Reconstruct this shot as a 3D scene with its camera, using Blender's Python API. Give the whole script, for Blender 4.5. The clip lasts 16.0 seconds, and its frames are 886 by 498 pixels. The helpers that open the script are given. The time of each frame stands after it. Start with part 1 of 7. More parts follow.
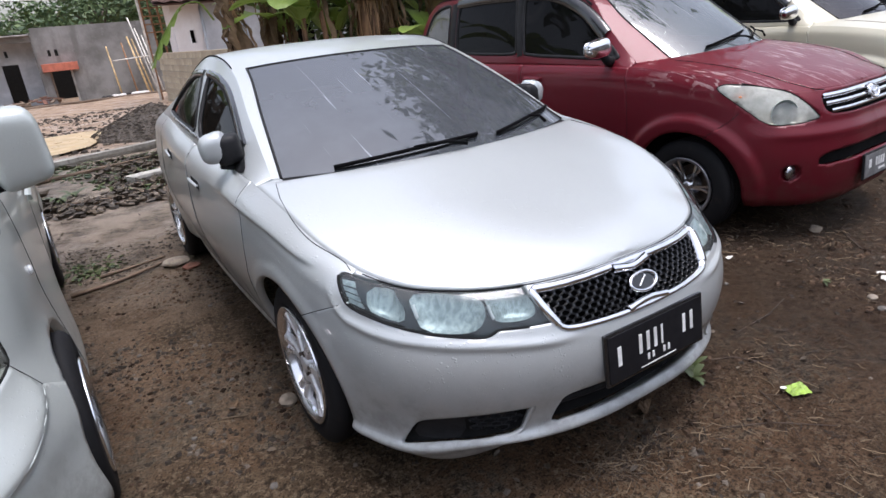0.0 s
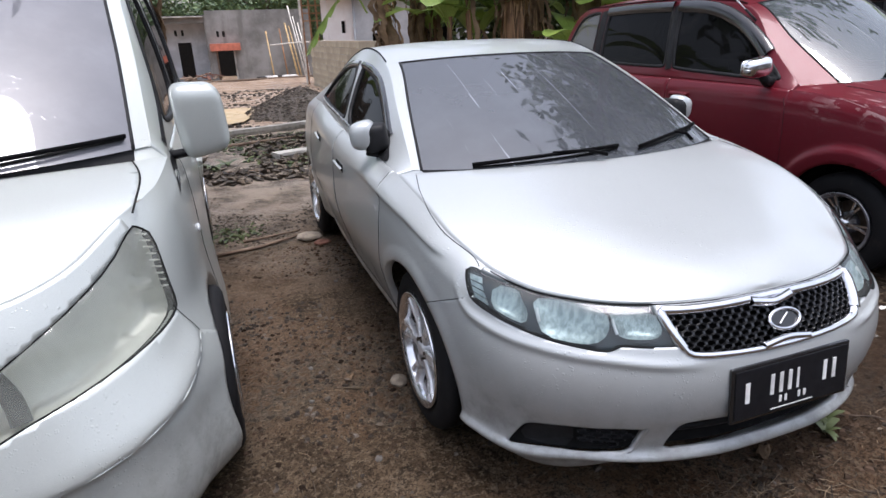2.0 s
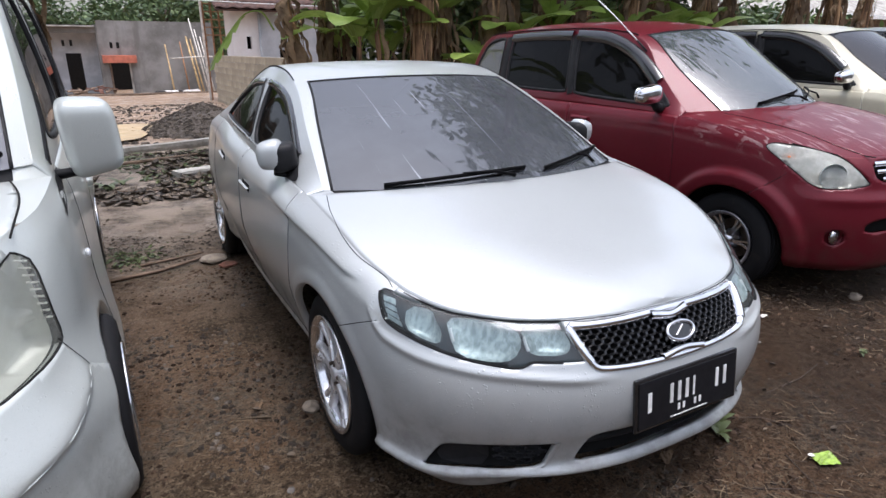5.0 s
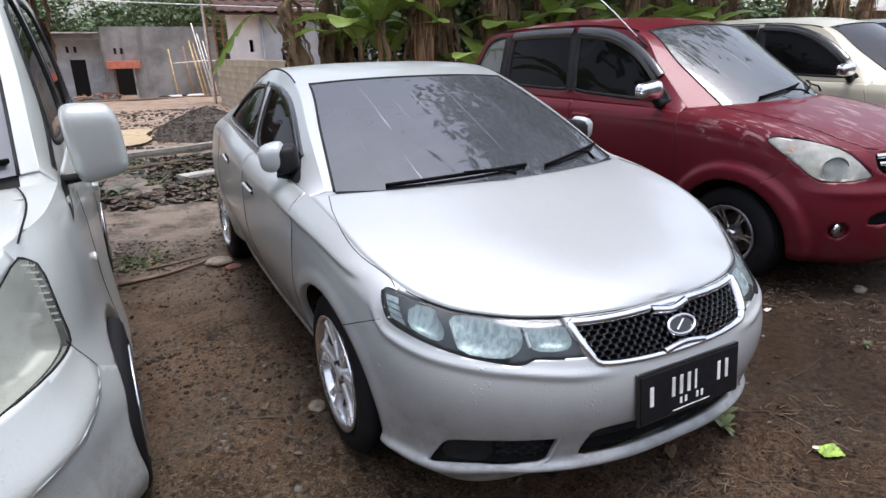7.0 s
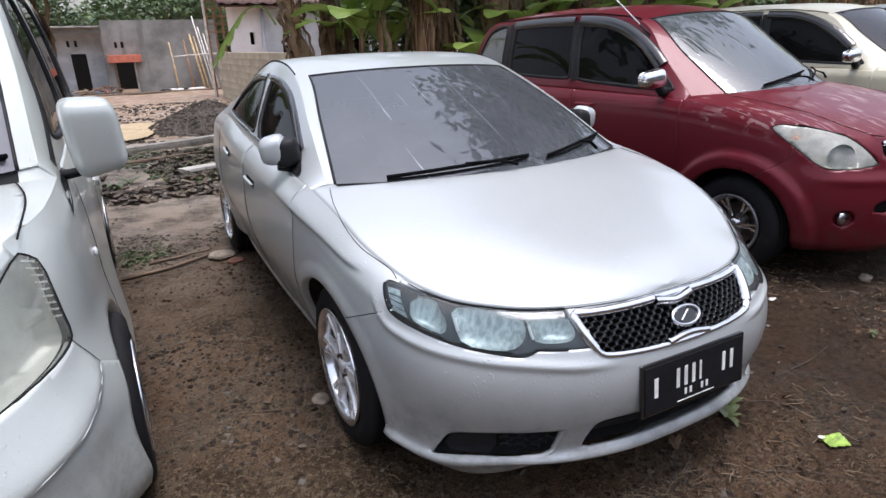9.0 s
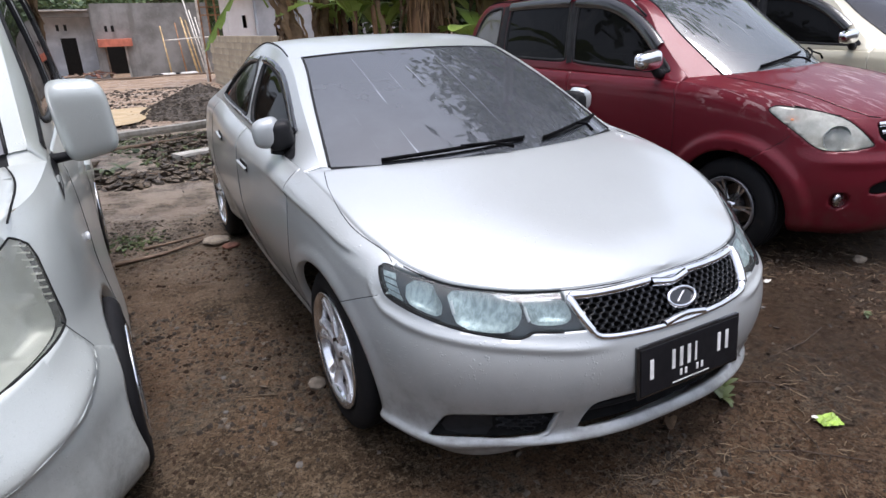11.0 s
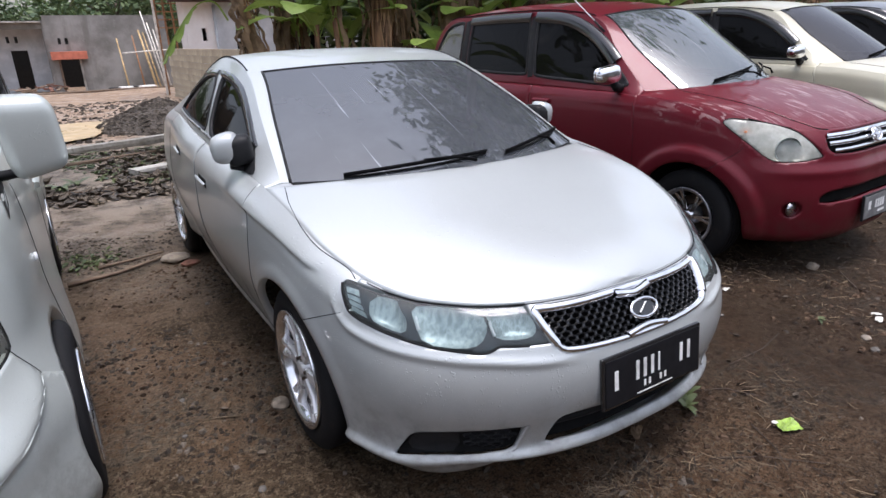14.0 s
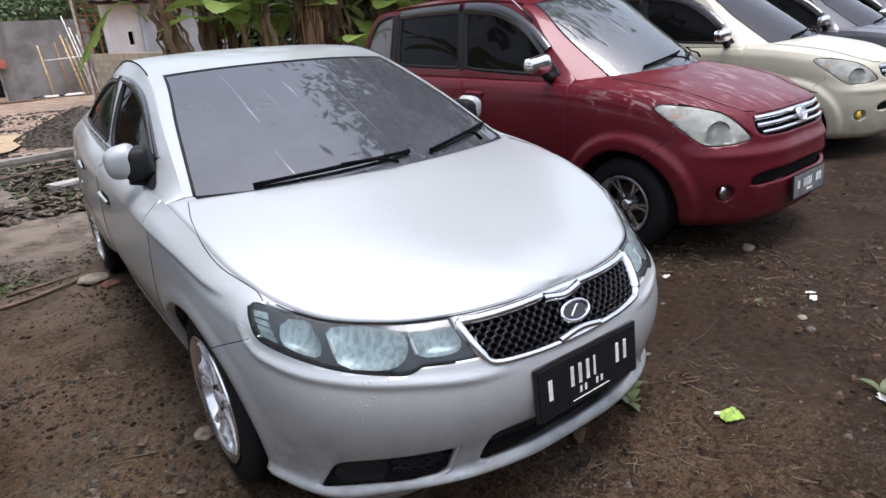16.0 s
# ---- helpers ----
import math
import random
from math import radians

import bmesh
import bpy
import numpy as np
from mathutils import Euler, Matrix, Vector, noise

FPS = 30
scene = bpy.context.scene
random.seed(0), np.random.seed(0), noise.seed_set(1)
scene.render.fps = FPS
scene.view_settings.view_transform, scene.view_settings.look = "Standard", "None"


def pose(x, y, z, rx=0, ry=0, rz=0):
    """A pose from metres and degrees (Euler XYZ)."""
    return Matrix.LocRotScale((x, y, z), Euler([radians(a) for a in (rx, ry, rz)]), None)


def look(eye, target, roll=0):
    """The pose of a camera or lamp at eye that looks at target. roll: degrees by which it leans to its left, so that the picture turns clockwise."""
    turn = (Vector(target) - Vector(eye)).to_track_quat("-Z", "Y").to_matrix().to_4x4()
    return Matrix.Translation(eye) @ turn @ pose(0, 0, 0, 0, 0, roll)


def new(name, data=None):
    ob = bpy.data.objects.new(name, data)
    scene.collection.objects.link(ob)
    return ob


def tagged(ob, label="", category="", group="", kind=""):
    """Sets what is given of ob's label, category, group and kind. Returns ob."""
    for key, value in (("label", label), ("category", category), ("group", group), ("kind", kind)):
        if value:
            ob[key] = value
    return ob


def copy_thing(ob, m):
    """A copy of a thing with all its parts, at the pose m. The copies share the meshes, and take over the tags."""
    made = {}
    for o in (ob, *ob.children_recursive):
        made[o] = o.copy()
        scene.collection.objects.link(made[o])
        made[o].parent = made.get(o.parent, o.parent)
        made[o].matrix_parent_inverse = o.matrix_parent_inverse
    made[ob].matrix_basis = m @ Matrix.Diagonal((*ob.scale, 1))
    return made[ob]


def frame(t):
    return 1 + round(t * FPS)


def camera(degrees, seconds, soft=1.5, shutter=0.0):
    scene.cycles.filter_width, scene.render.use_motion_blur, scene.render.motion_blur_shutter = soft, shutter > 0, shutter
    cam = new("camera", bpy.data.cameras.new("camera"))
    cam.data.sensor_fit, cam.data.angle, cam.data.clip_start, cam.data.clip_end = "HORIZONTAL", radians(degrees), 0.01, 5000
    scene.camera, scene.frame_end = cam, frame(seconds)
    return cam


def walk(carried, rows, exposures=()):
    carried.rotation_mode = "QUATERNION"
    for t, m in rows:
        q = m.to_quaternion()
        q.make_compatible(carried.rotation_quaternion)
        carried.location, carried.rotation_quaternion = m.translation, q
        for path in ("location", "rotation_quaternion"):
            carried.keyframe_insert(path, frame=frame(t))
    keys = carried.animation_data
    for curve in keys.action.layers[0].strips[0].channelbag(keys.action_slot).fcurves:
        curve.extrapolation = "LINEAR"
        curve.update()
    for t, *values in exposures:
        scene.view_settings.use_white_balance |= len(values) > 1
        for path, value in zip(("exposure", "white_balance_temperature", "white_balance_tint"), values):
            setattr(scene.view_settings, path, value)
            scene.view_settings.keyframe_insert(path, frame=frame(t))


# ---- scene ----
cam = camera(73.2, 16.0)
PATH = [
    (0, (-1.36, -1.955, 1.451), (-0.38, -0.362, 0.742), -5.5),
    (0.5, (-1.385, -1.958, 1.45), (-0.533, -0.3, 0.726), -2.6),
    (1, (-1.398, -1.965, 1.451), (-0.538, -0.292, 0.772), -0.8),
    (1.5, (-1.407, -1.96, 1.45), (-0.596, -0.269, 0.755), -1.2),
    (2, (-1.43, -1.963, 1.466), (-0.777, -0.2, 0.782), -2.0),
    (2.5, (-1.455, -1.952, 1.474), (-0.86, -0.149, 0.846), 0.4),
    (3, (-1.443, -1.941, 1.488), (-0.79, -0.135, 0.93), 0.9),
    (3.5, (-1.417, -1.895, 1.489), (-0.509, -0.225, 0.866), -0.3),
    (4, (-1.419, -1.9, 1.49), (-0.428, -0.265, 0.902), 1.0),
    (4.5, (-1.426, -1.934, 1.471), (-0.48, -0.287, 0.846), 0.7),
    (7, (-1.423, -1.976, 1.473), (-0.513, -0.311, 0.842), -1.1),
    (7.5, (-1.424, -1.967, 1.475), (-0.557, -0.283, 0.832), -0.2),
    (8, (-1.414, -1.959, 1.471), (-0.563, -0.281, 0.792), -1.2),
    (8.5, (-1.411, -1.965, 1.468), (-0.547, -0.297, 0.78), -1.9),
    (9, (-1.413, -1.966, 1.47), (-0.517, -0.303, 0.812), -1.7),
    (11.5, (-1.406, -1.96, 1.459), (-0.504, -0.323, 0.747), -2.0),
    (12, (-1.399, -1.96, 1.461), (-0.469, -0.329, 0.771), -1.8),
    (12.5, (-1.398, -1.959, 1.466), (-0.457, -0.33, 0.786), -2.1),
    (13, (-1.398, -1.955, 1.463), (-0.444, -0.333, 0.786), -2.0),
    (13.5, (-1.398, -1.95, 1.46), (-0.413, -0.349, 0.775), -1.5),
    (14, (-1.393, -1.951, 1.463), (-0.391, -0.356, 0.793), -1.6),
    (14.5, (-1.392, -1.949, 1.461), (-0.381, -0.358, 0.794), -1.5),
    (15, (-1.375, -1.947, 1.46), (-0.286, -0.418, 0.77), -2.5),
    (15.5, (-1.353, -1.938, 1.46), (-0.168, -0.472, 0.792), -3.1),
    (16, (-1.225, -1.897, 1.454), (-0.103, -0.394, 0.762), -3.5),
]
walk(cam, [(t, look(eye, target, roll)) for t, eye, target, roll in PATH], [(0, 1.0, 6080, 16), (16, 1.0, 6080, 16)])

# where the other cars stand
RED_AT = pose(2.73, .326, .026, 0, -1.2, .75)
CREAM_AT = pose(5.70, .70, .07, 0, -1.2, 3)
VAN_AT = pose(-2.362, .094, 0, 0, 0, .4)


# ---- daylight under a thin overcast ----
world = bpy.data.worlds.new("overcast_sky")
scene.world = world
world.use_nodes = True
wn = world.node_tree
sky = wn.nodes.new("ShaderNodeTexSky")
sky.sky_type, sky.sun_disc = "NISHITA", False
sky.sun_elevation, sky.sun_rotation = radians(84), radians(160)
sky.air_density, sky.dust_density, sky.ozone_density = 1.4, 4.0, 1.0
hsv = wn.nodes.new("ShaderNodeHueSaturation")
hsv.inputs["Saturation"].default_value = .45
wn.links.new(sky.outputs["Color"], hsv.inputs["Color"])
wn.links.new(hsv.outputs["Color"], wn.nodes["Background"].inputs["Color"])
wn.nodes["Background"].inputs["Strength"].default_value = .135
sun = new("sun", bpy.data.lights.new("sun", "SUN"))
sun.data.energy, sun.data.angle, sun.data.color = 1.3, radians(25), (1, .97, .93)
sun.matrix_world = look((0, 0, 20), (-.8, 2.2, 2))


# ---- materials ----
M = {}


class Nodes:
    """A small hand for building node trees."""

    def __init__(self, name):
        self.m = bpy.data.materials.new(name)
        self.m.use_nodes = True
        self.t = self.m.node_tree
        self.b = self.t.nodes["Principled BSDF"]
        self.co = self.t.nodes.new("ShaderNodeTexCoord").outputs["Object"]
        M[name] = self.m

    def node(self, kind, **inputs):
        n = self.t.nodes.new(kind)
        for k, v in inputs.items():
            self.put(n.inputs[k.replace("_", " ")], v)
        return n

    def put(self, socket, v):
        if isinstance(v, bpy.types.NodeSocket):
            self.t.links.new(v, socket)
        elif isinstance(v, tuple) and len(v) == 3 and socket.type == "RGBA":
            socket.default_value = (*v, 1)
        else:
            socket.default_value = v

    def scaled(self, xyz):
        return self.node("ShaderNodeMapping", Vector=self.co, Scale=xyz).outputs[0]

    def noise(self, scale, detail=4.0, rough=.55, co=None, distort=0.0):
        return self.node("ShaderNodeTexNoise", Vector=co or self.co, Scale=scale, Detail=detail, Roughness=rough, Distortion=distort).outputs["Fac"]

    def cells(self, scale, feature="F1", out="Distance", co=None):
        n = self.node("ShaderNodeTexVoronoi", Vector=co or self.co, Scale=scale)
        n.feature = feature
        return n.outputs[out]

    def span(self, x, a, b, lo=0.0, hi=1.0):
        n = self.node("ShaderNodeMapRange")
        n.interpolation_type = "SMOOTHSTEP"
        for i, v in enumerate((x, a, b, lo, hi)):
            self.put(n.inputs[i], v)
        return n.outputs[0]

    def mix(self, f, a, b):
        n = self.t.nodes.new("ShaderNodeMix")
        n.data_type = "RGBA"
        self.put(n.inputs[0], f)
        self.put(n.inputs[6], a)
        self.put(n.inputs[7], b)
        return n.outputs[2]

    def math(self, op, a, b=0.0):
        n = self.t.nodes.new("ShaderNodeMath")
        n.operation = op
        self.put(n.inputs[0], a)
        self.put(n.inputs[1], b)
        return n.outputs[0]

    def random(self):
        return self.t.nodes.new("ShaderNodeObjectInfo").outputs["Random"]

    def island(self):
        return self.t.nodes.new("ShaderNodeNewGeometry").outputs["Random Per Island"]

    def bump(self, h, strength=.3, distance=.01):
        n = self.node("ShaderNodeBump", Height=h, Strength=strength, Distance=distance)
        self.put(self.b.inputs["Normal"], n.outputs[0])
        return n.outputs[0]

    def set(self, **kw):
        for k, v in kw.items():
            self.put(self.b.inputs[k.replace("_", " ")], v)
        return self


def plain(name, colour, rough=.5, metal=0.0, coat=0.0, vary=.25, scale=14.0, bump=.08, spec=.5):
    """A simple surface with a little grain and wear."""
    n = Nodes(name)
    f = n.noise(scale, 5)
    dark = tuple(c * (1 - vary) for c in colour)
    light = tuple(min(c * (1 + vary * .6), .95) for c in colour)
    n.set(Base_Color=n.mix(n.span(f, .3, .7), dark, light), Roughness=n.span(n.noise(scale * 2.7, 3), .2, .8, max(rough - .1, .02), min(rough + .12, 1)), Metallic=metal, Coat_Weight=coat, Specular_IOR_Level=spec)
    if bump:
        n.bump(n.noise(scale * 9, 3), bump, .002)
    return n


def paint(name, colour, metal, rough, mud=(.09, .065, .045), drops=.8, chalk=0.0, dull=.10, fleck=.07, coat=.6, spec=.5):
    """Car paint: flakes, a clear coat, raindrops on it, road dirt low down."""
    n = Nodes(name)
    sep = n.t.nodes.new("ShaderNodeSeparateXYZ")
    n.t.links.new(n.co, sep.inputs[0])
    flake = n.cells(900.0, out="Color")
    fl = n.node("ShaderNodeHueSaturation", Saturation=0.0, Color=flake).outputs[0]
    base = n.mix(fleck, colour, fl)
    film = n.span(n.noise(2.2, 5, .6), .42, .75, 0, dull)
    base = n.mix(film, base, tuple(c * .6 + .2 for c in mud))
    low = n.math("MULTIPLY", n.span(sep.outputs[2], .2, .62, 1, 0), n.span(n.noise(9, 6, .7), .38, .72))
    base = n.mix(n.math("MULTIPLY", low, .4), base, mud)
    if chalk:
        long = n.noise(5.0, 4, .6, n.scaled((9, 1.2, 2)), .6)
        wide = n.span(n.noise(2.4, 3), .42, .58)
        s = n.math("MULTIPLY", n.span(long, .53, .60), wide)
        up = n.math("MULTIPLY", n.span(sep.outputs[2], .86, .98), n.span(sep.outputs[1], .46, .40))
        base = n.mix(n.math("MULTIPLY", n.math("MULTIPLY", s, up), chalk), base, (.5, .38, .37))
    n.set(Base_Color=base, Metallic=metal, Roughness=n.span(low, 0, .6, rough, rough + .25), Specular_IOR_Level=spec, Coat_Weight=coat, Coat_Roughness=.05, Coat_IOR=1.5)
    v = n.cells(120.0)
    pick = n.span(n.noise(30.0, 2), .52, .6)
    drop = n.math("MULTIPLY", n.span(v, .32, .16), pick)
    big = n.math("MULTIPLY", n.span(n.cells(60.0), .26, .14), n.span(n.noise(11.0, 2), .54, .64))
    h = n.math("ADD", drop, n.math("MULTIPLY", big, 2.0))
    bp = n.node("ShaderNodeBump", Height=h, Strength=.45 * drops, Distance=.0016).outputs[0]
    n.put(n.b.inputs["Coat Normal"], bp)
    n.put(n.b.inputs["Normal"], n.node("ShaderNodeBump", Height=n.noise(600, 2), Strength=.03, Distance=.001, Normal=bp).outputs[0])
    return n


paint("silver", (.42, .445, .442), .32, .35)
paint("white_silver", (.465, .495, .465), .28, .36)
paint("red", (.108, .0035, .0105), .1, .42, chalk=.5, dull=.012, fleck=.006, coat=.32, spec=.15)
paint("cream", (.50, .465, .335), .05, .35)
paint("dark_paint", (.02, .022, .03), .2, .3)
plain("wiper_black", (.004, .004, .0045), .7, bump=0, spec=.05)
plain("gap", (.012, .012, .012), .8, spec=.15)
n = Nodes("tyre")
f = n.noise(11, 6, .65)
n.set(Base_Color=n.mix(n.span(f, .55, .75, 0, .35), (.010, .010, .011), (.04, .03, .024)), Roughness=.78, Specular_IOR_Level=.2)
n.bump(n.noise(160, 3), .3, .002)
plain("alloy", (.78, .78, .80), .16, .95, vary=.12, scale=9)
plain("alloy_white", (.82, .82, .83), .3, .55, vary=.12, scale=9)
plain("dark_alloy", (.30, .30, .32), .32, .8)
plain("iron", (.12, .09, .07), .65, .6, vary=.5)
plain("underside", (.008, .008, .008), .95, bump=0, spec=.15)
plain("black", (.016, .016, .017), .5, vary=.35, spec=.15)
plain("gloss_black", (.012, .012, .013), .18, coat=.5)
plain("chrome", (.86, .86, .88), .08, 1.0, vary=.1, bump=.02)
plain("dull_chrome", (.5, .5, .5), .28, 1.0)
plain("lamp_black", (.018, .028, .034), .35, vary=.3, spec=.15)
n = Nodes("reflector")
flute = n.noise(1.0, 4, .6, n.scaled((70, 70, 9)), .4)
c = n.mix(n.span(flute, .35, .62), (.27, .32, .325), (.47, .53, .53))
n.set(Base_Color=n.mix(n.span(n.noise(26, 4), .55, .7, 0, .3), c, (.10, .15, .16)), Metallic=.35, Roughness=.36)
n.bump(flute, .25, .004)
plain("clear_reflector", (.80, .80, .74), .3, .3, vary=.12, scale=25)
plain("bowl", (.80, .82, .76), .42, .2, vary=.08, scale=5, bump=0)
plain("amber", (.62, .25, .12), .3)
plain("fog_yellow", (.75, .5, .06), .25)
plain("white_plastic", (.8, .8, .8), .4)
plain("plate_black", (.012, .012, .014), .42, spec=.15)
plain("plate_grey", (.16, .16, .16), .6, vary=.4)
plain("white_paint", (.74, .74, .72), .5)
plain("mirror", (.85, .85, .85), .02, 1.0, vary=0, bump=0)
plain("visor", (.014, .014, .015), .16, coat=.6)


def lens(name, tint, haze, haze_colour, rough=.05):
    """Lamp glass: clear, tinted, with a dull film of age."""
    n = Nodes(name)
    t = n.t
    t.nodes.remove(n.b)
    out = [k for k in t.nodes if k.type == "OUTPUT_MATERIAL"][0]
    tr = n.node("ShaderNodeBsdfTransparent", Color=(*tint, 1))
    gl = n.node("ShaderNodeBsdfGlossy", Roughness=rough)
    df = n.node("ShaderNodeBsdfDiffuse", Color=(*haze_colour, 1))
    m1, m2 = t.nodes.new("ShaderNodeMixShader"), t.nodes.new("ShaderNodeMixShader")
    n.put(m1.inputs[0], n.span(n.noise(14, 4), .3, .75, haze * .75, haze * 1.25))
    n.put(m1.inputs[1], tr.outputs[0])
    n.put(m1.inputs[2], df.outputs[0])
    n.put(m2.inputs[0], n.node("ShaderNodeFresnel", IOR=1.5).outputs[0])
    n.put(m2.inputs[1], m1.outputs[0])
    n.put(m2.inputs[2], gl.outputs[0])
    t.links.new(m2.outputs[0], out.inputs[0])


lens("lamp_lens", (.68, .76, .77), .09, (.32, .36, .37))
lens("clear_lens", (.86, .86, .82), .52, (.60, .60, .54))
lens("hazy_lens", (.86, .87, .83), .24, (.46, .47, .42))


def car_glass(name, tint, film, film_colour, streaks=0.0, ior=1.52):
    """Tinted car glass with a film of dust that the rain has run through; its grey also stands in for sky reflection.
    """
    n = Nodes(name)
    t = n.t
    t.nodes.remove(n.b)
    out = [k for k in t.nodes if k.type == "OUTPUT_MATERIAL"][0]
    tr = n.node("ShaderNodeBsdfTransparent", Color=(*tint, 1))
    rain = n.noise(1.0, 3, .5, n.scaled((60, .8, .8)), .7)
    run = n.span(rain, .70, .72)
    dust = n.span(n.noise(2.6, 6, .6), .35, .7)
    amount = n.math("ADD", n.math("MULTIPLY", dust, film * .25), n.math("MULTIPLY", run, streaks))
    amount = n.math("ADD", amount, film * .85)
    df = n.node("ShaderNodeBsdfDiffuse", Color=(*film_colour, 1))
    gl = n.node("ShaderNodeBsdfGlossy", Roughness=.025)
    bp = n.node("ShaderNodeBump", Height=n.math("MULTIPLY", n.span(n.cells(55.0), .3, .15), n.span(n.noise(20, 2), .54, .62)), Strength=.2, Distance=.001)
    n.put(gl.inputs["Normal"], bp.outputs[0])
    m1, m2 = t.nodes.new("ShaderNodeMixShader"), t.nodes.new("ShaderNodeMixShader")
    n.put(m1.inputs[0], amount)
    n.put(m1.inputs[1], tr.outputs[0])
    n.put(m1.inputs[2], df.outputs[0])
    n.put(m2.inputs[0], n.node("ShaderNodeFresnel", IOR=ior).outputs[0])
    n.put(m2.inputs[1], m1.outputs[0])
    n.put(m2.inputs[2], gl.outputs[0])
    t.links.new(m2.outputs[0], out.inputs[0])


car_glass("tinted_glass", (.04, .044, .05), .21, (.32, .345, .38), .40, 2.1)
car_glass("red_glass", (.10, .12, .12), .17, (.44, .50, .52), .10, 2.3)
car_glass("pale_glass", (.30, .30, .26), .22, (.42, .41, .36))
car_glass("van_glass", (.05, .05, .055), .34, (.46, .46, .50), 0, 2.0)
car_glass("cream_glass", (.05, .055, .06), .12, (.3, .3, .34))
car_glass("side_glass", (.012, .012, .013), .02, (.25, .25, .25), 0, 1.2)

# earth
n = Nodes("mud")
sep = n.t.nodes.new("ShaderNodeSeparateXYZ")
n.t.links.new(n.co, sep.inputs[0])
big, mid, fine = n.noise(.55, 5, .6), n.noise(3.2, 6, .62), n.noise(26, 6, .7)
c = n.mix(n.span(mid, .38, .62), (.050, .034, .020), (.124, .088, .055))
c = n.mix(n.span(big, .46, .60, 0, .6), c, (.155, .090, .050))
c = n.mix(n.math("MULTIPLY", n.span(n.noise(1.3, 4), .48, .58), n.span(fine, .44, .56)), c, (.130, .109, .082))
c = n.mix(n.span(fine, .52, .62, 0, .75), c, (.017, .0125, .0085))
c = n.mix(n.span(n.noise(48, 5, .75), .52, .59, 0, .65), c, (.21, .162, .11))
c = n.mix(n.span(n.noise(110, 4, .7), .51, .58, 0, .72), c, (.013, .0098, .007))
# mud darkens towards +x, with an edge broken up by noise
dark_right = n.span(n.math("ADD", sep.outputs[0], n.math("MULTIPLY", n.noise(.9, 5, .65), 5.5)), 2.3, 4.3)
c = n.mix(n.math("MULTIPLY", dark_right, .68), c, (.021, .0125, .0085))
# mud pales towards the back, partly wet sky sheen put into the colour
back = n.math("MULTIPLY", n.span(sep.outputs[1], -.6, 4.8), n.span(mid, .3, .6))
c = n.mix(n.math("MULTIPLY", back, .85), c, n.mix(n.span(sep.outputs[1], 2.0, 5.0), (.20, .150, .112), (.34, .275, .215)))
far = n.span(sep.outputs[1], 8.6, 10.2)
c = n.mix(n.math("MULTIPLY", far, .8), c, n.mix(n.span(mid, .3, .65), (.19, .115, .065), (.34, .235, .15)))
wet = n.span(n.noise(1.1, 4, .55), .44, .60)
n.set(Base_Color=c, Roughness=n.math("SUBTRACT", n.span(fine, .2, .8, .62, .92), n.math("MULTIPLY", wet, .38)), Specular_IOR_Level=n.span(sep.outputs[1], 2.0, 4.5, .07, .5))
h = n.math("ADD", n.math("MULTIPLY", mid, 1.6), n.math("ADD", n.math("MULTIPLY", fine, .55), n.math("MULTIPLY", n.noise(90, 5, .75), .3)))
n.bump(h, .9, .06)

n = plain("stone", (.11, .098, .085), .8, vary=.35, scale=30, bump=.4)
n = Nodes("gravel")
n.set(Base_Color=n.mix(n.math("POWER", n.island(), 3.0), n.mix(n.noise(40, 3), (.018, .0135, .010), (.045, .035, .027)), (.15, .125, .10)), Roughness=.75, Specular_IOR_Level=.2)
n.bump(n.noise(120, 3), .4, .004)
n = Nodes("clod")
n.set(Base_Color=n.mix(n.island(), (.014, .009, .0065), (.10, .066, .044)), Roughness=.9, Specular_IOR_Level=.1)
n.bump(n.noise(150, 3), .5, .004)
n = Nodes("straw")
n.set(Base_Color=n.mix(n.math("POWER", n.island(), 1.6), (.016, .009, .006), (.22, .16, .095)), Roughness=.75)
n = Nodes("litter")
n.set(Base_Color=n.mix(n.island(), (.016, .011, .008), (.13, .098, .066)), Roughness=.6)
n = Nodes("weed")
n.set(Base_Color=n.mix(n.island(), (.035, .06, .02), (.11, .13, .05)), Roughness=.5)
plain("pale_stone", (.24, .20, .155), .8, vary=.3, scale=24, bump=.5)
plain("paper", (.66, .63, .58), .7, vary=.25)
plain("lime_packet", (.24, .36, .05), .35, vary=.35, scale=35)
plain("twig", (.05, .033, .022), .8, vary=.4)
plain("old_wood", (.16, .11, .075), .8, vary=.4, scale=8, bump=.3)
plain("bamboo", (.50, .34, .16), .5, vary=.35, scale=6)
plain("pale_pole", (.62, .58, .52), .6, vary=.3, scale=6)
plain("rust_pole", (.30, .15, .07), .7, vary=.4)
plain("brick_red", (.17, .075, .05), .85, vary=.4, scale=20, bump=.4)
plain("sack", (.62, .60, .56), .8, vary=.25, scale=12)
plain("tan_water", (.42, .31, .17), .35, vary=.15, scale=1.5, bump=.02, spec=.12)
plain("awning_red", (.50, .15, .09), .6, vary=.25, scale=3)
# near-black colour in place of the shade inside the houses
plain("indoor_shade", (.012, .011, .010), .9, bump=0, spec=.15)
plain("roof_tile", (.085, .042, .032), .8, vary=.4, scale=6, bump=.3)
plain("cable", (.7, .7, .7), .5)

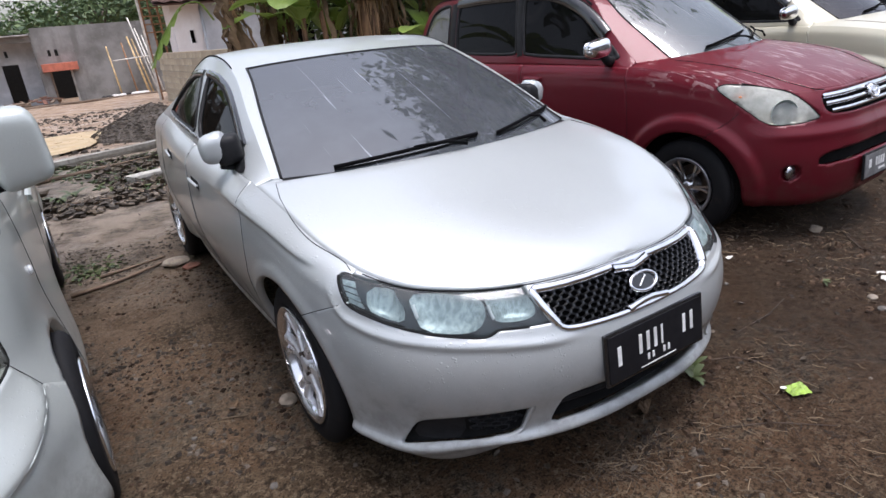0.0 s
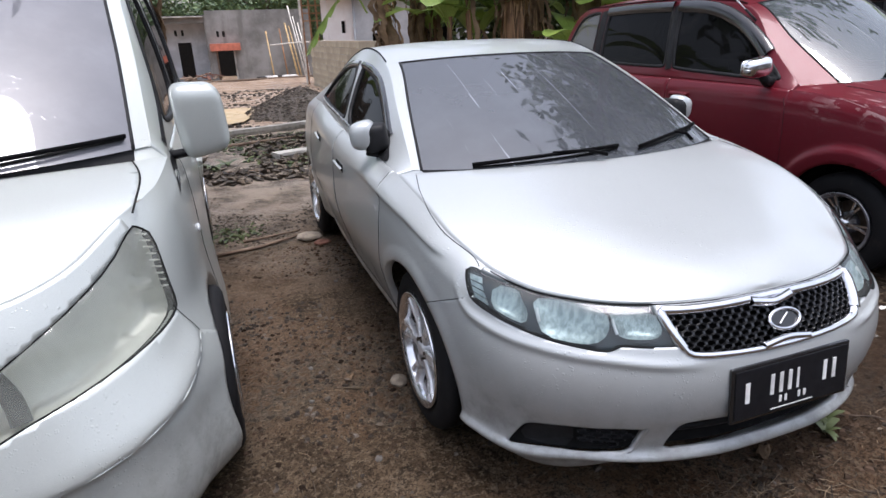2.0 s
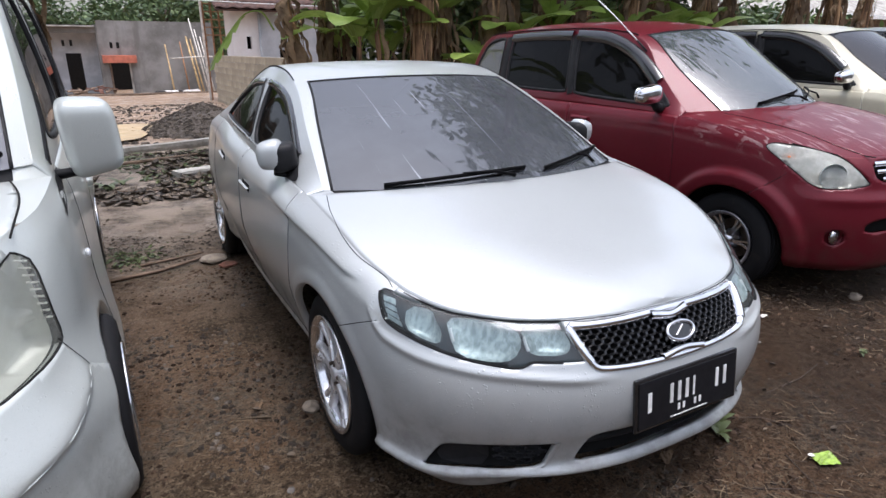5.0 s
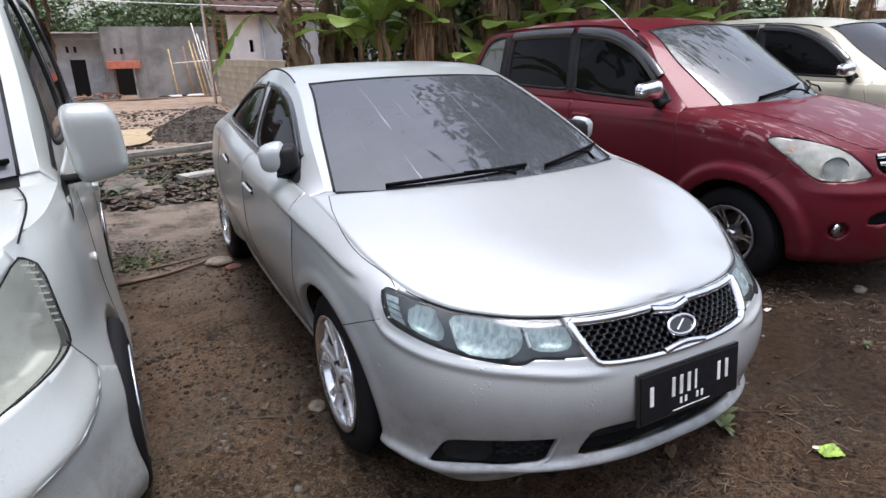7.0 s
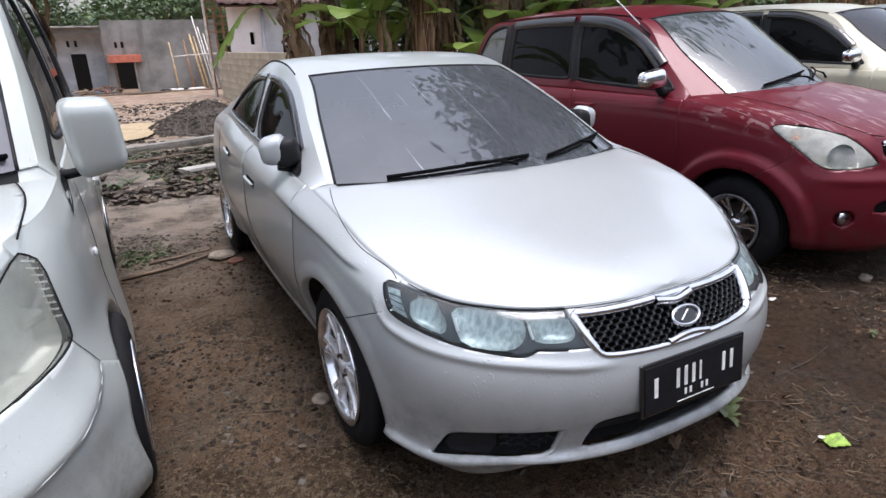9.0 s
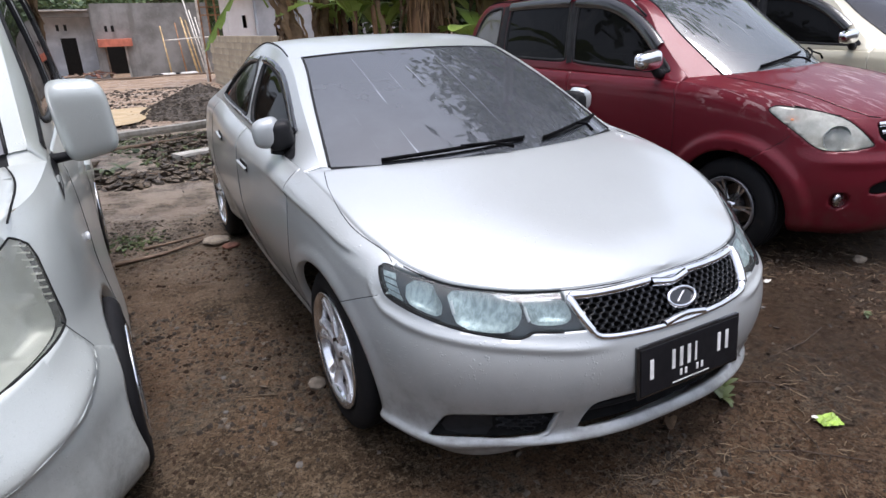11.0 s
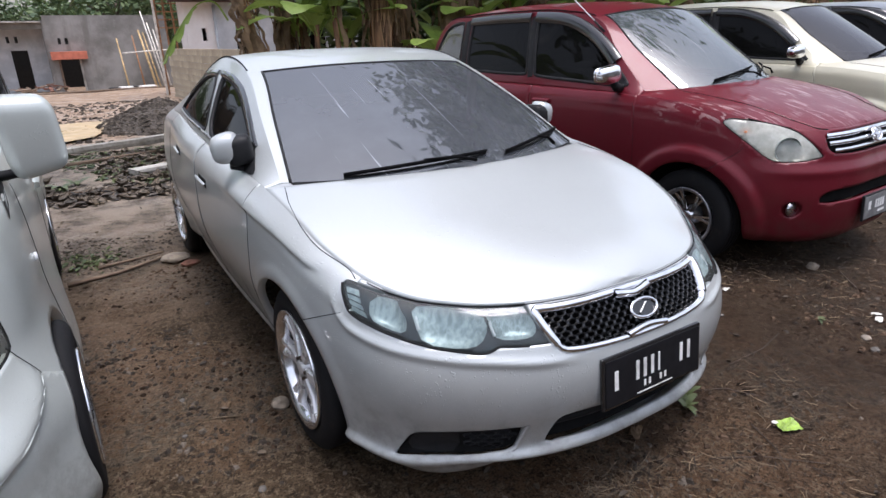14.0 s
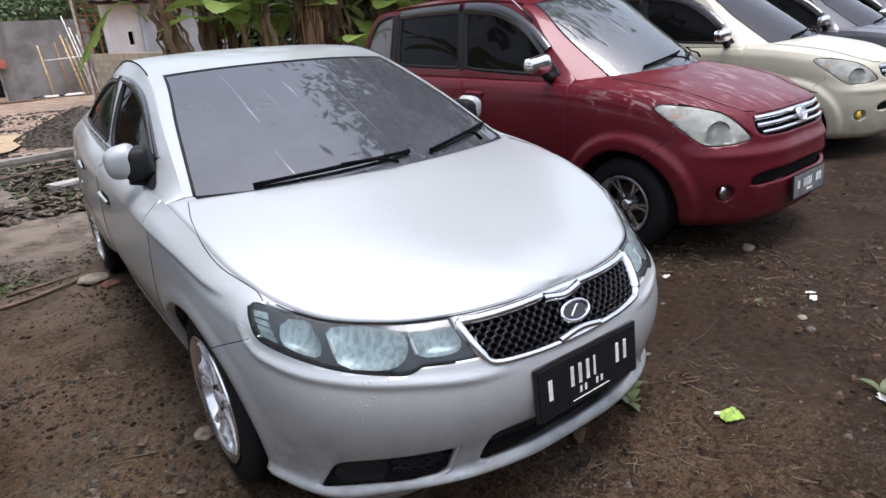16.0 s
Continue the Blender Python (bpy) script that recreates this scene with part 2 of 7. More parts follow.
n = Nodes("plaster")
f1, f2 = n.noise(.45, 6, .62), n.noise(5.0, 6, .65)
c = n.mix(n.span(f1, .36, .66), (.15, .142, .13), (.29, .28, .265))
c = n.mix(n.span(n.noise(1.0, 5, .6, n.scaled((1.6, 1.6, .22))), .52, .7, 0, .6), c, (.12, .112, .10))
c = n.mix(n.span(f2, .55, .75, 0, .4), c, (.36, .35, .33))
n.set(Base_Color=c, Roughness=.88)
n.bump(f2, .4, .02)
n = Nodes("blockwork")
f1, f2 = n.noise(.9, 6, .65), n.noise(12, 5, .65)
c = n.mix(n.span(f1, .35, .65), (.36, .30, .21), (.54, .47, .35))
sep = n.t.nodes.new("ShaderNodeSeparateXYZ")
n.t.links.new(n.co, sep.inputs[0])
c = n.mix(n.span(n.noise(1.6, 5), .5, .68, 0, .7), c, (.36, .29, .10))
c = n.mix(n.math("MULTIPLY", n.random(), .5), c, (.20, .165, .12))
c = n.mix(n.span(f2, .5, .75, 0, .6), c, (.09, .08, .065))
n.set(Base_Color=c, Roughness=.9)
n.bump(f2, .6, .02)
n = Nodes("pink_wall")
n.set(Base_Color=n.mix(n.span(n.noise(1.2, 6, .65), .4, .7), (.78, .72, .69), (.88, .84, .82)), Roughness=.85)
n.bump(n.noise(14, 4), .15, .01)
n = Nodes("white_wall")
n.set(Base_Color=n.mix(n.span(n.noise(1.2, 6, .65), .4, .7), (.42, .43, .45), (.58, .59, .61)), Roughness=.85)
n.bump(n.noise(14, 4), .15, .01)
n = Nodes("concrete")
f1, f2 = n.noise(2.0, 6, .65), n.noise(22, 5)
n.set(Base_Color=n.mix(n.span(f2, .5, .75, 0, .5), n.mix(n.span(f1, .35, .65), (.22, .205, .18), (.44, .42, .38)), (.12, .11, .09)), Roughness=.9)
n.bump(f2, .5, .01)


def leaf_mat(name, a, b, vein=None, rough=.42):
    n = Nodes(name)
    c = n.mix(n.span(n.noise(3.5, 5, .6), .3, .7), a, b)
    c = n.mix(n.math("MULTIPLY", n.random(), .45), c, tuple(x * .5 for x in a))
    if vein:
        w = n.node("ShaderNodeTexWave", Vector=n.co, Scale=16.0, Distortion=1.5)
        c = n.mix(n.span(w.outputs["Fac"], .6, .95, 0, .3), c, vein)
    n.set(Base_Color=c, Roughness=rough, Subsurface_Weight=0.0, Transmission_Weight=0.0)
    t = n.t
    out = [k for k in t.nodes if k.type == "OUTPUT_MATERIAL"][0]
    tl = n.node("ShaderNodeBsdfTranslucent", Color=c)
    mx = t.nodes.new("ShaderNodeMixShader")
    mx.inputs[0].default_value = .3
    t.links.new(n.b.outputs[0], mx.inputs[1])
    t.links.new(tl.outputs[0], mx.inputs[2])
    t.links.new(mx.outputs[0], out.inputs[0])


leaf_mat("banana_leaf", (.20, .31, .045), (.38, .49, .11), (.33, .46, .16))
leaf_mat("yellow_leaf", (.24, .20, .03), (.16, .22, .04), (.30, .16, .04))
n = Nodes("thatch")
n.set(Base_Color=n.mix(n.island(), (.045, .025, .014), (.46, .28, .15)), Roughness=.85, Specular_IOR_Level=.2)
leaf_mat("dead_leaf", (.08, .048, .028), (.36, .24, .14), None, .8)
n = Nodes("stem")
f = n.noise(1.0, 5, .6, n.scaled((14, 14, 1.1)))
n.set(Base_Color=n.mix(n.span(f, .35, .68), (.085, .043, .022), (.40, .22, .11)), Roughness=.65)
n.bump(f, .6, .03)
n = Nodes("bark")
f = n.noise(1.0, 5, .6, n.scaled((9, 9, 2)))
n.set(Base_Color=n.mix(f, (.04, .03, .022), (.13, .10, .075)), Roughness=.9)
n.bump(f, .7, .03)
n = Nodes("foliage")
n.set(Base_Color=n.mix(n.island(), (.025, .055, .014), (.11, .16, .04)), Roughness=.55)
n = Nodes("far_foliage")
n.set(Base_Color=n.mix(n.island(), (.035, .07, .025), (.12, .17, .06)), Roughness=.6)


# ---- car surfaces ----
def spl(knots):
    """A smooth curve through (t, value or values), flat-ended outside its range."""
    k = np.array(knots, float)
    t, p = k[:, 0], k[:, 1:]
    m = np.zeros_like(p)
    d = (p[1:] - p[:-1]) / (t[1:] - t[:-1])[:, None]
    m[0], m[-1] = d[0], d[-1]
    h = t[1:] - t[:-1]
    m[1:-1] = (d[:-1] * h[1:, None] + d[1:] * h[:-1, None]) / (h[1:] + h[:-1])[:, None]

    def run(x):
        x = np.clip(np.asarray(x, float), t[0], t[-1])
        i = np.clip(np.searchsorted(t, x, side="right") - 1, 0, len(t) - 2)
        hh = (t[i + 1] - t[i])[..., None]
        s = ((x - t[i]) / (t[i + 1] - t[i]))[..., None]
        r = (2 * s**3 - 3 * s**2 + 1) * p[i] + (s**3 - 2 * s**2 + s) * hh * m[i] + (3 * s**2 - 2 * s**3) * p[i + 1] + (s**3 - s**2) * hh * m[i + 1]
        return r[..., 0] if p.shape[1] == 1 else r

    run.t0, run.t1 = t[0], t[-1]
    return run


def ramp(x, a, b):
    s = np.clip((np.asarray(x, float) - a) / (b - a), 0, 1)
    return s * s * (3 - 2 * s)


class Shape:
    """The skin of a car. x across, y from the front axle backwards, z up."""

    def __init__(self, plan, zb, zt, pf, ps, pr, wf, wr, cap, zc, rails, screen, zroof, rear, tail, extra=None):
        pl = np.array(plan, float)
        for _ in range(4):
            arc = np.concatenate(([0], np.cumsum(np.hypot(*(pl[1:] - pl[:-1]).T))))
            cv = spl(np.column_stack((arc, pl)))
            pl = cv(np.linspace(0, arc[-1], 400))
        self.arc = np.concatenate(([0], np.cumsum(np.hypot(*(pl[1:] - pl[:-1]).T))))
        self.length, self.pl = self.arc[-1], pl
        tg = np.gradient(pl, self.arc, axis=0)
        tg /= np.hypot(*tg.T)[:, None]
        tg[0] = tg[-1] = (1, 0)
        tg[-1] = (-1, 0)
        self.nrm = np.column_stack((tg[:, 1], -tg[:, 0]))
        self.zb, self.zt, self.pf, self.ps, self.pr = spl(zb), spl(zt), spl(pf), spl(ps), spl(pr)
        self.wf, self.wr, self.extra = wf, wr, extra
        self.cap, self.zc, self.rails, self.screen, self.zroof, self.rear, self.tail = cap, spl(zc), spl(rails), screen, spl(zroof), rear, tail

    def at(self, s, k):
        return np.interp(s, self.arc, self.pl[:, k])

    def side(self, a, v):
        """The lower body: a runs round it in metres from the middle of the nose, v from the sill (0) to the shoulder (1)."""
        a, v = np.asarray(a, float), np.asarray(v, float)
        s, sg = np.abs(a), np.where(a < 0, -1.0, 1.0)
        x, y = self.at(s, 0), self.at(s, 1)
        nx, ny = np.interp(s, self.arc, self.nrm[:, 0]), np.interp(s, self.arc, self.nrm[:, 1])
        f, r = 1 - ramp(y, *self.wf), ramp(y, *self.wr)
        zb, zt = self.zb(y), self.zt(y)
        d = f * self.pf(v) + r * self.pr(v) + (1 - f - r) * self.ps(v)
        z = zb + (zt - zb) * v
        if self.extra:
            d = d - self.extra(s, y, z, v)
        return np.stack((sg * (x - nx * d), y - ny * d, z), -1)

    def arc_at(self, y):
        """The run a at which the side of the outline has this y."""
        k = int(np.argmax(self.pl[:, 0]))
        return float(np.interp(y, self.pl[:k + 1, 1], self.arc[:k + 1])) if y < self.pl[k, 1] else float(np.interp(y, self.pl[k:, 1], self.arc[k:]))

    def hood(self, a, w):
        """The bonnet and wing tops: a as in side(), w from the edge (0) to the middle (1)."""
        a, w = np.asarray(a, float), np.asarray(w, float)
        e = self.side(a, np.ones_like(a))
        y0 = self.side(np.zeros(1), np.ones(1))[0, 1]
        yc = y0 + (self.cap[1] - y0) * (np.abs(a) / self.arc_at(self.cap[0])) ** self.cap[2]
        s = np.clip(1 - w, 0, 1)
        zc = self.zc(yc)
        return np.stack((e[..., 0] * s, yc + (e[..., 1] - yc) * s**2, zc - (zc - e[..., 2]) * s**self.cap[3]), -1)

    def deck(self, a, w):
        """The boot lid: a from the tail's middle."""
        a, w = np.asarray(a, float), np.asarray(w, float)
        e = self.side(np.where(a < 0, -1, 1) * (self.length - np.abs(a)), np.ones_like(a))
        y0 = self.side(np.array([self.length]), np.ones(1))[0, 1]
        k = np.abs(a) / (self.length - self.arc_at(self.tail[0]))
        yc = y0 + (self.tail[1] - y0) * k**1.3
        s = np.clip(1 - w, 0, 1)
        zc = e[..., 2] + self.tail[2] * np.clip(k * 2, 0, 1)
        return np.stack((e[..., 0] * s, yc + (e[..., 1] - yc) * s**2, zc - (zc - e[..., 2]) * s**2.4), -1)

    def glass(self, p, q):
        """The windscreen: p across from -1 to 1, q up from 0 to 1."""
        p, q = np.asarray(p, float), np.asarray(q, float)
        e = self.rails(q * self.screen[0])
        (yb, zb), (yt, zt), bulge = self.screen[1:]
        yc, zc = yb + (yt - yb) * q - bulge * 4 * q * (1 - q) * .5, zb + (zt - zb) * q + bulge * 4 * q * (1 - q)
        return np.stack((e[..., 0] * p, yc + (e[..., 1] - yc) * p**2, zc + (e[..., 2] - zc) * np.abs(p)**2.3), -1)

    def back(self, p, q):
        """The rear window: q down from the roof."""
        p, q = np.asarray(p, float), np.asarray(q, float)
        e = self.rails(self.rear[0] + q * (1 - self.rear[0]))
        (yt, zt), (yb, zb), bulge = self.rear[1:]
        yc, zc = yt + (yb - yt) * q + bulge * 4 * q * (1 - q) * .5, zt + (zb - zt) * q + bulge * 4 * q * (1 - q)
        return np.stack((e[..., 0] * p, yc + (e[..., 1] - yc) * p**2, zc + (e[..., 2] - zc) * np.abs(p)**2.3), -1)

    def roof(self, p, q):
        p, q = np.asarray(p, float), np.asarray(q, float)
        e = self.rails(self.screen[0] + q * (self.rear[0] - self.screen[0]))
        y0, y1 = self.screen[2][0], self.rear[1][0]
        yc = y0 + (y1 - y0) * q
        zc = self.zroof(yc)
        return np.stack((e[..., 0] * p, yc + (e[..., 1] - yc) * p**2, zc + (e[..., 2] - zc) * np.abs(p)**2.6), -1)

    def cabin(self, s, t, sg=-1.0, bulge=.018):
        """The side of the cabin: s from the windscreen's foot to the rear window's, t from the shoulder to the roof."""
        s, t = np.asarray(s, float), np.asarray(t, float)
        hi = self.rails(s)
        a0, a1 = self.arc_at(self.cap[0]), self.arc_at(self.tail[0])
        lo = self.side(a0 + (a1 - a0) * s, np.ones_like(s))
        r = lo + (hi - lo) * t[..., None]
        r[..., 0] += bulge * 4 * t * (1 - t) * np.clip((hi[..., 2] - lo[..., 2]) / .3, 0, 1)
        r[..., 0] *= sg
        return r


def sedan_shape():
    plan = [(0, -.925), (.2, -.915), (.4, -.865), (.58, -.765), (.71, -.625), (.795, -.455), (.848, -.25), (.874, .05), (.886, .6), (.892, 1.3), (.872, 2.1), (.832, 2.7), (.77, 3.2), (.67, 3.45), (.5, 3.55), (.2, 3.61), (0, 3.615)]
    zb = [(-.93, .178), (-.75, .168), (-.5, .158), (-.3, .165), (0, .205), (.6, .205), (2.2, .21), (2.7, .24), (3.6, .25)]
    zt = [(-.93, .730), (-.75, .732), (-.6, .741), (-.48, .768), (-.36, .808), (-.1, .884), (.25, .945), (.6, .962), (1.0, .975), (1.5, 1.01), (1.9, 1.035), (2.3, 1.035), (2.85, 1.01), (3.4, .99), (3.6, .98)]
    pf = [(0, .068), (.06, .052), (.12, .044), (.2, .044), (.3, .033), (.44, .008), (.56, 0), (.69, .008), (.8, .03), (.9, .065), (.97, .10), (1, .125)]
    ps = [(0, .08), (.05, .05), (.14, .032), (.3, .014), (.5, .002), (.7, 0), (.82, .006), (.9, .015), (.94, .03), (.97, .052), (1, .08)]
    pr = [(0, .1), (.1, .03), (.4, 0), (.5, .01), (.6, .05), (.9, .07), (1, .12)]
    rails = [(0, .738, .245, .956), (.17, .680, .62, 1.150), (.34, .612, .99, 1.312), (.42, .600, 1.17, 1.364), (.55, .598, 1.47, 1.394), (.68, .590, 1.80, 1.358), (.8, .585, 2.14, 1.290), (.9, .62, 2.5, 1.165), (1, .70, 2.85, 1.03)]
    ridge = spl([(.2, .583), (.4, .592), (.55, .602), (.73, .608), (.89, .622), (.96, .637), (1.02, .66), (1.06, .70), (1.09, .75)])

    lip = spl([(0, .282), (.4, .272), (.52, .262), (.63, .25), (.72, .236), (.87, .216), (1.08, .226), (1.2, .24)])
    wing = spl([(1.05, .772), (1.12, .79), (1.207, .804), (1.365, .835), (1.666, .867), (2.0, .884)])

    def crest(z, at, over, under):
        return np.exp(-((z - at) / np.where(z > at, over, under)) ** 2)

    def extra(s, y, z, v):
        w = ramp(s, .22, .42) * (1 - ramp(s, 1.05, 1.10))
        r = w * .009 * np.exp(-((z - ridge(s)) / .012) ** 2) - .03 * ramp(y, 1.5, 2.6) * ramp(z, .6, 1.0)
        r = r + .006 * (1 - ramp(np.hypot(y + .02, z - .31), .375, .43)) * (y < .5) + .006 * (1 - ramp(np.hypot(y - 2.65, z - .31), .375, .43))
        r = r - .062 * (1 - ramp(v, 0, .55)) * ramp(y, -.05, .4) * (1 - ramp(y, 2.1, 2.4))
        r = r + .022 * (1 - ramp(s, 1.02, 1.16)) * crest(z, lip(s), .020, .034)
        r = r - .085 * (1 - ramp(s, .38, .8)) * (1 - ramp(z, .205, .272))
        r = r + .016 * ramp(s, 1.08, 1.25) * (1 - ramp(s, 1.75, 2.4)) * crest(z, wing(s), .045, .011)
        return r + .014 * crest(z, .245, .012, .012) * ramp(y, .36, .46) * (1 - ramp(y, 2.15, 2.3))

    return Shape(plan, zb, zt, pf, ps, pr, (-.74, -.34), (3.0, 3.4), (.25, .005, 1.25, 2.7),
                 [(-.82, .735), (-.72, .782), (-.55, .832), (-.3, .89), (0, .968), (.1, .985)], rails, (.355, (.0, .964), (.905, 1.352), .012),
                 [(.9, 1.35), (1.1, 1.392), (1.4, 1.418), (1.7, 1.398), (2.1, 1.33), (2.3, 1.285)], (.82, (2.2, 1.320), (2.93, 1.04), .02), (2.85, 2.94, .02), extra)


def mpv_shape():
    plan = [(0, -.70), (.3, -.685), (.5, -.61), (.66, -.46), (.75, -.27), (.795, -.05), (.812, .4), (.815, 1.2), (.812, 2.2), (.80, 2.8), (.765, 3.15), (.68, 3.31), (.5, 3.355), (0, 3.37)]
    zb = [(-.7, .22), (-.4, .22), (0, .24), (.6, .25), (2.4, .26), (3.4, .28)]
    zt = [(-.7, .885), (-.5, .90), (-.25, .955), (0, 1.0), (.3, 1.035), (.6, 1.052), (1.2, 1.06), (2.4, 1.07), (3.3, 1.08)]
    pf = [(0, .07), (.06, .03), (.15, .012), (.3, 0), (.5, 0), (.62, .012), (.72, .035), (.85, .055), (.94, .085), (1, .12)]
    ps = [(0, .07), (.06, .035), (.2, .015), (.45, 0), (.7, 0), (.85, .008), (.94, .022), (1, .05)]
    pr = [(0, .06), (.1, .01), (.4, 0), (.5, .03), (.8, .04), (1, .06)]
    rails = [(0, .705, .50, 1.068), (.13, .645, .80, 1.32), (.26, .56, 1.08, 1.555), (.36, .57, 1.4, 1.61), (.55, .585, 2.0, 1.63), (.72, .585, 2.6, 1.62), (.83, .58, 3.0, 1.585), (.92, .60, 3.22, 1.40), (1, .65, 3.34, 1.10)]
    def extra(s, y, z, v):
        return .028 * (1 - ramp(np.hypot(y - .05, z - .3), .435, .485)) + .028 * (1 - ramp(np.hypot(y - 2.655, z - .3), .435, .485)) + .012 * np.exp(-((z - .66) / .03) ** 2) * (1 - ramp(s, .62, .9))

    return Shape(plan, zb, zt, pf, ps, pr, (-.5, -.1), (2.9, 3.25), (.5, .16, 1.2, 2.6),
                 [(-.6, .885), (-.5, .930), (-.3, .985), (0, 1.065), (.18, 1.105)], rails, (.265, (.16, 1.095), (.98, 1.60), .012),
                 [(.95, 1.60), (1.3, 1.66), (1.9, 1.69), (2.6, 1.685), (3.1, 1.64)], (.84, (3.12, 1.635), (3.37, 1.10), .01), (3.32, 3.35, .01), extra)


def van_shape():
    plan = [(0, -.72), (.3, -.70), (.52, -.62), (.68, -.46), (.76, -.28), (.80, -.05), (.825, .4), (.828, 1.2), (.825, 2.3), (.81, 3.0), (.77, 3.3), (.66, 3.40), (0, 3.43)]
    zb = [(-.7, .17), (-.4, .16), (-.2, .17), (0, .22), (.6, .25), (2.4, .26), (3.4, .28)]
    zt = [(-.7, .90), (-.5, .95), (-.3, 1.03), (0, 1.08), (.3, 1.11), (.6, 1.13), (1.2, 1.14), (2.4, 1.15), (3.4, 1.15)]
    pf = [(0, .06), (.06, .03), (.15, .012), (.3, 0), (.5, 0), (.62, .02), (.75, .05), (.9, .09), (1, .13)]
    ps = [(0, .05), (.06, .03), (.2, .015), (.45, 0), (.7, 0), (.85, .01), (.94, .025), (1, .05)]
    pr = [(0, .06), (.1, .01), (.4, 0), (.5, .03), (.8, .04), (1, .06)]
    rails = [(0, .725, .16, 1.14), (.13, .70, .46, 1.42), (.26, .66, .80, 1.69), (.36, .655, 1.1, 1.77), (.55, .655, 1.9, 1.79), (.72, .655, 2.6, 1.78), (.83, .65, 3.1, 1.73), (.92, .66, 3.3, 1.5), (1, .68, 3.38, 1.17)]
    ledge = spl([(0, .455), (.2, .46), (.4, .475), (.6, .50), (.68, .515), (.755, .528), (.84, .55), (.92, .585), (.995, .628)])

    def extra(s, y, z, v):
        fold = np.where(z > ledge(s), .06, .008)
        return .014 * np.exp(-((z - ledge(s)) / fold) ** 2) * (1 - ramp(s, .93, 1.02)) + (.048 * (1 - ramp(z, .46, .74)) + .03 * (1 - ramp(z, .2, .47))) * (1 - ramp(y, -.1, .45)) * ramp(s, .2, .7) + .088 * (1 - ramp(z, .15, .76)) * (1 - ramp(y, .6, 1.8)) * ramp(s, .85, 1.15)

    return Shape(plan, zb, zt, pf, ps, pr, (-.5, -.1), (2.9, 3.3), (.16, -.12, 1.1, 2.6),
                 [(-.6, .90), (-.4, 1.0), (-.12, 1.12)], rails, (.265, (-.14, 1.13), (.62, 1.72), .012),
                 [(.6, 1.72), (1.0, 1.80), (1.9, 1.84), (2.6, 1.83), (3.2, 1.76)], (.84, (3.2, 1.74), (3.42, 1.18), .01), (3.38, 3.41, .01), extra)


# ---- mesh helpers ----
def thing(name, label, category, m=None, group="", kind=""):
    ob = new(name)
    ob.empty_display_size = .1
    if m is not None:
        ob.matrix_world = m
    return tagged(ob, label, category, group, kind)


def mesh_of(name, verts, faces, material, smooth=True):
    me = bpy.data.meshes.new(name)
    me.from_pydata([tuple(map(float, v)) for v in verts], [], [tuple(map(int, f)) for f in faces])
    me.materials.append(material)
    me.update()
    if smooth:
        me.shade_smooth()
    return me


def part(name, bm, material, parent, label="", smooth=False):
    """A bmesh, or a mesh, or (verts, faces), as one mesh object under a thing or a part."""
    if isinstance(bm, tuple):
        me = mesh_of(name, bm[0], bm[1], material, smooth)
    elif isinstance(bm, bpy.types.Mesh):
        me = bm
    else:
        me = bpy.data.meshes.new(name)
        bm.to_mesh(me)
        bm.free()
        me.materials.append(material)
        if smooth:
            me.shade_smooth()
    ob = new(name, me)
    ob.parent = parent
    return tagged(ob, label)


def clean(v, f):
    """Drops unused points and welds doubles."""
    v = np.asarray(v, float)
    key = np.round(v, 5)
    _, first, inv = np.unique(key, axis=0, return_index=True, return_inverse=True)
    inv = inv.reshape(-1)
    out = []
    for q in f:
        r = []
        for i in inv[np.asarray(q)]:
            if not r or (i != r[-1] and i != r[0]):
                r.append(int(i))
        if len(r) > 2:
            out.append(r)
    used = sorted({i for q in out for i in q})
    m = {o: n for n, o in enumerate(used)}
    return v[first][used], [[m[i] for i in q] for q in out]


def outline(points, rounds=2, closed=True):
    """A polygon with its corners rounded off by cutting."""
    p = np.array(points, float)
    for _ in range(rounds):
        n = np.roll(p, -1, 0)
        p = np.stack((p * .75 + n * .25, p * .25 + n * .75), 1).reshape(-1, 2)
    return p


def inside(poly):
    """Signed distance to a polygon: below nought within it."""
    a, b = np.asarray(poly, float), np.roll(np.asarray(poly, float), -1, 0)

    def run(x, y):
        sh = np.shape(x)
        q = np.column_stack((np.ravel(x), np.ravel(y)))
        near = np.all((q > a.min(0) - .12) & (q < a.max(0) + .12), axis=1)
        if not near.all():
            r = np.full(len(q), .12)
            if near.any():
                r[near] = run(q[near, 0], q[near, 1])
            return r.reshape(sh)
        best, cross = np.full(len(q), 1e9), np.zeros(len(q), bool)
        for s, e in zip(a, b):
            d = e - s
            t = np.clip(((q - s) @ d) / max(d @ d, 1e-12), 0, 1)
            best = np.minimum(best, np.hypot(*(q - s - t[:, None] * d).T))
            if s[1] != e[1]:
                hit = (s[1] > q[:, 1]) != (e[1] > q[:, 1])
                cross ^= hit & (q[:, 0] < s[0] + (q[:, 1] - s[1]) / (e[1] - s[1]) * d[0])
        return np.where(cross, -best, best).reshape(sh)

    return run


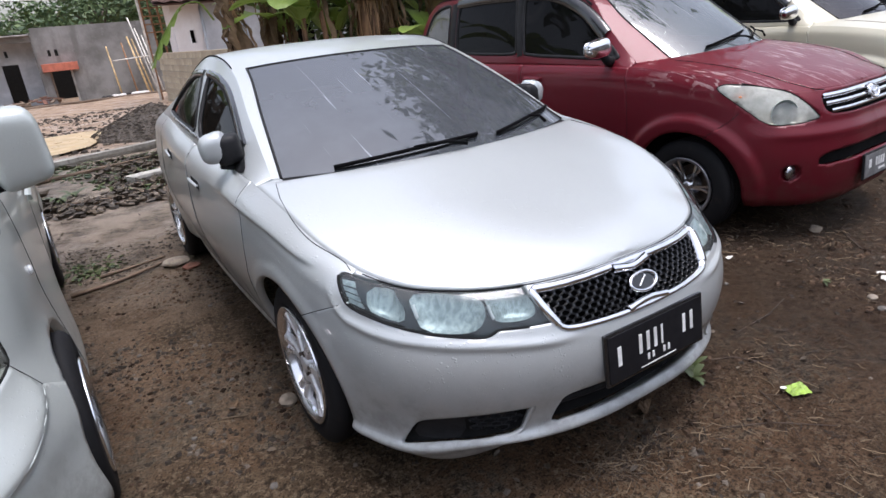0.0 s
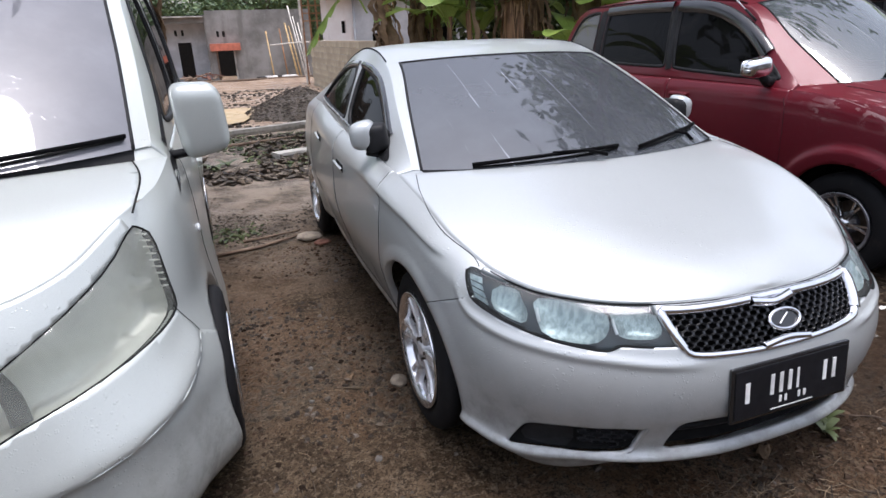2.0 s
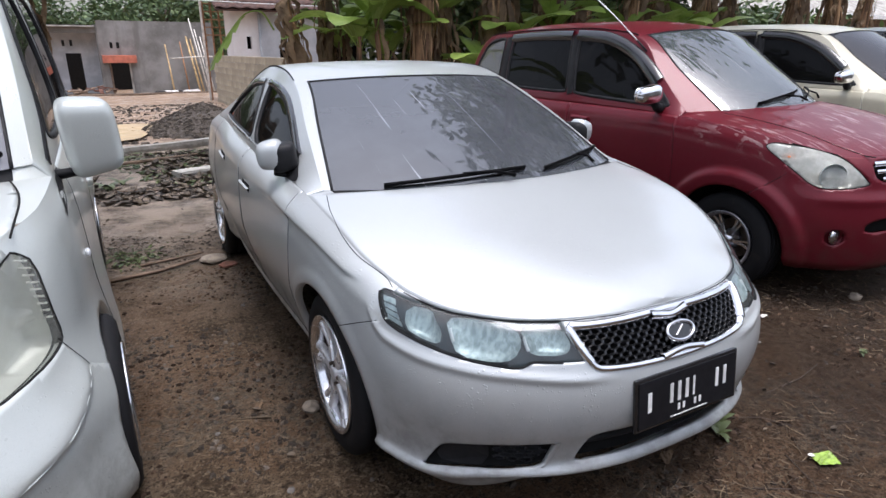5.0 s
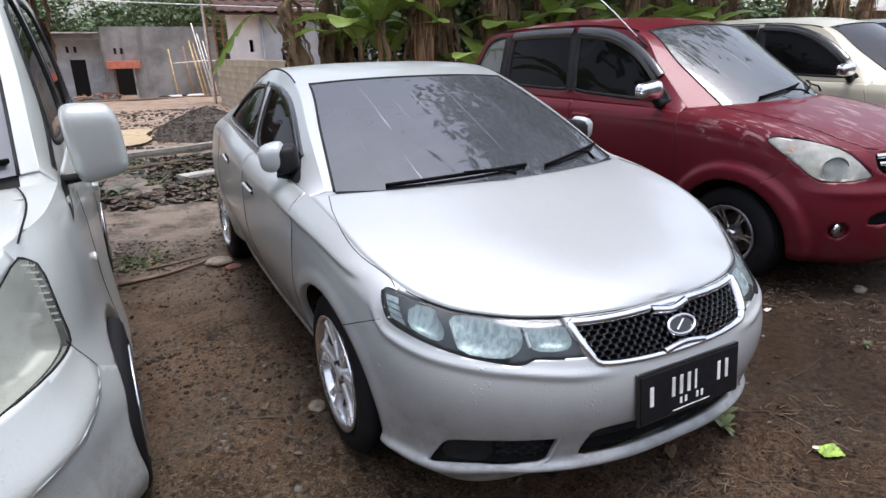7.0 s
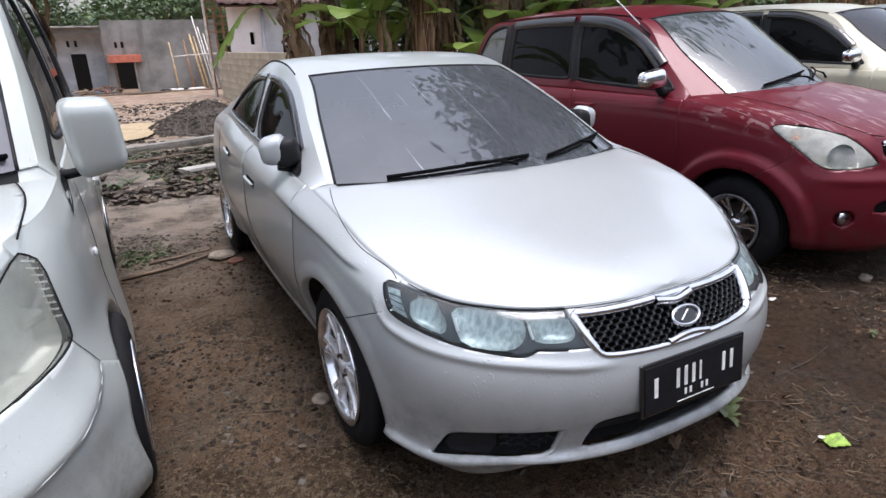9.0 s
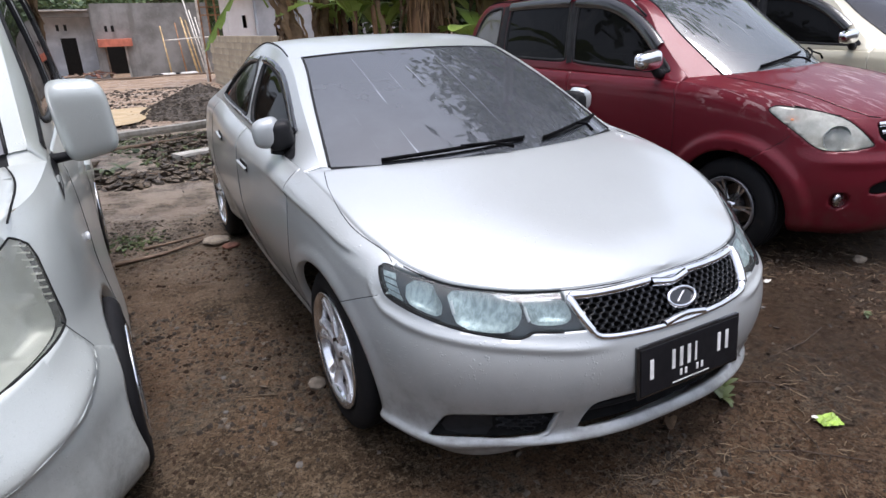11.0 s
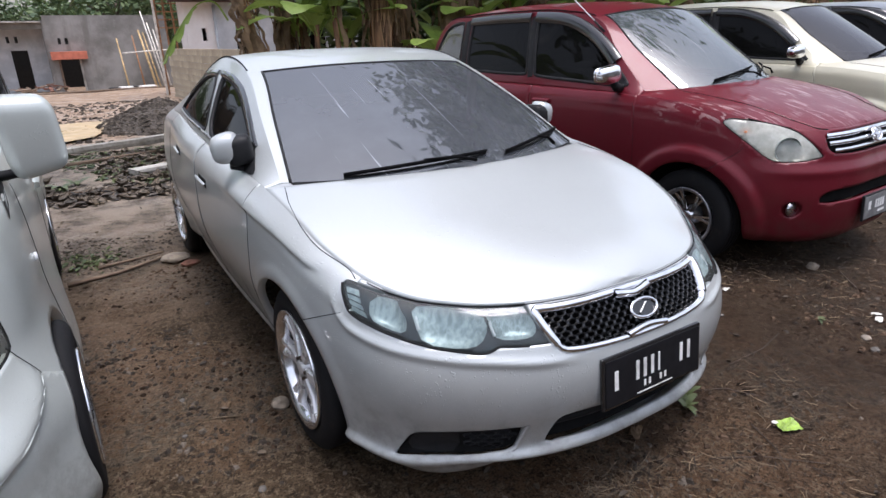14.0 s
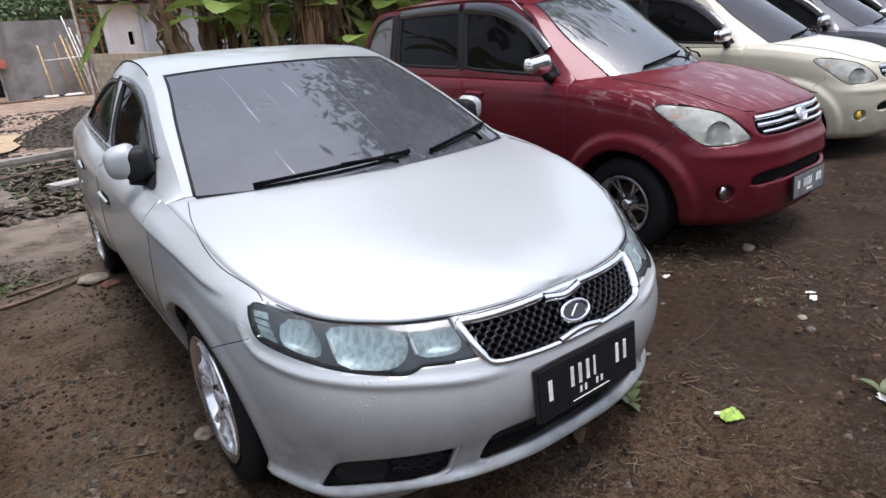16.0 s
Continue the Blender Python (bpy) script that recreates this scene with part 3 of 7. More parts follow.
def sheet(f, us, vs, cuts=(), flip=False):
    """A grid on the surface f, parted along the curves where the functions in cuts(points, u, v) are nought.
    Returns {tuple of sides (True: within): (verts, faces)}."""
    U, V = np.meshgrid(us, vs, indexing="ij")
    U, V = U.copy(), V.copy()
    P = f(U, V)
    du, dv = (us[-1] - us[0]) * 1e-4, (vs[-1] - vs[0]) * 1e-4
    for c in cuts:
        for _ in range(3):
            d = c(P, U, V)
            Pu, Pv = f(U + du, V), f(U, V + dv)
            gu, gv = (c(Pu, U + du, V) - d) / du, (c(Pv, U, V + dv) - d) / dv
            cu, cv = np.gradient(U, axis=0), np.gradient(V, axis=1)
            reach = .5 * np.maximum(np.abs(gu * cu), np.abs(gv * cv))
            g2 = (gu * cu)**2 + (gv * cv)**2
            near = (np.abs(d) <= reach * 1.05) & (g2 > 1e-14)
            k = np.where(near, d / np.maximum(g2, 1e-14), 0)
            U, V = U - np.clip(k * gu * cu, -.55, .55) * cu, V - np.clip(k * gv * cv, -.55, .55) * cv
            U, V = np.clip(U, us[0], us[-1]), np.clip(V, vs[0], vs[-1])
            P = f(U, V)
    n, m = U.shape
    idx = np.arange(n * m).reshape(n, m)
    q = np.stack((idx[:-1, :-1], idx[1:, :-1], idx[1:, 1:], idx[:-1, 1:]), -1).reshape(-1, 4)
    flat, uf, vf = P.reshape(-1, 3), U.ravel(), V.ravel()
    # a cell that a cut crosses from corner to corner is split along it
    ac, bd = np.zeros(len(q), bool), np.zeros(len(q), bool)
    for c in cuts:
        near = np.abs(c(P, U, V)).ravel() < 4e-4
        ac |= near[q[:, 0]] & near[q[:, 2]]
        bd |= near[q[:, 1]] & near[q[:, 3]]
    bd &= ~ac
    groups = [q[~(ac | bd)], q[ac][:, [0, 1, 2]], q[ac][:, [0, 2, 3]], q[bd][:, [0, 1, 3]], q[bd][:, [1, 2, 3]]]
    out = {}
    for g in groups:
        if not len(g):
            continue
        d1, d2 = flat[g[:, 2]] - flat[g[:, 0]], flat[g[:, -1]] - flat[g[:, 1]]
        g = g[np.linalg.norm(np.cross(d1, d2), axis=1) > 8e-7]
        Pm, Um, Vm = flat[g].mean(1), uf[g].mean(1), vf[g].mean(1)
        key = np.stack([c(Pm, Um, Vm) < 0 for c in cuts], -1) if cuts else np.zeros((len(g), 0), bool)
        for k in {tuple(r) for r in key.tolist()}:
            sel = np.all(key == np.array(k, bool), axis=1) if cuts else np.ones(len(g), bool)
            out.setdefault(k, []).extend((g[sel][:, ::-1] if flip else g[sel]).tolist())
    return {k: clean(flat, f) for k, f in out.items()}


def join(*pieces):
    v, f, n = [], [], 0
    for a, b in pieces:
        v.extend(map(tuple, a))
        f.extend([i + n for i in q] for q in b)
        n += len(a)
    return v, f


def pick(cells, **want):
    """Joins those of a sheet's cells whose sides agree: i3=True means within cut 3."""
    sel = [m for k, m in cells.items() if all(k[int(n[1:])] == w for n, w in want.items())]
    return clean(*join(*sel)) if sel else ([], [])


def rim_in(m, depth, only=None):
    """Turns the open edges of a mesh inwards by a depth, against its normals, so that it has a thickness."""
    bm = bmesh.new()
    vs = [bm.verts.new(v) for v in m[0]]
    for q in m[1]:
        try:
            bm.faces.new([vs[i] for i in q])
        except ValueError:
            pass
    bm.normal_update()
    edges = [e for e in bm.edges if e.is_boundary and (only is None or (only(e.verts[0].co) and only(e.verts[1].co)))]
    made = {}
    for e in edges:
        for v in e.verts:
            if v not in made:
                out = sum((f.normal * f.calc_area() for f in v.link_faces), Vector())
                made[v] = bm.verts.new(v.co - out.normalized() * depth)
    for e in edges:
        a, b = e.verts
        lo = e.link_loops[0]
        if lo.vert != a:
            a, b = b, a
        bm.faces.new((b, a, made[a], made[b]))
    return bm


def tube(points, r, sides=6, closed=False, flat=1.0, r2=None):
    """A round bar along points, as (verts, faces)."""
    p = [Vector(q) for q in points]
    n, v, f = len(p), [], []
    for i, c in enumerate(p):
        a, b = (p[i - 1], p[(i + 1) % n]) if closed else (p[max(i - 1, 0)], p[min(i + 1, n - 1)])
        t = (b - a).normalized()
        s = t.cross(Vector((0, 0, 1)))
        s = s.normalized() if s.length > 1e-4 else Vector((1, 0, 0))
        u = s.cross(t)
        rr = r if r2 is None else r + (r2 - r) * i / max(n - 1, 1)
        for k in range(sides):
            w = 2 * math.pi * k / sides
            v.append(c + s * math.cos(w) * rr + u * math.sin(w) * rr * flat)
    for i in range(n if closed else n - 1):
        j = (i + 1) % n
        for k in range(sides):
            l = (k + 1) % sides
            f.append((i * sides + k, i * sides + l, j * sides + l, j * sides + k))
    if not closed:
        f += [tuple(range(sides))[::-1], tuple(range((n - 1) * sides, n * sides))]
    return v, f


def lathe(profile, n=48, axis="x", spin=2 * math.pi):
    """A turned body from (along the axis, radius) pairs."""
    v, f, m = [], [], len(profile)
    for i in range(n):
        w = spin * i / n
        for a, r in profile:
            c, s = math.cos(w) * r, math.sin(w) * r
            v.append((a, c, s) if axis == "x" else (c, s, a))
    for i in range(n):
        j = (i + 1) % n
        for k in range(m - 1):
            f.append((i * m + k, i * m + k + 1, j * m + k + 1, j * m + k))
    return v, f


def block(size, at=(0, 0, 0), bevel=.004, seg=2, taper=None):
    """A bevelled block as a bmesh."""
    bm = bmesh.new()
    bmesh.ops.create_cube(bm, size=1)
    for v in bm.verts:
        v.co = Vector((v.co.x * size[0], v.co.y * size[1], v.co.z * size[2]))
        if taper and v.co.z > 0:
            v.co.x *= taper[0]
            v.co.y *= taper[1]
    if bevel:
        bmesh.ops.bevel(bm, geom=list(bm.edges), offset=bevel, segments=seg, affect="EDGES", profile=.6)
    bmesh.ops.translate(bm, verts=bm.verts, vec=at)
    return bm


# ---- cars ----
def seam(car, pts, r=.0014, name="panel_gap"):
    return part(name, tube(pts, r, 5), M["gap"], car, smooth=True)


def rim_spokes(n=10, r0=.045, r1=.205, w=.02, x=0.0, twin=True, depth=.02):
    """The spokes of an alloy wheel, in the yz plane, outer face to -x."""
    v, f = [], []
    for i in range(n):
        for off in ((-.055, .055) if twin else (0,)):
            w0 = 2 * math.pi * i / n
            a0, a1 = w0 + off * 1.2, w0 + off * 2.4
            st = len(v)
            for r, a, ww, xx in ((r0, a0, w * .62, x - .006), ((r0 + r1) / 2, (a0 + a1) / 2, w * .5, x - .001), (r1, a1, w * .62, x - .012)):
                c, s = math.cos(a), math.sin(a)
                for q, d in ((-ww, 0), (-ww * .6, -.008), (ww * .6, -.008), (ww, 0), (ww, depth), (-ww, depth)):
                    v.append((xx + d, r * c - q * s, r * s + q * c))
            for k in range(2):
                for j in range(6):
                    l = (j + 1) % 6
                    f.append((st + k * 6 + j, st + k * 6 + l, st + k * 6 + 6 + l, st + k * 6 + 6 + j))
    return v, f


def wheel(car, name, at, sg, r=.31, rim=.23, width=.2, turn=0.0, spokes=10, twin=True, label="", dish=.035, rim_mat="alloy", spoke_mat="alloy", tilt=0.0):
    """A wheel whose outer face looks to sg * x."""
    w = new(name)
    w.parent = car
    w.matrix_basis = pose(*at, 0, tilt, (0 if sg < 0 else 180) + turn)
    tagged(w, label)
    h = width / 2
    side = [(-h + .025, rim - .004), (-h + .004, rim + .012), (-h, rim + .03), (-h + .004, r - .03), (-h + .016, r - .010), (-h + .03, r)]
    prof = list(side)
    for g in (-.4, 0, .4):
        prof += [(g * h - .004, r), (g * h - .003, r - .008), (g * h + .003, r - .008), (g * h + .004, r)]
    prof += [(-a, b) for a, b in reversed(side)]
    part("tyre", lathe(prof, 72), M["tyre"], w, "black rubber tyre, muddy at the tread", smooth=True)
    lip = [(-h + .026, rim - .006), (-h - .002, rim + .004), (-h - .006, rim), (-h - .002, rim - .012), (-h + .012, rim - .022), (-h + dish + .01, rim - .028), (h - .03, rim - .035), (h - .02, rim)]
    wr = part("rim", lathe(lip, 72), M[rim_mat], w, "polished alloy rim", smooth=True)
    x = -h + dish
    part("spokes", rim_spokes(spokes, .045, rim - .022, (.017 if spokes > 6 or rim < .21 else .026) if twin else .028, x, twin), M[spoke_mat], w, "pale alloy spokes")
    part("hub_cap", lathe([(x - .022, 0), (x - .022, .02), (x - .018, .028), (x - .008, .034), (x + .02, .06), (x + .05, .07)], 32), M[spoke_mat], w, smooth=True)
    part("brake_disc", lathe([(x + .07, 0), (x + .07, .13), (x + .08, .13), (x + .08, 0)], 40), M["iron"], w, smooth=False)
    for i in range(5):
        a = 2 * math.pi * (i + .5) / 5
        part("wheel_nut", lathe([(x - .018, 0), (x - .018, .007), (x, .008)], 6), M["iron"], w).location = (0, .042 * math.cos(a), .042 * math.sin(a))
    return w


def arch_liner(car, yc, zc, r, x0, x1, name="wheel_arch"):
    v, f = [], []
    n = 28
    for i in range(n + 1):
        a = math.radians(4) + math.radians(172) * i / n
        for x in (x0, x1):
            v.append((x, yc + r * math.cos(a), zc + r * math.sin(a)))
    for i in range(n):
        f.append((2 * i, 2 * i + 2, 2 * i + 3, 2 * i + 1))
    base = len(v)
    v.append((x1, yc, zc))
    for i in range(n):
        f.append((2 * i + 1, 2 * i + 3, base))
    return part(name, (v, f), M["underside"], car, smooth=True)


def normal_of(f, u, v, eps=1e-3):
    """The outward normal of a surface at (u, v), on the side away from the car's middle."""
    p = f(np.array([u]), np.array([v]))[0]
    a = f(np.array([u + eps]), np.array([v]))[0] - f(np.array([u - eps]), np.array([v]))[0]
    b = f(np.array([u]), np.array([v + eps]))[0] - f(np.array([u]), np.array([v - eps]))[0]
    n = np.cross(a, b)
    n = n / max(np.linalg.norm(n), 1e-9)
    return p, (n if n @ (p - np.array((0, 1.3, .4))) > 0 else -n)


FIELDS = {}


def field(key, f, us, vs):
    """Points and outward normals of a surface on a grid, for quick look-ups between."""
    if key not in FIELDS:
        U, V = np.meshgrid(us, vs, indexing="ij")
        P = f(U, V)
        n = np.cross(np.gradient(P, axis=0), np.gradient(P, axis=1))
        n /= np.maximum(np.linalg.norm(n, axis=-1), 1e-12)[..., None]
        out = np.sum(n * (P - np.array((0, 1.3, .4))), -1)
        n *= np.where(out > 0, 1, -1)[..., None]
        FIELDS[key] = (us, vs, P, n)
    return FIELDS[key]


def look_up(fd, u, v):
    us, vs, P, N = fd
    i = (u - us[0]) / (us[1] - us[0])
    j = (v - vs[0]) / (vs[1] - vs[0])
    i0, j0 = int(min(max(i, 0), len(us) - 2)), int(min(max(j, 0), len(vs) - 2))
    s, t = min(max(i - i0, 0), 1), min(max(j - j0, 0), 1)
    g = lambda A: (A[i0, j0] * (1 - s) + A[i0 + 1, j0] * s) * (1 - t) + (A[i0, j0 + 1] * (1 - s) + A[i0 + 1, j0 + 1] * s) * t
    return g(P), g(N)


def az(sh, sg=1):
    """Maps (a, z, lift) on to the lower body."""
    fd = field((id(sh), "side"), sh.side, np.linspace(-sh.length * .8, sh.length * .8, 700), np.linspace(0, 1, 90))

    def run(q, lift=0.0):
        a, z = q
        y = float(sh.at(abs(a), 1))
        zb, zt = float(sh.zb(y)), float(sh.zt(y))
        p, n = look_up(fd, a * sg, (z - zb) / (zt - zb))
        return p + n * lift
    return run


def yz(sh, sg):
    """Maps (y, z, lift) on to the side of the cabin."""
    us, vs, P, N = field((id(sh), "cabin", sg), lambda a, b: sh.cabin(a, b, sg), np.linspace(.002, .998, 160), np.linspace(0, 1, 60))

    def run(q, lift=0.0):
        d = (P[..., 1] - q[0])**2 + (P[..., 2] - q[1])**2
        i, j = np.unravel_index(np.argmin(d), d.shape)
        p, n = P[i, j], N[i, j]
        e = np.array((0, q[0] - p[1], q[1] - p[2]))
        e = e - n * (e @ n)
        return p + e + n * lift
    return run


def shrink(poly, w):
    """A polygon moved inwards by w."""
    p = np.asarray(poly, float)
    t = np.roll(p, -1, 0) - np.roll(p, 1, 0)
    t /= np.maximum(np.hypot(*t.T), 1e-9)[:, None]
    area = np.sum(p[:, 0] * np.roll(p[:, 1], -1) - np.roll(p[:, 0], -1) * p[:, 1])
    n = np.column_stack((-t[:, 1], t[:, 0])) * (1 if area > 0 else -1)
    return p + n * w


def ribbon(place, poly, width, lift, deep=.012, outer=0.0):
    """A moulding that follows a closed outline on a surface."""
    a, b, c = shrink(poly, -outer), shrink(poly, width * .25), shrink(poly, width)
    v, f = [], []
    for o, m, i in zip(a, b, c):
        v += [place(o, -.002), place(o, lift * .6), place(m, lift), place(i, lift * .7), place(i, -deep)]
    n = len(poly)
    for k in range(n):
        l = (k + 1) % n
        for j in range(4):
            f.append((k * 5 + j, k * 5 + j + 1, l * 5 + j + 1, l * 5 + j))
    return v, f


def strip(place, line, width, lift, deep=.004):
    """A moulding along an open line on a surface."""
    p = np.asarray(line, float)
    t = np.gradient(p, axis=0)
    t /= np.maximum(np.hypot(*t.T), 1e-9)[:, None]
    n = np.column_stack((-t[:, 1], t[:, 0])) * width / 2
    v, f = [], []
    for q, w in zip(p, n):
        v += [place(q - w, -deep), place(q - w * .7, lift), place(q + w * .7, lift), place(q + w, -deep)]
    for k in range(len(p) - 1):
        for j in range(3):
            f.append((k * 4 + j, k * 4 + j + 1, k * 4 + 5 + j, k * 4 + 4 + j))
    return v, f


def bend(points, n=6):
    """More points along a smooth open line."""
    p = np.array(points, float)
    c = spl(np.column_stack((np.arange(len(p)), p)))
    return c(np.linspace(0, len(p) - 1, (len(p) - 1) * n + 1))


def inset(m, depth, dish=0.0):
    """A copy of a skin piece pushed inwards along its normals, hollowed by dish in its middle."""
    bm = bmesh.new()
    vs = [bm.verts.new(v) for v in m[0]]
    for q in m[1]:
        try:
            bm.faces.new([vs[i] for i in q])
        except ValueError:
            pass
    bm.normal_update()
    c = sum((v.co for v in bm.verts), Vector()) / len(bm.verts)
    far = max((v.co - c).length for v in bm.verts)
    edge = {v for e in bm.edges if e.is_boundary for v in e.verts}
    new_co = {}
    for v in bm.verts:
        s = (v.co - c).length / far
        new_co[v] = v.co - v.normal * (depth + (0 if v in edge else dish * max(0, 1 - s * s)))
    for v, co in new_co.items():
        v.co = co
    return bm


def split_lr(m):
    """The left (x < 0) and right halves of a piece."""
    v = np.asarray(m[0])
    out = []
    for sg in (-1, 1):
        out.append(clean(v, [q for q in m[1] if sum(v[i][0] for i in q) * sg > 0]))
    return out


def honeycomb(place, poly, w, h, wall=.27, depth=.012, deep=.016):
    """A mesh of flattened six-sided cells within an outline."""
    g = inside(poly)
    lo, hi = np.min(poly, 0), np.max(poly, 0)
    v, f = [], []
    rows = int((hi[1] - lo[1]) / (h * .75)) + 2
    cols = int((hi[0] - lo[0]) / w) + 2
    hexa = [(-.5, -.25), (0, -.5), (.5, -.25), (.5, .25), (0, .5), (-.5, .25)]
    for r in range(rows):
        for c in range(cols):
            o = np.array((lo[0] + (c + .5 * (r % 2)) * w, lo[1] + r * h * .75))
            if g(np.array([o[0]]), np.array([o[1]]))[0] > -.004:
                continue
            n = len(v)
            for k, (x, y) in enumerate(hexa):
                q = np.array((x * w, y * h))
                v += [place(o + q, -deep), place(o + q * (1 - wall), -deep + .004), place(o + q * (1 - wall * 1.3), -deep - depth)]
            for k in range(6):
                l = (k + 1) % 6
                f += [(n + 3 * k, n + 3 * l, n + 3 * l + 1, n + 3 * k + 1), (n + 3 * k + 1, n + 3 * l + 1, n + 3 * l + 2, n + 3 * k + 2)]
    return v, f


def superball(size, e=.6, n=24, m=14, squash=None):
    """A rounded-box body."""
    v, f = [], []
    sp = lambda a, p: math.copysign(abs(a)**p, a)
    for j in range(m + 1):
        b = -math.pi / 2 + math.pi * j / m
        for i in range(n):
            a = 2 * math.pi * i / n
            p = Vector((sp(math.cos(b), e) * sp(math.cos(a), e) * size[0], sp(math.cos(b), e) * sp(math.sin(a), e) * size[1], sp(math.sin(b), e) * size[2]))
            v.append(squash(p) if squash else p)
    for j in range(m):
        for i in range(n):
            k = (i + 1) % n
            f.append((j * n + i, j * n + k, j * n + n + k, j * n + n + i))
    return clean(v, f)


def moved(m, mat):
    return [mat @ Vector(p) for p in m[0]], m[1]


def body_work(car, sh, paint, arches, cuts, doors, seams, windows, hood_line, tint, screen_edge=(.93, .93), visor=True, side_glass="side_glass", glass_label="", belt_trim=True, da=.012, nv=60):
    """Everything that all the cars have: panels parted by their gaps, glass, linings."""
    na = len(arches)
    names = list(cuts)
    fs = []
    for yc, zc, r in arches:
        fs.append(lambda P, u, v, yc=yc, zc=zc, r=r: np.where(np.abs(P[..., 0]) > .4, np.hypot(P[..., 1] - yc, P[..., 2] - zc) - r, 1.0))
    for n in names:
        g = inside(cuts[n])
        fs.append(lambda P, u, v, g=g: g(np.abs(u), P[..., 2]))
    L = sh.length
    fine = np.arange(0, sh.arc_at(.55), da)
    rest = np.linspace(fine[-1] + da, L, int((L - fine[-1]) / .03))
    us = np.concatenate((-rest[::-1], -fine[:0:-1], fine, rest))
    cells = sheet(sh.side, us, np.linspace(0, 1, nv), fs)
    free = {f"i{i}": False for i in range(na)}
    pieces = {}
    for j, n in enumerate(names):
        want = dict(free)
        want[f"i{na + j}"] = True
        for k in range(j):
            want[f"i{na + k}"] = False
        pieces[n] = pick(cells, **want)
    want = dict(free)
    for j in range(len(names)):
        want[f"i{na + j}"] = False
    body = pick(cells, **want)
    near = lambda co: any(abs(math.hypot(co.y - yc, co.z - zc) - r) < .012 for yc, zc, r in arches)
    part("body", rim_in(body, .03, near), paint, car, smooth=True)
    if "front_bumper" in pieces:
        part("front_bumper", rim_in(pieces["front_bumper"], .022), paint, car, smooth=True)
    for n in doors:
        for m in split_lr(pieces[n]):
            part(n, rim_in(m, .012), paint, car, smooth=True)
    for line in seams:
        for sg in (-1, 1):
            seam(car, [az(sh, sg)(q, .0002) for q in line])
    # bonnet and wing tops
    ac = sh.arc_at(sh.cap[0])
    hl = inside(hood_line)
    cells = sheet(sh.hood, np.linspace(-ac, ac, 181), np.linspace(0, 1, 40), [lambda P, u, v: hl(np.abs(P[..., 0]), P[..., 1])])
    part("hood", rim_in(pick(cells, i0=True), .012), paint, car, smooth=True)
    for m in split_lr(pick(cells, i0=False)):
        if len(m[1]):
            part("wing_top", m, paint, car, smooth=True)
    at = L - sh.arc_at(sh.tail[0])
    part("boot_lid", pick(sheet(sh.deck, np.linspace(-at, at, 60), np.linspace(0, 1, 14))), paint, car, smooth=True)
    part("roof", pick(sheet(sh.roof, np.linspace(-1, 1, 48), np.linspace(0, 1, 48))), paint, car, smooth=True)
    brim = lambda q: screen_edge[0] + (screen_edge[1] - screen_edge[0]) * q
    cells = sheet(sh.glass, np.linspace(-1, 1, 60), np.linspace(0, 1, 40), [lambda P, u, v: np.abs(u) - brim(v)])
    ws = part("windscreen", pick(cells, i0=True), M[tint], car, glass_label, smooth=True)
    for m in split_lr(pick(cells, i0=False)):
        part("windscreen_pillar", m, paint, car, smooth=True)
    gp = lambda q: sh.glass(np.array([q[0]]), np.array([q[1]]))[0]
    part("windscreen_gasket", tube([gp((brim(1) * (k / 12 - 1), .995)) for k in range(25)], .006, 6), M["black"], ws, smooth=True)
    for sg in (-1, 1):
        part("windscreen_gasket", tube([gp((sg * brim(k / 20), k / 20)) for k in range(21)], .006, 6), M["black"], ws, smooth=True)
    # scuttle between the bonnet's rear edge and the glass
    xe = abs(float(sh.side(np.array([ac]), np.ones(1))[0, 0]))
    gb = float(sh.rails(0.0)[0])

    def foot(x0, x1, n, lip=.01):
        v, f = [], []
        for k in range(n + 1):
            x = x0 + (x1 - x0) * k / n
            h = sh.hood(np.array([math.copysign(ac, x)]), np.array([1 - abs(x) / xe]))[0]
            g2 = sh.glass(np.array([x / gb]), np.array([.012]))[0]
            if abs(x) > gb:
                k2 = (abs(x) - gb) / (xe - gb)
                g2 = sh.rails(0.0) * (1 - k2) + sh.side(np.array([ac]), np.ones(1))[0] * k2
            v += [(x, h[1] - .004, h[2] - .004), (x, h[1] + lip, h[2] - (.006 if lip > .005 else .003)), (x, g2[1] + .004, g2[2] - .004)]
        for k in range(n):
            f += [(k * 3, k * 3 + 1, k * 3 + 4, k * 3 + 3), (k * 3 + 1, k * 3 + 2, k * 3 + 5, k * 3 + 4)]
        return v, f

    part("scuttle", foot(-gb * brim(0), gb * brim(0), 40), M["black"], car, "black plastic scuttle", smooth=True)
    for sg in (-1, 1):
        part("pillar_foot", foot(sg * gb * brim(0), sg * xe, 12, .002), paint, car, smooth=True)
    part("rear_window", pick(sheet(sh.back, np.linspace(-1, 1, 30), np.linspace(0, 1, 20))), M[tint], car, smooth=True)
    # cabin sides and their windows
    for sg in (-1, 1):
        gs = [inside(outline(w, 2)) for w in windows]
        cells = sheet(lambda s, t: sh.cabin(s, t, sg), np.linspace(0, 1, 150), np.linspace(0, 1, 34), [lambda P, u, v, g=g: g(P[..., 1], P[..., 2]) for g in gs], flip=sg < 0)
        part("cabin_side", rim_in(pick(cells, **{f"i{k}": False for k in range(len(gs))}), .012), paint, car, smooth=True)
        pl = yz(sh, sg)
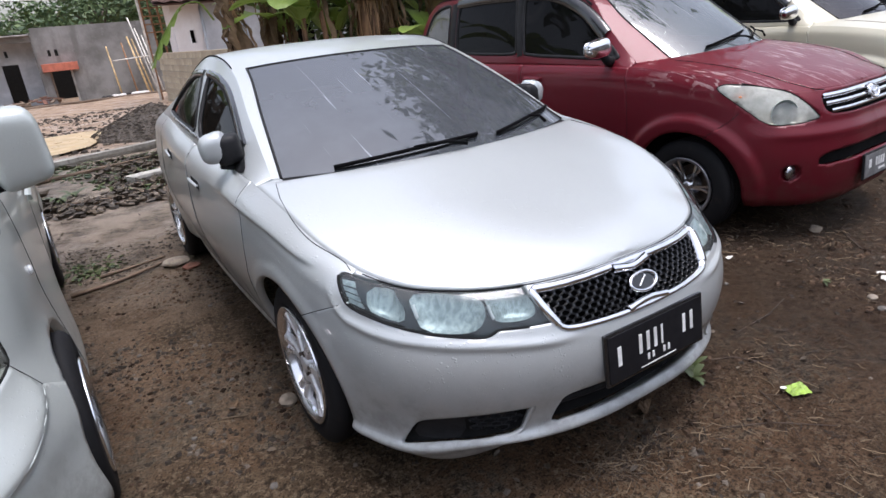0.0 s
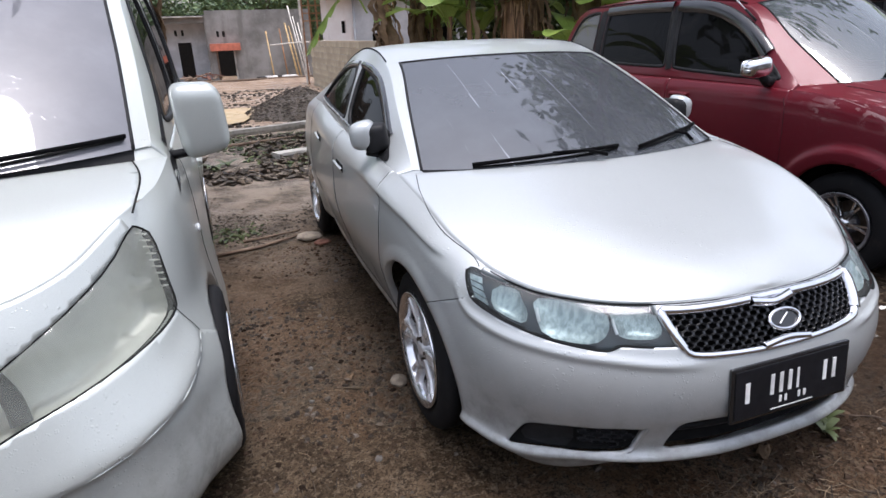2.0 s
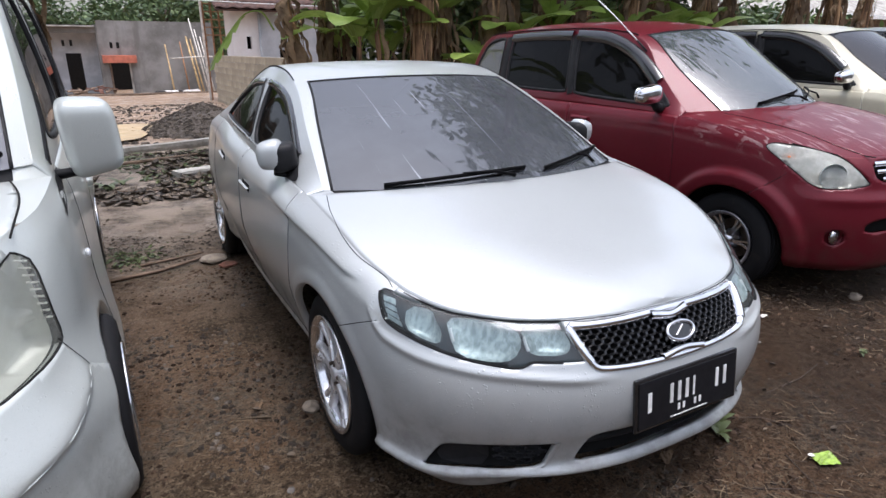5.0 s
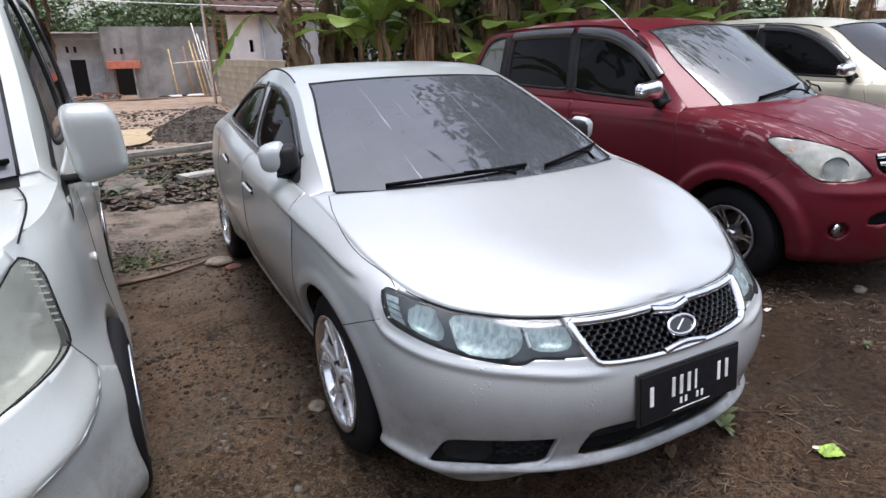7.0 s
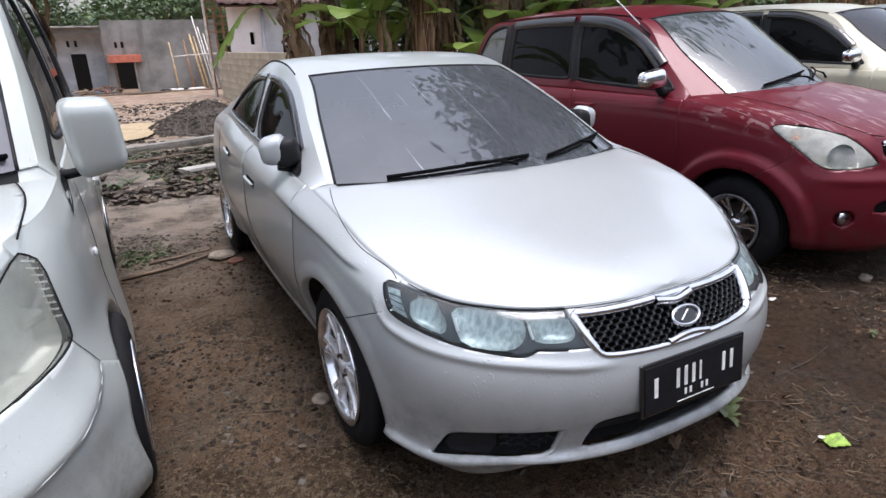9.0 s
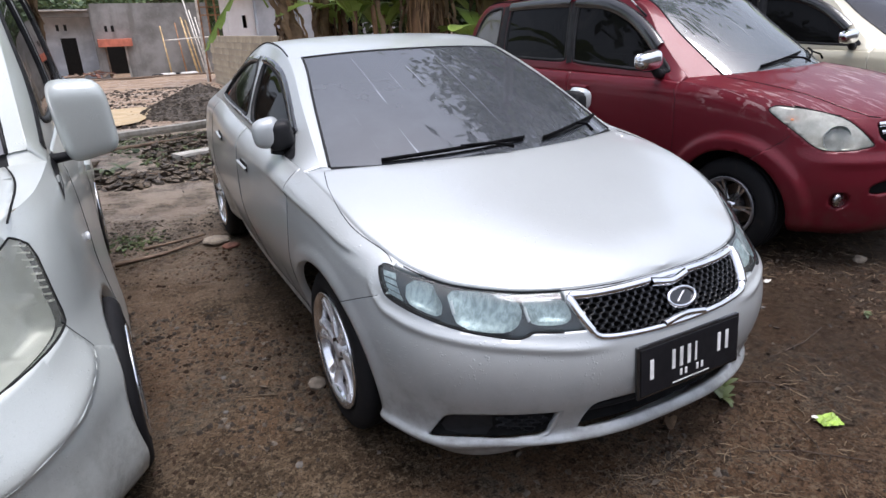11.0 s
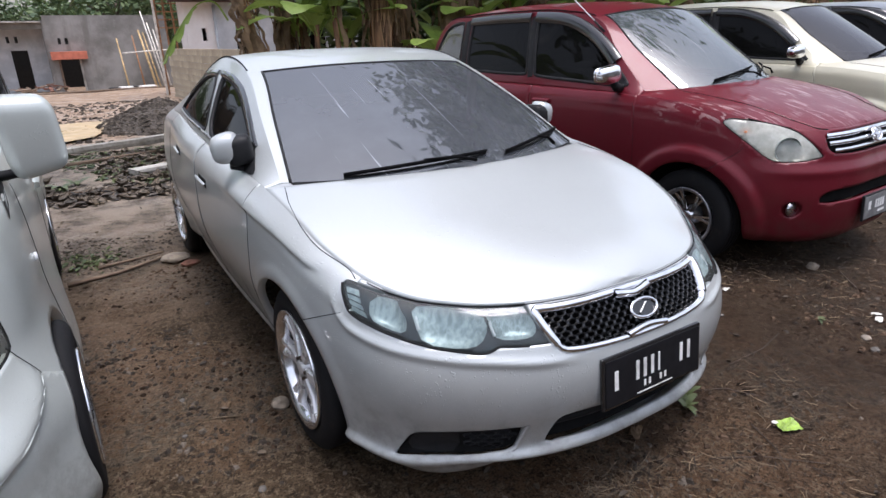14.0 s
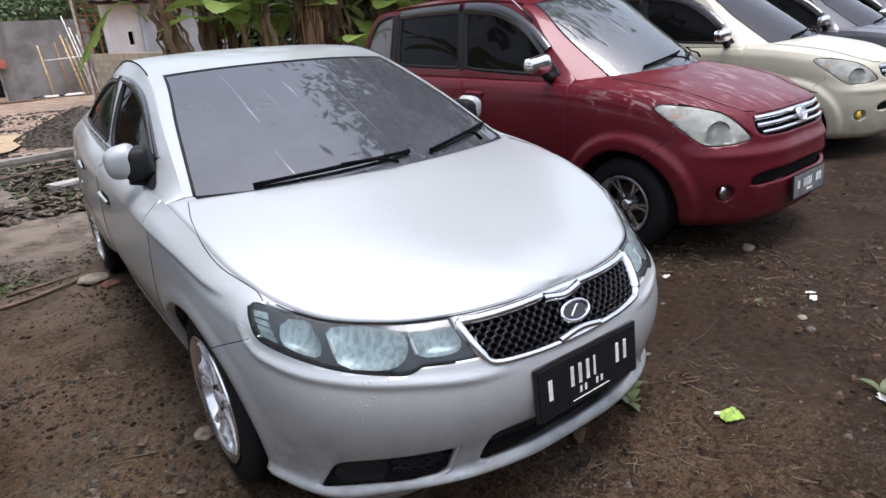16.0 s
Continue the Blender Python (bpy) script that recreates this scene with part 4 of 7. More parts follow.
        for k, w in enumerate(windows):
            win = part("side_window", inset(pick(cells, **{f"i{k}": True}), .007), M[side_glass if k == 2 else "side_glass"], car, "dark tinted side window", smooth=True)
            part("window_seal", ribbon(pl, outline(w, 2), .016, .004, .012, .006), M["black"], win, smooth=True)
    for yc, zc, r in arches:
        for sg in (-1, 1):
            xo = float(sh.at(sh.arc_at(yc), 0))
            arch_liner(car, yc, zc, r + .025, sg * (xo - .10), sg * .42)
    # floor and firewall, so that no light leaks through
    part("floor_pan", block((1.2, sh.pl[-1, 1] - sh.pl[0, 1] - 1.1, .06), (0, (sh.pl[-1, 1] + sh.pl[0, 1]) / 2, .27), .01), M["underside"], car)
    part("bulkhead", block((1.25, .05, .5), (0, .45, .55), .01), M["underside"], car)
    return pieces


def wiper(car, sh, foot, tip, lift=.02, arm=None, hump=0.0):
    """A wiper on the windscreen: its blade from foot to tip in (p, q), and the arm."""
    def g(q, l):
        p, n = normal_of(sh.glass, *q)
        n = n if n[2] > 0 else -n
        return p + n * l
    w = part("wiper", tube([g((foot[0] + (tip[0] - foot[0]) * k / 14, foot[1] + (tip[1] - foot[1]) * k / 14), .018 + .008 * math.sin(math.pi * k / 14)) for k in range(15)], .0055, 6, flat=1.5), M["wiper_black"], car, "black windscreen wiper", smooth=True)
    part("rubber", tube([g((foot[0] + (tip[0] - foot[0]) * k / 14, foot[1] + (tip[1] - foot[1]) * k / 14), .005) for k in range(15)], .004, 5), M["gap"], w, smooth=True)
    if arm:
        mid = ((foot[0] + tip[0]) / 2, (foot[1] + tip[1]) / 2 + hump * .6)
        part("arm", tube([g(arm, .03), g(((arm[0] * .6 + mid[0] * .4), arm[1] * .6 + mid[1] * .4 + hump * .3), .045), g(mid, .03)], .008, 8, r2=.005), M["wiper_black"], w, smooth=True)
    return w


def plate(car, name, m, size, face, frame_mat, bars, ink, label):
    """A number plate: its marks are plain bars."""
    p = new(name)
    p.parent = car
    p.matrix_basis = m
    tagged(p, label)
    part("plate_frame", block((size[0] + .02, .014, size[1] + .02), (0, 0, 0), .005), M[frame_mat], p)
    part("plate_face", block((size[0], .004, size[1]), (0, -.008, 0), .001), M[face], p)
    for x, z, w, h in bars:
        part("mark", block((w, .002, h), (x, -.0108, z), 0), M[ink], p)
    return p


def sedan():
    sh = sedan_shape()
    car = thing("sedan", "silver four-door sedan, wet with raindrops, parked on mud", "car", pose(.0128, 0, 0, 0, 0, -.8), group="parked cars")
    lamp = outline([(1.062, .772), (1.054, .779), (1.03, .775), (1.007, .769), (.947, .757), (.88, .7465), (.85, .76), (.7, .77), (.5, .77), (.425, .75), (.412, .723), (.386, .693), (.354, .645), (.346, .636), (.39, .636), (.476, .638), (.515, .639), (.532, .631), (.56, .624), (.62, .626), (.675, .63), (.735, .634), (.784, .639), (.843, .65), (.911, .665), (.969, .681), (1.006, .699), (1.03, .729)], 1)
    grille = outline([(-.2, .722), (0, .724), (.15, .723), (.30, .721), (.405, .723), (.385, .69), (.345, .635), (.325, .612), (.28, .606), (.2, .603), (.1, .600), (0, .599), (-.2, .603)], 1)
    intake = outline([(.878, .236), (.868, .243), (.845, .268), (.815, .313), (.789, .337), (.717, .355), (.627, .371), (.525, .381), (.452, .384), (.432, .380), (.44, .355), (.457, .302), (.473, .293), (.55, .284), (.627, .275), (.721, .262), (.80, .248), (.865, .234)], 1)
    middle = outline([(-.2, .412), (0, .412), (.2, .411), (.302, .410), (.335, .400), (.348, .37), (.37, .308), (.36, .301), (.3, .303), (.15, .305), (-.2, .305)], 1)
    bumper = [(-.2, .1), (1.55, .1), (1.4, .45), (1.262, .597), (1.24, .603), (1.125, .653), (1.03, .692), (1.0, .9), (-.2, .9)]
    a_of = sh.arc_at
    door1 = [(a_of(.30), .95), (a_of(.285), .83), (a_of(.31), .66), (a_of(.375), .48), (a_of(.42), .30), (a_of(1.2), .30), (a_of(1.24), .5), (a_of(1.24), 1.2), (a_of(.32), 1.2)]
    door2 = [(a_of(1.24), .30), (a_of(2.0), .30), (a_of(2.12), .40), (a_of(2.28), .62), (a_of(2.34), .8), (a_of(2.36), 1.2), (a_of(1.24), 1.2)]
    hood_line = [(-.1, -1.2), (.95, -1.2), (.95, .5), (-.1, .5)]
    front = [(.50, .965), (.47, 1.0), (.62, 1.085), (.80, 1.165), (.98, 1.238), (1.14, 1.283), (1.28, 1.305), (1.36, 1.312), (1.315, 1.2), (1.225, 1.025), (1.0, 1.0), (.7, .975)]
    rear = [(1.44, 1.318), (1.62, 1.312), (1.8, 1.288), (1.96, 1.24), (2.12, 1.165), (2.25, 1.075), (2.2, 1.068), (1.9, 1.062), (1.5, 1.045), (1.275, 1.03), (1.34, 1.15)]
    pcs = body_work(car, sh, M["silver"], [(-.02, .31, .358), (2.65, .31, .356)],
                    {"lamp": lamp, "grille": grille, "intake": intake, "middle": middle, "front_bumper": bumper, "front_door": door1, "rear_door": door2},
                    ("front_door", "rear_door"),
                    [bend([(1.262, .595), (1.24, .603), (1.125, .653), (1.035, .690)]), bend([(a_of(.315), .94), (a_of(.285), .83), (a_of(.31), .66), (a_of(.375), .48), (a_of(.42), .30)]),
                     bend([(a_of(1.24), 1.0), (a_of(1.24), .7), (a_of(1.235), .5), (a_of(1.2), .30)]), bend([(a_of(2.36), 1.02), (a_of(2.34), .8), (a_of(2.28), .62), (a_of(2.16), .45)]), bend([(a_of(.36), .285), (a_of(1.2), .29), (a_of(2.0), .30)])],
                    [front, rear], hood_line, "tinted_glass", glass_label="tinted windscreen with rain streaks and dust", screen_edge=(.962, .905), nv=78)
    # bonnet gap
    for sg in (-1, 1):
        pts = []
        ac = a_of(.25)
        A, W = np.meshgrid(np.linspace(.9, ac, 120), np.linspace(0, .4, 60), indexing="ij")
        P = sh.hood(A, W)
        pts += [az(sh, sg)(q, .0004) for q in bend([(1.03, .779), (1.061, .796), (1.106, .811), (1.216, .841), (1.376, .888)], 4)]
        for x, y in bend([(.772, .075), (.742, .197)], 4):
            d = (P[..., 0] - x)**2 + (P[..., 1] - y)**2
            i = np.unravel_index(np.argmin(d), d.shape)
            pts.append((sg * x, y, P[i][2] + .0005))
        seam(car, pts, .0016)
    part("bonnet_edge_gap", tube([sh.side(np.array([a]), np.array([.995]))[0] for a in np.linspace(-.99, .99, 80)], .002, 6), M["gap"], car, smooth=True)
    # headlamps
    for m, sg in zip(split_lr(pcs["lamp"]), (-1, 1)):
        lp = part("headlamp", inset(m, .03), M["lamp_black"], car, "smoky headlamp with three clear reflectors", smooth=True)
        part("lens", rim_in(inset_mesh(inset(m, .001)), .004), M["lamp_lens"], lp, "hazy blue-grey plastic lens", smooth=True).visible_shadow = False
        pl = az(sh, sg)
        for poly in ([(.951, .745), (.932, .688), (.88, .670), (.815, .660), (.818, .695), (.853, .72), (.872, .738)], [(.808, .724), (.778, .683), (.744, .641), (.631, .636), (.578, .647), (.555, .683), (.572, .715), (.66, .724), (.744, .727)],
                     [(.552, .715), (.525, .68), (.518, .658), (.442, .655), (.405, .662), (.397, .684), (.42, .716), (.521, .720)]):
            o = outline(poly, 1)
            c = o.mean(0)
            o = c + (o - c) * (1.07, 1.05)
            v, f, n = [], [], len(o)
            for s, d in ((1, .002), (.86, .010), (.55, .017), (.25, .020)):
                v += [pl(c + (q - c) * s, -d - .006) for q in o]
            for r in range(3):
                for k in range(n):
                    l = (k + 1) % n
                    f.append((r * n + k, r * n + l, r * n + n + l, r * n + n + k))
            f.append(tuple(range(3 * n, 4 * n)))
            rf = part("reflector", (v, f), M["reflector"], lp, "pale frosted reflector bowl", smooth=True)
        for line in ([(.792, .704), (.783, .688), (.772, .672)], [(.542, .699), (.535, .682), (.527, .666)]):
            part("pilot_lamp", strip(pl, bend(line, 3), .010, -.006, .012), M["white_plastic"], lp, smooth=True)
        for k in range(4):
            t0, t1 = k / 4 + .03, (k + 1) / 4 - .03
            rim = lambda t: (1.046 - .052 * t, .766 - .066 * t)
            core = lambda t: (1.004 - .058 * t, .760 - .074 * t)
            cell = [rim(t0), core(t0), core(t1), rim(t1)]
            part("side_reflector", ([pl(q, -.008) for q in cell] + [pl(q, -.016) for q in cell], [(0, 1, 2, 3), (0, 4, 5, 1), (1, 5, 6, 2), (2, 6, 7, 3), (3, 7, 4, 0)]), M["reflector"], lp)
        part("lamp_gasket", strip(pl, bend([(.425, .636), (.476, .638), (.515, .639), (.532, .631), (.56, .624), (.62, .626), (.735, .634), (.843, .65), (.911, .665), (.969, .681), (1.006, .699), (1.03, .729), (1.06, .77)], 3), .006, .002, .03), M["gap"], lp, smooth=True)
    # grille
    full = np.vstack((grille_half(grille), grille_half(grille)[::-1] * np.array((-1, 1))))
    pl = az(sh)
    gr = part("grille", inset(pcs["grille"], .04), M["underside"], car, "black honeycomb grille in a chrome surround", smooth=True)
    part("honeycomb", honeycomb(pl, full, .034, .0175), M["gloss_black"], gr)
    part("grille_surround", ribbon(pl, full, .011, .006, .02, .003), M["chrome"], gr, "chrome surround", smooth=True)
    for sg in (-1, 1):
        part("grille_cheek", strip(az(sh, sg), bend([(.395, .716), (.372, .68), (.338, .632)], 5), .024, .009, .012), M["chrome"], gr, "broad chrome cheek", smooth=True)
    part("grille_tab", strip(pl, bend([(-.075, .714), (0, .705), (.075, .714)], 6), .018, .008, .012), M["chrome"], gr, smooth=True)
    part("grille_tab", strip(pl, bend([(-.085, .609), (0, .619), (.085, .609)], 6), .018, .008, .012), M["chrome"], gr, smooth=True)
    em = part("emblem", tube([np.array(pl((.056 * math.cos(t), .663 + .0225 * math.sin(t)), .012)) for t in np.linspace(0, 2 * math.pi, 40)[:-1]], .0052, 8, closed=True), M["chrome"], car, "chrome oval emblem", smooth=True)
    v = [pl((.052 * math.cos(t), .663 + .019 * math.sin(t)), .009) for t in np.linspace(0, 2 * math.pi, 30)[:-1]]
    part("emblem_field", (v, [tuple(range(len(v)))]), M["gloss_black"], em)
    part("emblem_bar", tube([pl((-.024, .653), .011), pl((.018, .674), .011)], .0035, 6), M["chrome"], em)
    # lower openings
    for m, sg in zip(split_lr(pcs["intake"]), (-1, 1)):
        it = part("bumper_intake", inset(m, .022), M["underside"], car, "dark corner opening in the bumper", smooth=True)
        part("intake_lip", strip(az(sh, sg), bend([(.430, .388), (.442, .35), (.457, .302), (.475, .290)], 5), .012, .004, .006), M["silver"], it, smooth=True)
        tagged(part("intake_grid", honeycomb(az(sh, sg), outline([(.63, .284), (.63, .366), (.45, .377), (.465, .300)], 1), .045, .02), M["black"], it), kind="stuff")
        part("intake_panel", (lambda o: ([az(sh, sg)(q, -.018) for q in o], [tuple(range(len(o)))]))(outline([(.84, .255), (.80, .318), (.76, .338), (.645, .362), (.645, .278), (.74, .262)], 1)), M["black"], it)
    part("centre_intake", inset(pcs["middle"], .035), M["underside"], car, "black central air intake", smooth=True)
    part("intake_bar", strip(pl, bend([(-.33, .352), (0, .352), (.33, .352)], 8), .016, -.02, .03), M["black"], car, smooth=True)
    # plate, black with white marks
    bars = [(-.168, .005, .015, .062), (-.078, .012, .013, .062), (-.045, .012, .013, .062), (-.012, .012, .013, .062), (.018, .012, .008, .062), (.122, .012, .013, .062), (.158, .012, .013, .062),
            (-.045, -.040, .009, .020), (-.024, -.040, .009, .020), (.026, -.040, .009, .020), (.047, -.040, .009, .020), (.0, -.066, .16, .0025)]
    plate(car, "number_plate", pose(.008, -.922, .488, -6, 0, 0), (.42, .148), "plate_black", "gloss_black", bars, "white_paint", "black number plate with white marks")
    # wheels, polished multi-spoke
    for sg in (-1, 1):
        for y in (0, 2.65):
            wheel(car, "wheel", (sg * (.722 if y == 0 else .708), y - (.015 if y == 0 else 0), .310), sg, .314, .224, .235, 0, 6, True, "bright multi-spoke alloy wheel on a low tyre", .03, "alloy", "alloy_white", tilt=0)
    # handles
    for sg in (-1, 1):
        for y, z in ((1.06, .835), (1.76, .885)):
            p = az(sh, sg)
            h = part("door_handle", strip(p, bend([(a_of(y - .10), z - .004), (a_of(y), z), (a_of(y + .10), z + .006)], 5), .015, .018, -.008), M["silver"], car, smooth=True)
            # flat black strip paints the shade of the hollow behind the handle
            part("handle_recess", strip(p, bend([(a_of(y - .085), z - .004), (a_of(y + .085), z + .004)], 4), .05, .002, .004), M["gap"], h, smooth=True)
        # mirrors
        mr = part("door_mirror", moved(superball((.058, .072, .062), .62, 28, 16, lambda p: Vector((p.x, p.y * (1 if p.y < 0 else .4), p.z * (1 - .10 * sg * p.x / .062)))), pose(sg * (.856 if sg < 0 else .80), .57, 1.058, 0, sg * 8, sg * 20)), M["silver"], car, "silver door mirror on a black foot", smooth=True)
        part("mirror_back", moved(superball((.056, .066, .060), .5), pose(sg * (.808 if sg < 0 else .76), .552, 1.048, 0, sg * 8, sg * 14)), M["black"], mr, "black plastic inner shell", smooth=True)
        part("mirror_glass", moved(superball((.05, .006, .05), .6), pose(sg * (.856 if sg < 0 else .80), .605, 1.058, 0, sg * 8, sg * 20)), M["mirror"], mr, smooth=True)
        part("mirror_foot", tube([(sg * .745, .56, .965), (sg * .79, .555, .972), (sg * (.85 if sg < 0 else .80), .55, .985)], .026, 10, r2=.018, flat=.75), M["black"], mr, "black plastic foot", smooth=True)
        part("mirror_sail", (lambda o: ([yz(sh, sg)(q, .004) for q in o], [tuple(range(len(o)))]))(outline([(.38, .955), (.60, .965), (.62, 1.08), (.50, 1.02)], 2)), M["black"], mr)
        # rain visors
        pl2 = yz(sh, sg)
        part("rain_visor", strip(pl2, bend([(.54, 1.045), (.62, 1.085), (.70, 1.125), (.82, 1.180), (.98, 1.245), (1.14, 1.288), (1.28, 1.308), (1.37, 1.314)], 5), .03, .008, .0), M["visor"], car, "smoked plastic rain visor", smooth=True)
        part("rain_visor", strip(pl2, bend([(1.44, 1.316), (1.62, 1.311), (1.8, 1.288), (1.96, 1.241), (2.10, 1.175)], 5), .03, .008, .0), M["visor"], car, "smoked plastic rain visor", smooth=True)
        part("belt_moulding", strip(pl2, bend([(.62, .975), (.9, .998), (1.25, 1.028), (1.6, 1.055), (2.2, 1.072)], 5), .012, .008), M["dull_chrome"], car, smooth=True)
        part("roof_gutter", tube([sh.rails(s) * np.array((sg, 1, 1)) + np.array((0, 0, .001)) for s in np.linspace(.37, .82, 40)], .0035, 6), M["gap"], car, smooth=True)
    wiper(car, sh, (-.72, .008), (.11, .066), arm=(-.02, .004), hump=.012)
    wiper(car, sh, (.235, .042), (.92, .115), arm=(.66, .004), hump=.012)
    return car


def inset_mesh(bm):
    """The points and faces of a bmesh."""
    bm.verts.ensure_lookup_table()
    bm.verts.index_update()
    r = [v.co.copy() for v in bm.verts], [[v.index for v in f.verts] for f in bm.faces]
    bm.free()
    return r


def grille_half(o):
    """The part of an outline with a >= 0, from the top middle round to the bottom middle."""
    p = np.asarray(o)
    p = p[p[:, 0] > 0]
    c = p.mean(0)
    p = p[np.argsort(-np.arctan2(p[:, 1] - c[1], p[:, 0] - 0.02))]
    return p


sedan()


def crisp(poly, r=.03):
    """An outline whose corners round over r only."""
    p, out = np.asarray(poly, float), []
    for k in range(len(p)):
        for q in (p[k - 1], p[(k + 1) % len(p)]):
            d = q - p[k]
            out.append(tuple(p[k] + d * min(r / np.hypot(*d), .4)))
    return out


def minivan(paint_name, glass_name, m, label, fog, light=False):
    """A seven-seat minivan of the early two-thousands."""
    sh = mpv_shape()
    car = thing("minivan", label, "car", m, group="parked cars")
    a_of = sh.arc_at
    lamp = outline([(1.10, .935), (1.06, .955), (.98, .948), (.88, .935), (.76, .912), (.66, .885), (.58, .83), (.53, .78), (.495, .745), (.52, .735), (.625, .716), (.76, .712), (.83, .735), (.915, .80), (1.0, .858), (1.075, .908)], 1)
    grille = outline([(-.2, .872), (0, .874), (.3, .873), (.47, .866), (.475, .81), (.455, .77), (.40, .752), (.2, .745), (0, .744), (-.2, .745)], 1)
    fogs = outline([(.655 + .055 * math.cos(t), .44 + .05 * math.sin(t)) for t in np.linspace(0, 2 * math.pi, 13)[:-1]], 1)
    slot = outline([(-.2, .565), (0, .565), (.3, .558), (.46, .548), (.52, .51), (.50, .468), (.3, .478), (0, .482), (-.2, .482)], 1)
    bumper = [(-.2, .1), (1.45, .1), (1.3, .5), (1.135, .645), (1.123, .655), (.989, .756), (.95, 1.0), (-.2, 1.0)]
    door1 = [(a_of(.53), 1.2), (a_of(.50), .9), (a_of(.49), .6), (a_of(.55), .33), (a_of(1.5), .33), (a_of(1.57), .5), (a_of(1.57), 1.2)]
    door2 = [(a_of(1.57), .33), (a_of(2.15), .33), (a_of(2.28), .55), (a_of(2.42), .70), (a_of(2.5), .85), (a_of(2.5), 1.2), (a_of(1.57), 1.2)]
    hood_line = [(-.1, -1), (.34, -1), (.42, -.56), (.445, -.47), (.475, -.36), (.508, -.237), (.545, -.02), (.562, .136), (.578, .30), (.59, .6), (-.1, .6)]
    front = [(.60, 1.095), (.86, 1.30), (1.03, 1.41), (1.2, 1.495), (1.36, 1.548), (1.50, 1.572), (1.69, 1.588), (1.585, 1.13), (1.0, 1.107)]
    mid = [(1.655, 1.135), (1.765, 1.590), (2.15, 1.595), (2.58, 1.585), (2.525, 1.150), (2.1, 1.142)]
    rear = [(2.64, 1.155), (2.70, 1.58), (2.9, 1.56), (3.02, 1.515), (3.10, 1.38), (3.17, 1.18), (3.10, 1.158)]
    pcs = body_work(car, sh, M[paint_name], [(.05, .305, .365), (2.655, .305, .365)],
                    {"lamp": lamp, "grille": grille, "fog": fogs, "slot": slot, "front_bumper": bumper, "front_door": door1, "rear_door": door2}, ("front_door", "rear_door"),
                    [bend([(1.135, .645), (1.123, .655), (.989, .756), (.955, .79)]), bend([(a_of(.53), 1.0), (a_of(.50), .9), (a_of(.49), .6), (a_of(.55), .33)]),
                     bend([(a_of(1.57), 1.03), (a_of(1.57), .5), (a_of(1.5), .33)]), bend([(a_of(2.5), 1.05), (a_of(2.5), .85), (a_of(2.42), .70), (a_of(2.30), .58)])],
                    [crisp(front), crisp(mid), crisp(rear)], hood_line, glass_name, screen_edge=(.77, .90), side_glass="pale_glass", glass_label="windscreen that mirrors the sky", da=.018, nv=50)
    ac = a_of(sh.cap[0])
    A, W = np.meshgrid(np.linspace(.2, ac, 140), np.linspace(0, .8, 80), indexing="ij")
    P = sh.hood(A, W)
    for sg in (-1, 1):
        pts = []
        for x, y in bend([(.42, -.56), (.445, -.47), (.475, -.36), (.508, -.237), (.545, -.02), (.562, .136), (.578, .30)], 5):
            i = np.unravel_index(np.argmin((P[..., 0] - x)**2 + (P[..., 1] - y)**2), P.shape[:2])
            pts.append((sg * x, y, P[i][2]))
        seam(car, pts, .003)
    for m2, sg in zip(split_lr(pcs["lamp"]), (-1, 1)):
        pl = az(sh, sg)
        lp = part("headlamp", inset(m2, .03, .03), M["clear_reflector"], car, "large clear headlamp with an amber bulb", smooth=True)
        part("lens", rim_in(inset_mesh(inset(m2, .001)), .004), M["clear_lens"], lp, "yellowed clear lens", smooth=True).visible_shadow = False
        part("indicator", moved(superball((.035, .035, .022), .9), Matrix.Translation(pl((.96, .885), -.035))), M["amber"], lp, "amber indicator bulb", smooth=True)
        part("reflector", moved(lathe([(-.01, .02), (.0, .055), (.02, .07), (.03, .072)], 28, "z"), Matrix.Translation(pl((.72, .79), -.02)) @ pose(0, 0, 0, 90, 0, sg * 35)), M["reflector"], lp, smooth=True)
        part("lamp_divider", strip(pl, bend([(1.02, .862), (.93, .868), (.86, .892), (.85, .925)], 5), .014, -.004, .02), M["clear_reflector"], lp, smooth=True)
        part("lamp_gasket", ribbon(pl, lamp, .004, .0012, .036, .001), M["gap"], lp, smooth=True)
    for m2, sg in zip(split_lr(pcs["fog"]), (-1, 1)):
        fg = part("fog_lamp", rim_in(inset_mesh(inset(m2, .03)), -.03), M[paint_name], car, "round fog lamp in the bumper", smooth=True)
        part("fog_lens", moved(superball((.042, .02, .042), .95), Matrix.Translation(az(sh, sg)((.655, .44), -.018))), M[fog], fg, smooth=True)
    part("bumper_slot", inset(pcs["slot"], .035), M["underside"], car, "dark slot in the bumper", smooth=True)
    pl = az(sh)
    gr = part("grille", inset(pcs["grille"], .03), M["underside"], car, "dark grille with chrome bars", smooth=True)
    for z, w in ((.856, .46), (.816, .455), (.775, .42)):
        part("grille_bar", strip(pl, bend([(-w, z - .004), (-w * .5, z), (0, z), (w * .5, z), (w, z - .004)], 5), .024, .006, .012), M["chrome"], gr, "chrome bar", smooth=True)
    part("emblem", tube([pl((.052 * math.cos(t), .818 + .036 * math.sin(t)), .016) for t in np.linspace(0, 2 * math.pi, 28)[:-1]], .007, 8, closed=True), M["chrome"], gr, "round chrome emblem", smooth=True)
    part("emblem_bar", tube([pl((.036 * math.cos(t), .824 + .012 * math.sin(t)), .016) for t in np.linspace(0, 2 * math.pi, 20)[:-1]], .006, 6, closed=True), M["chrome"], gr, smooth=True)
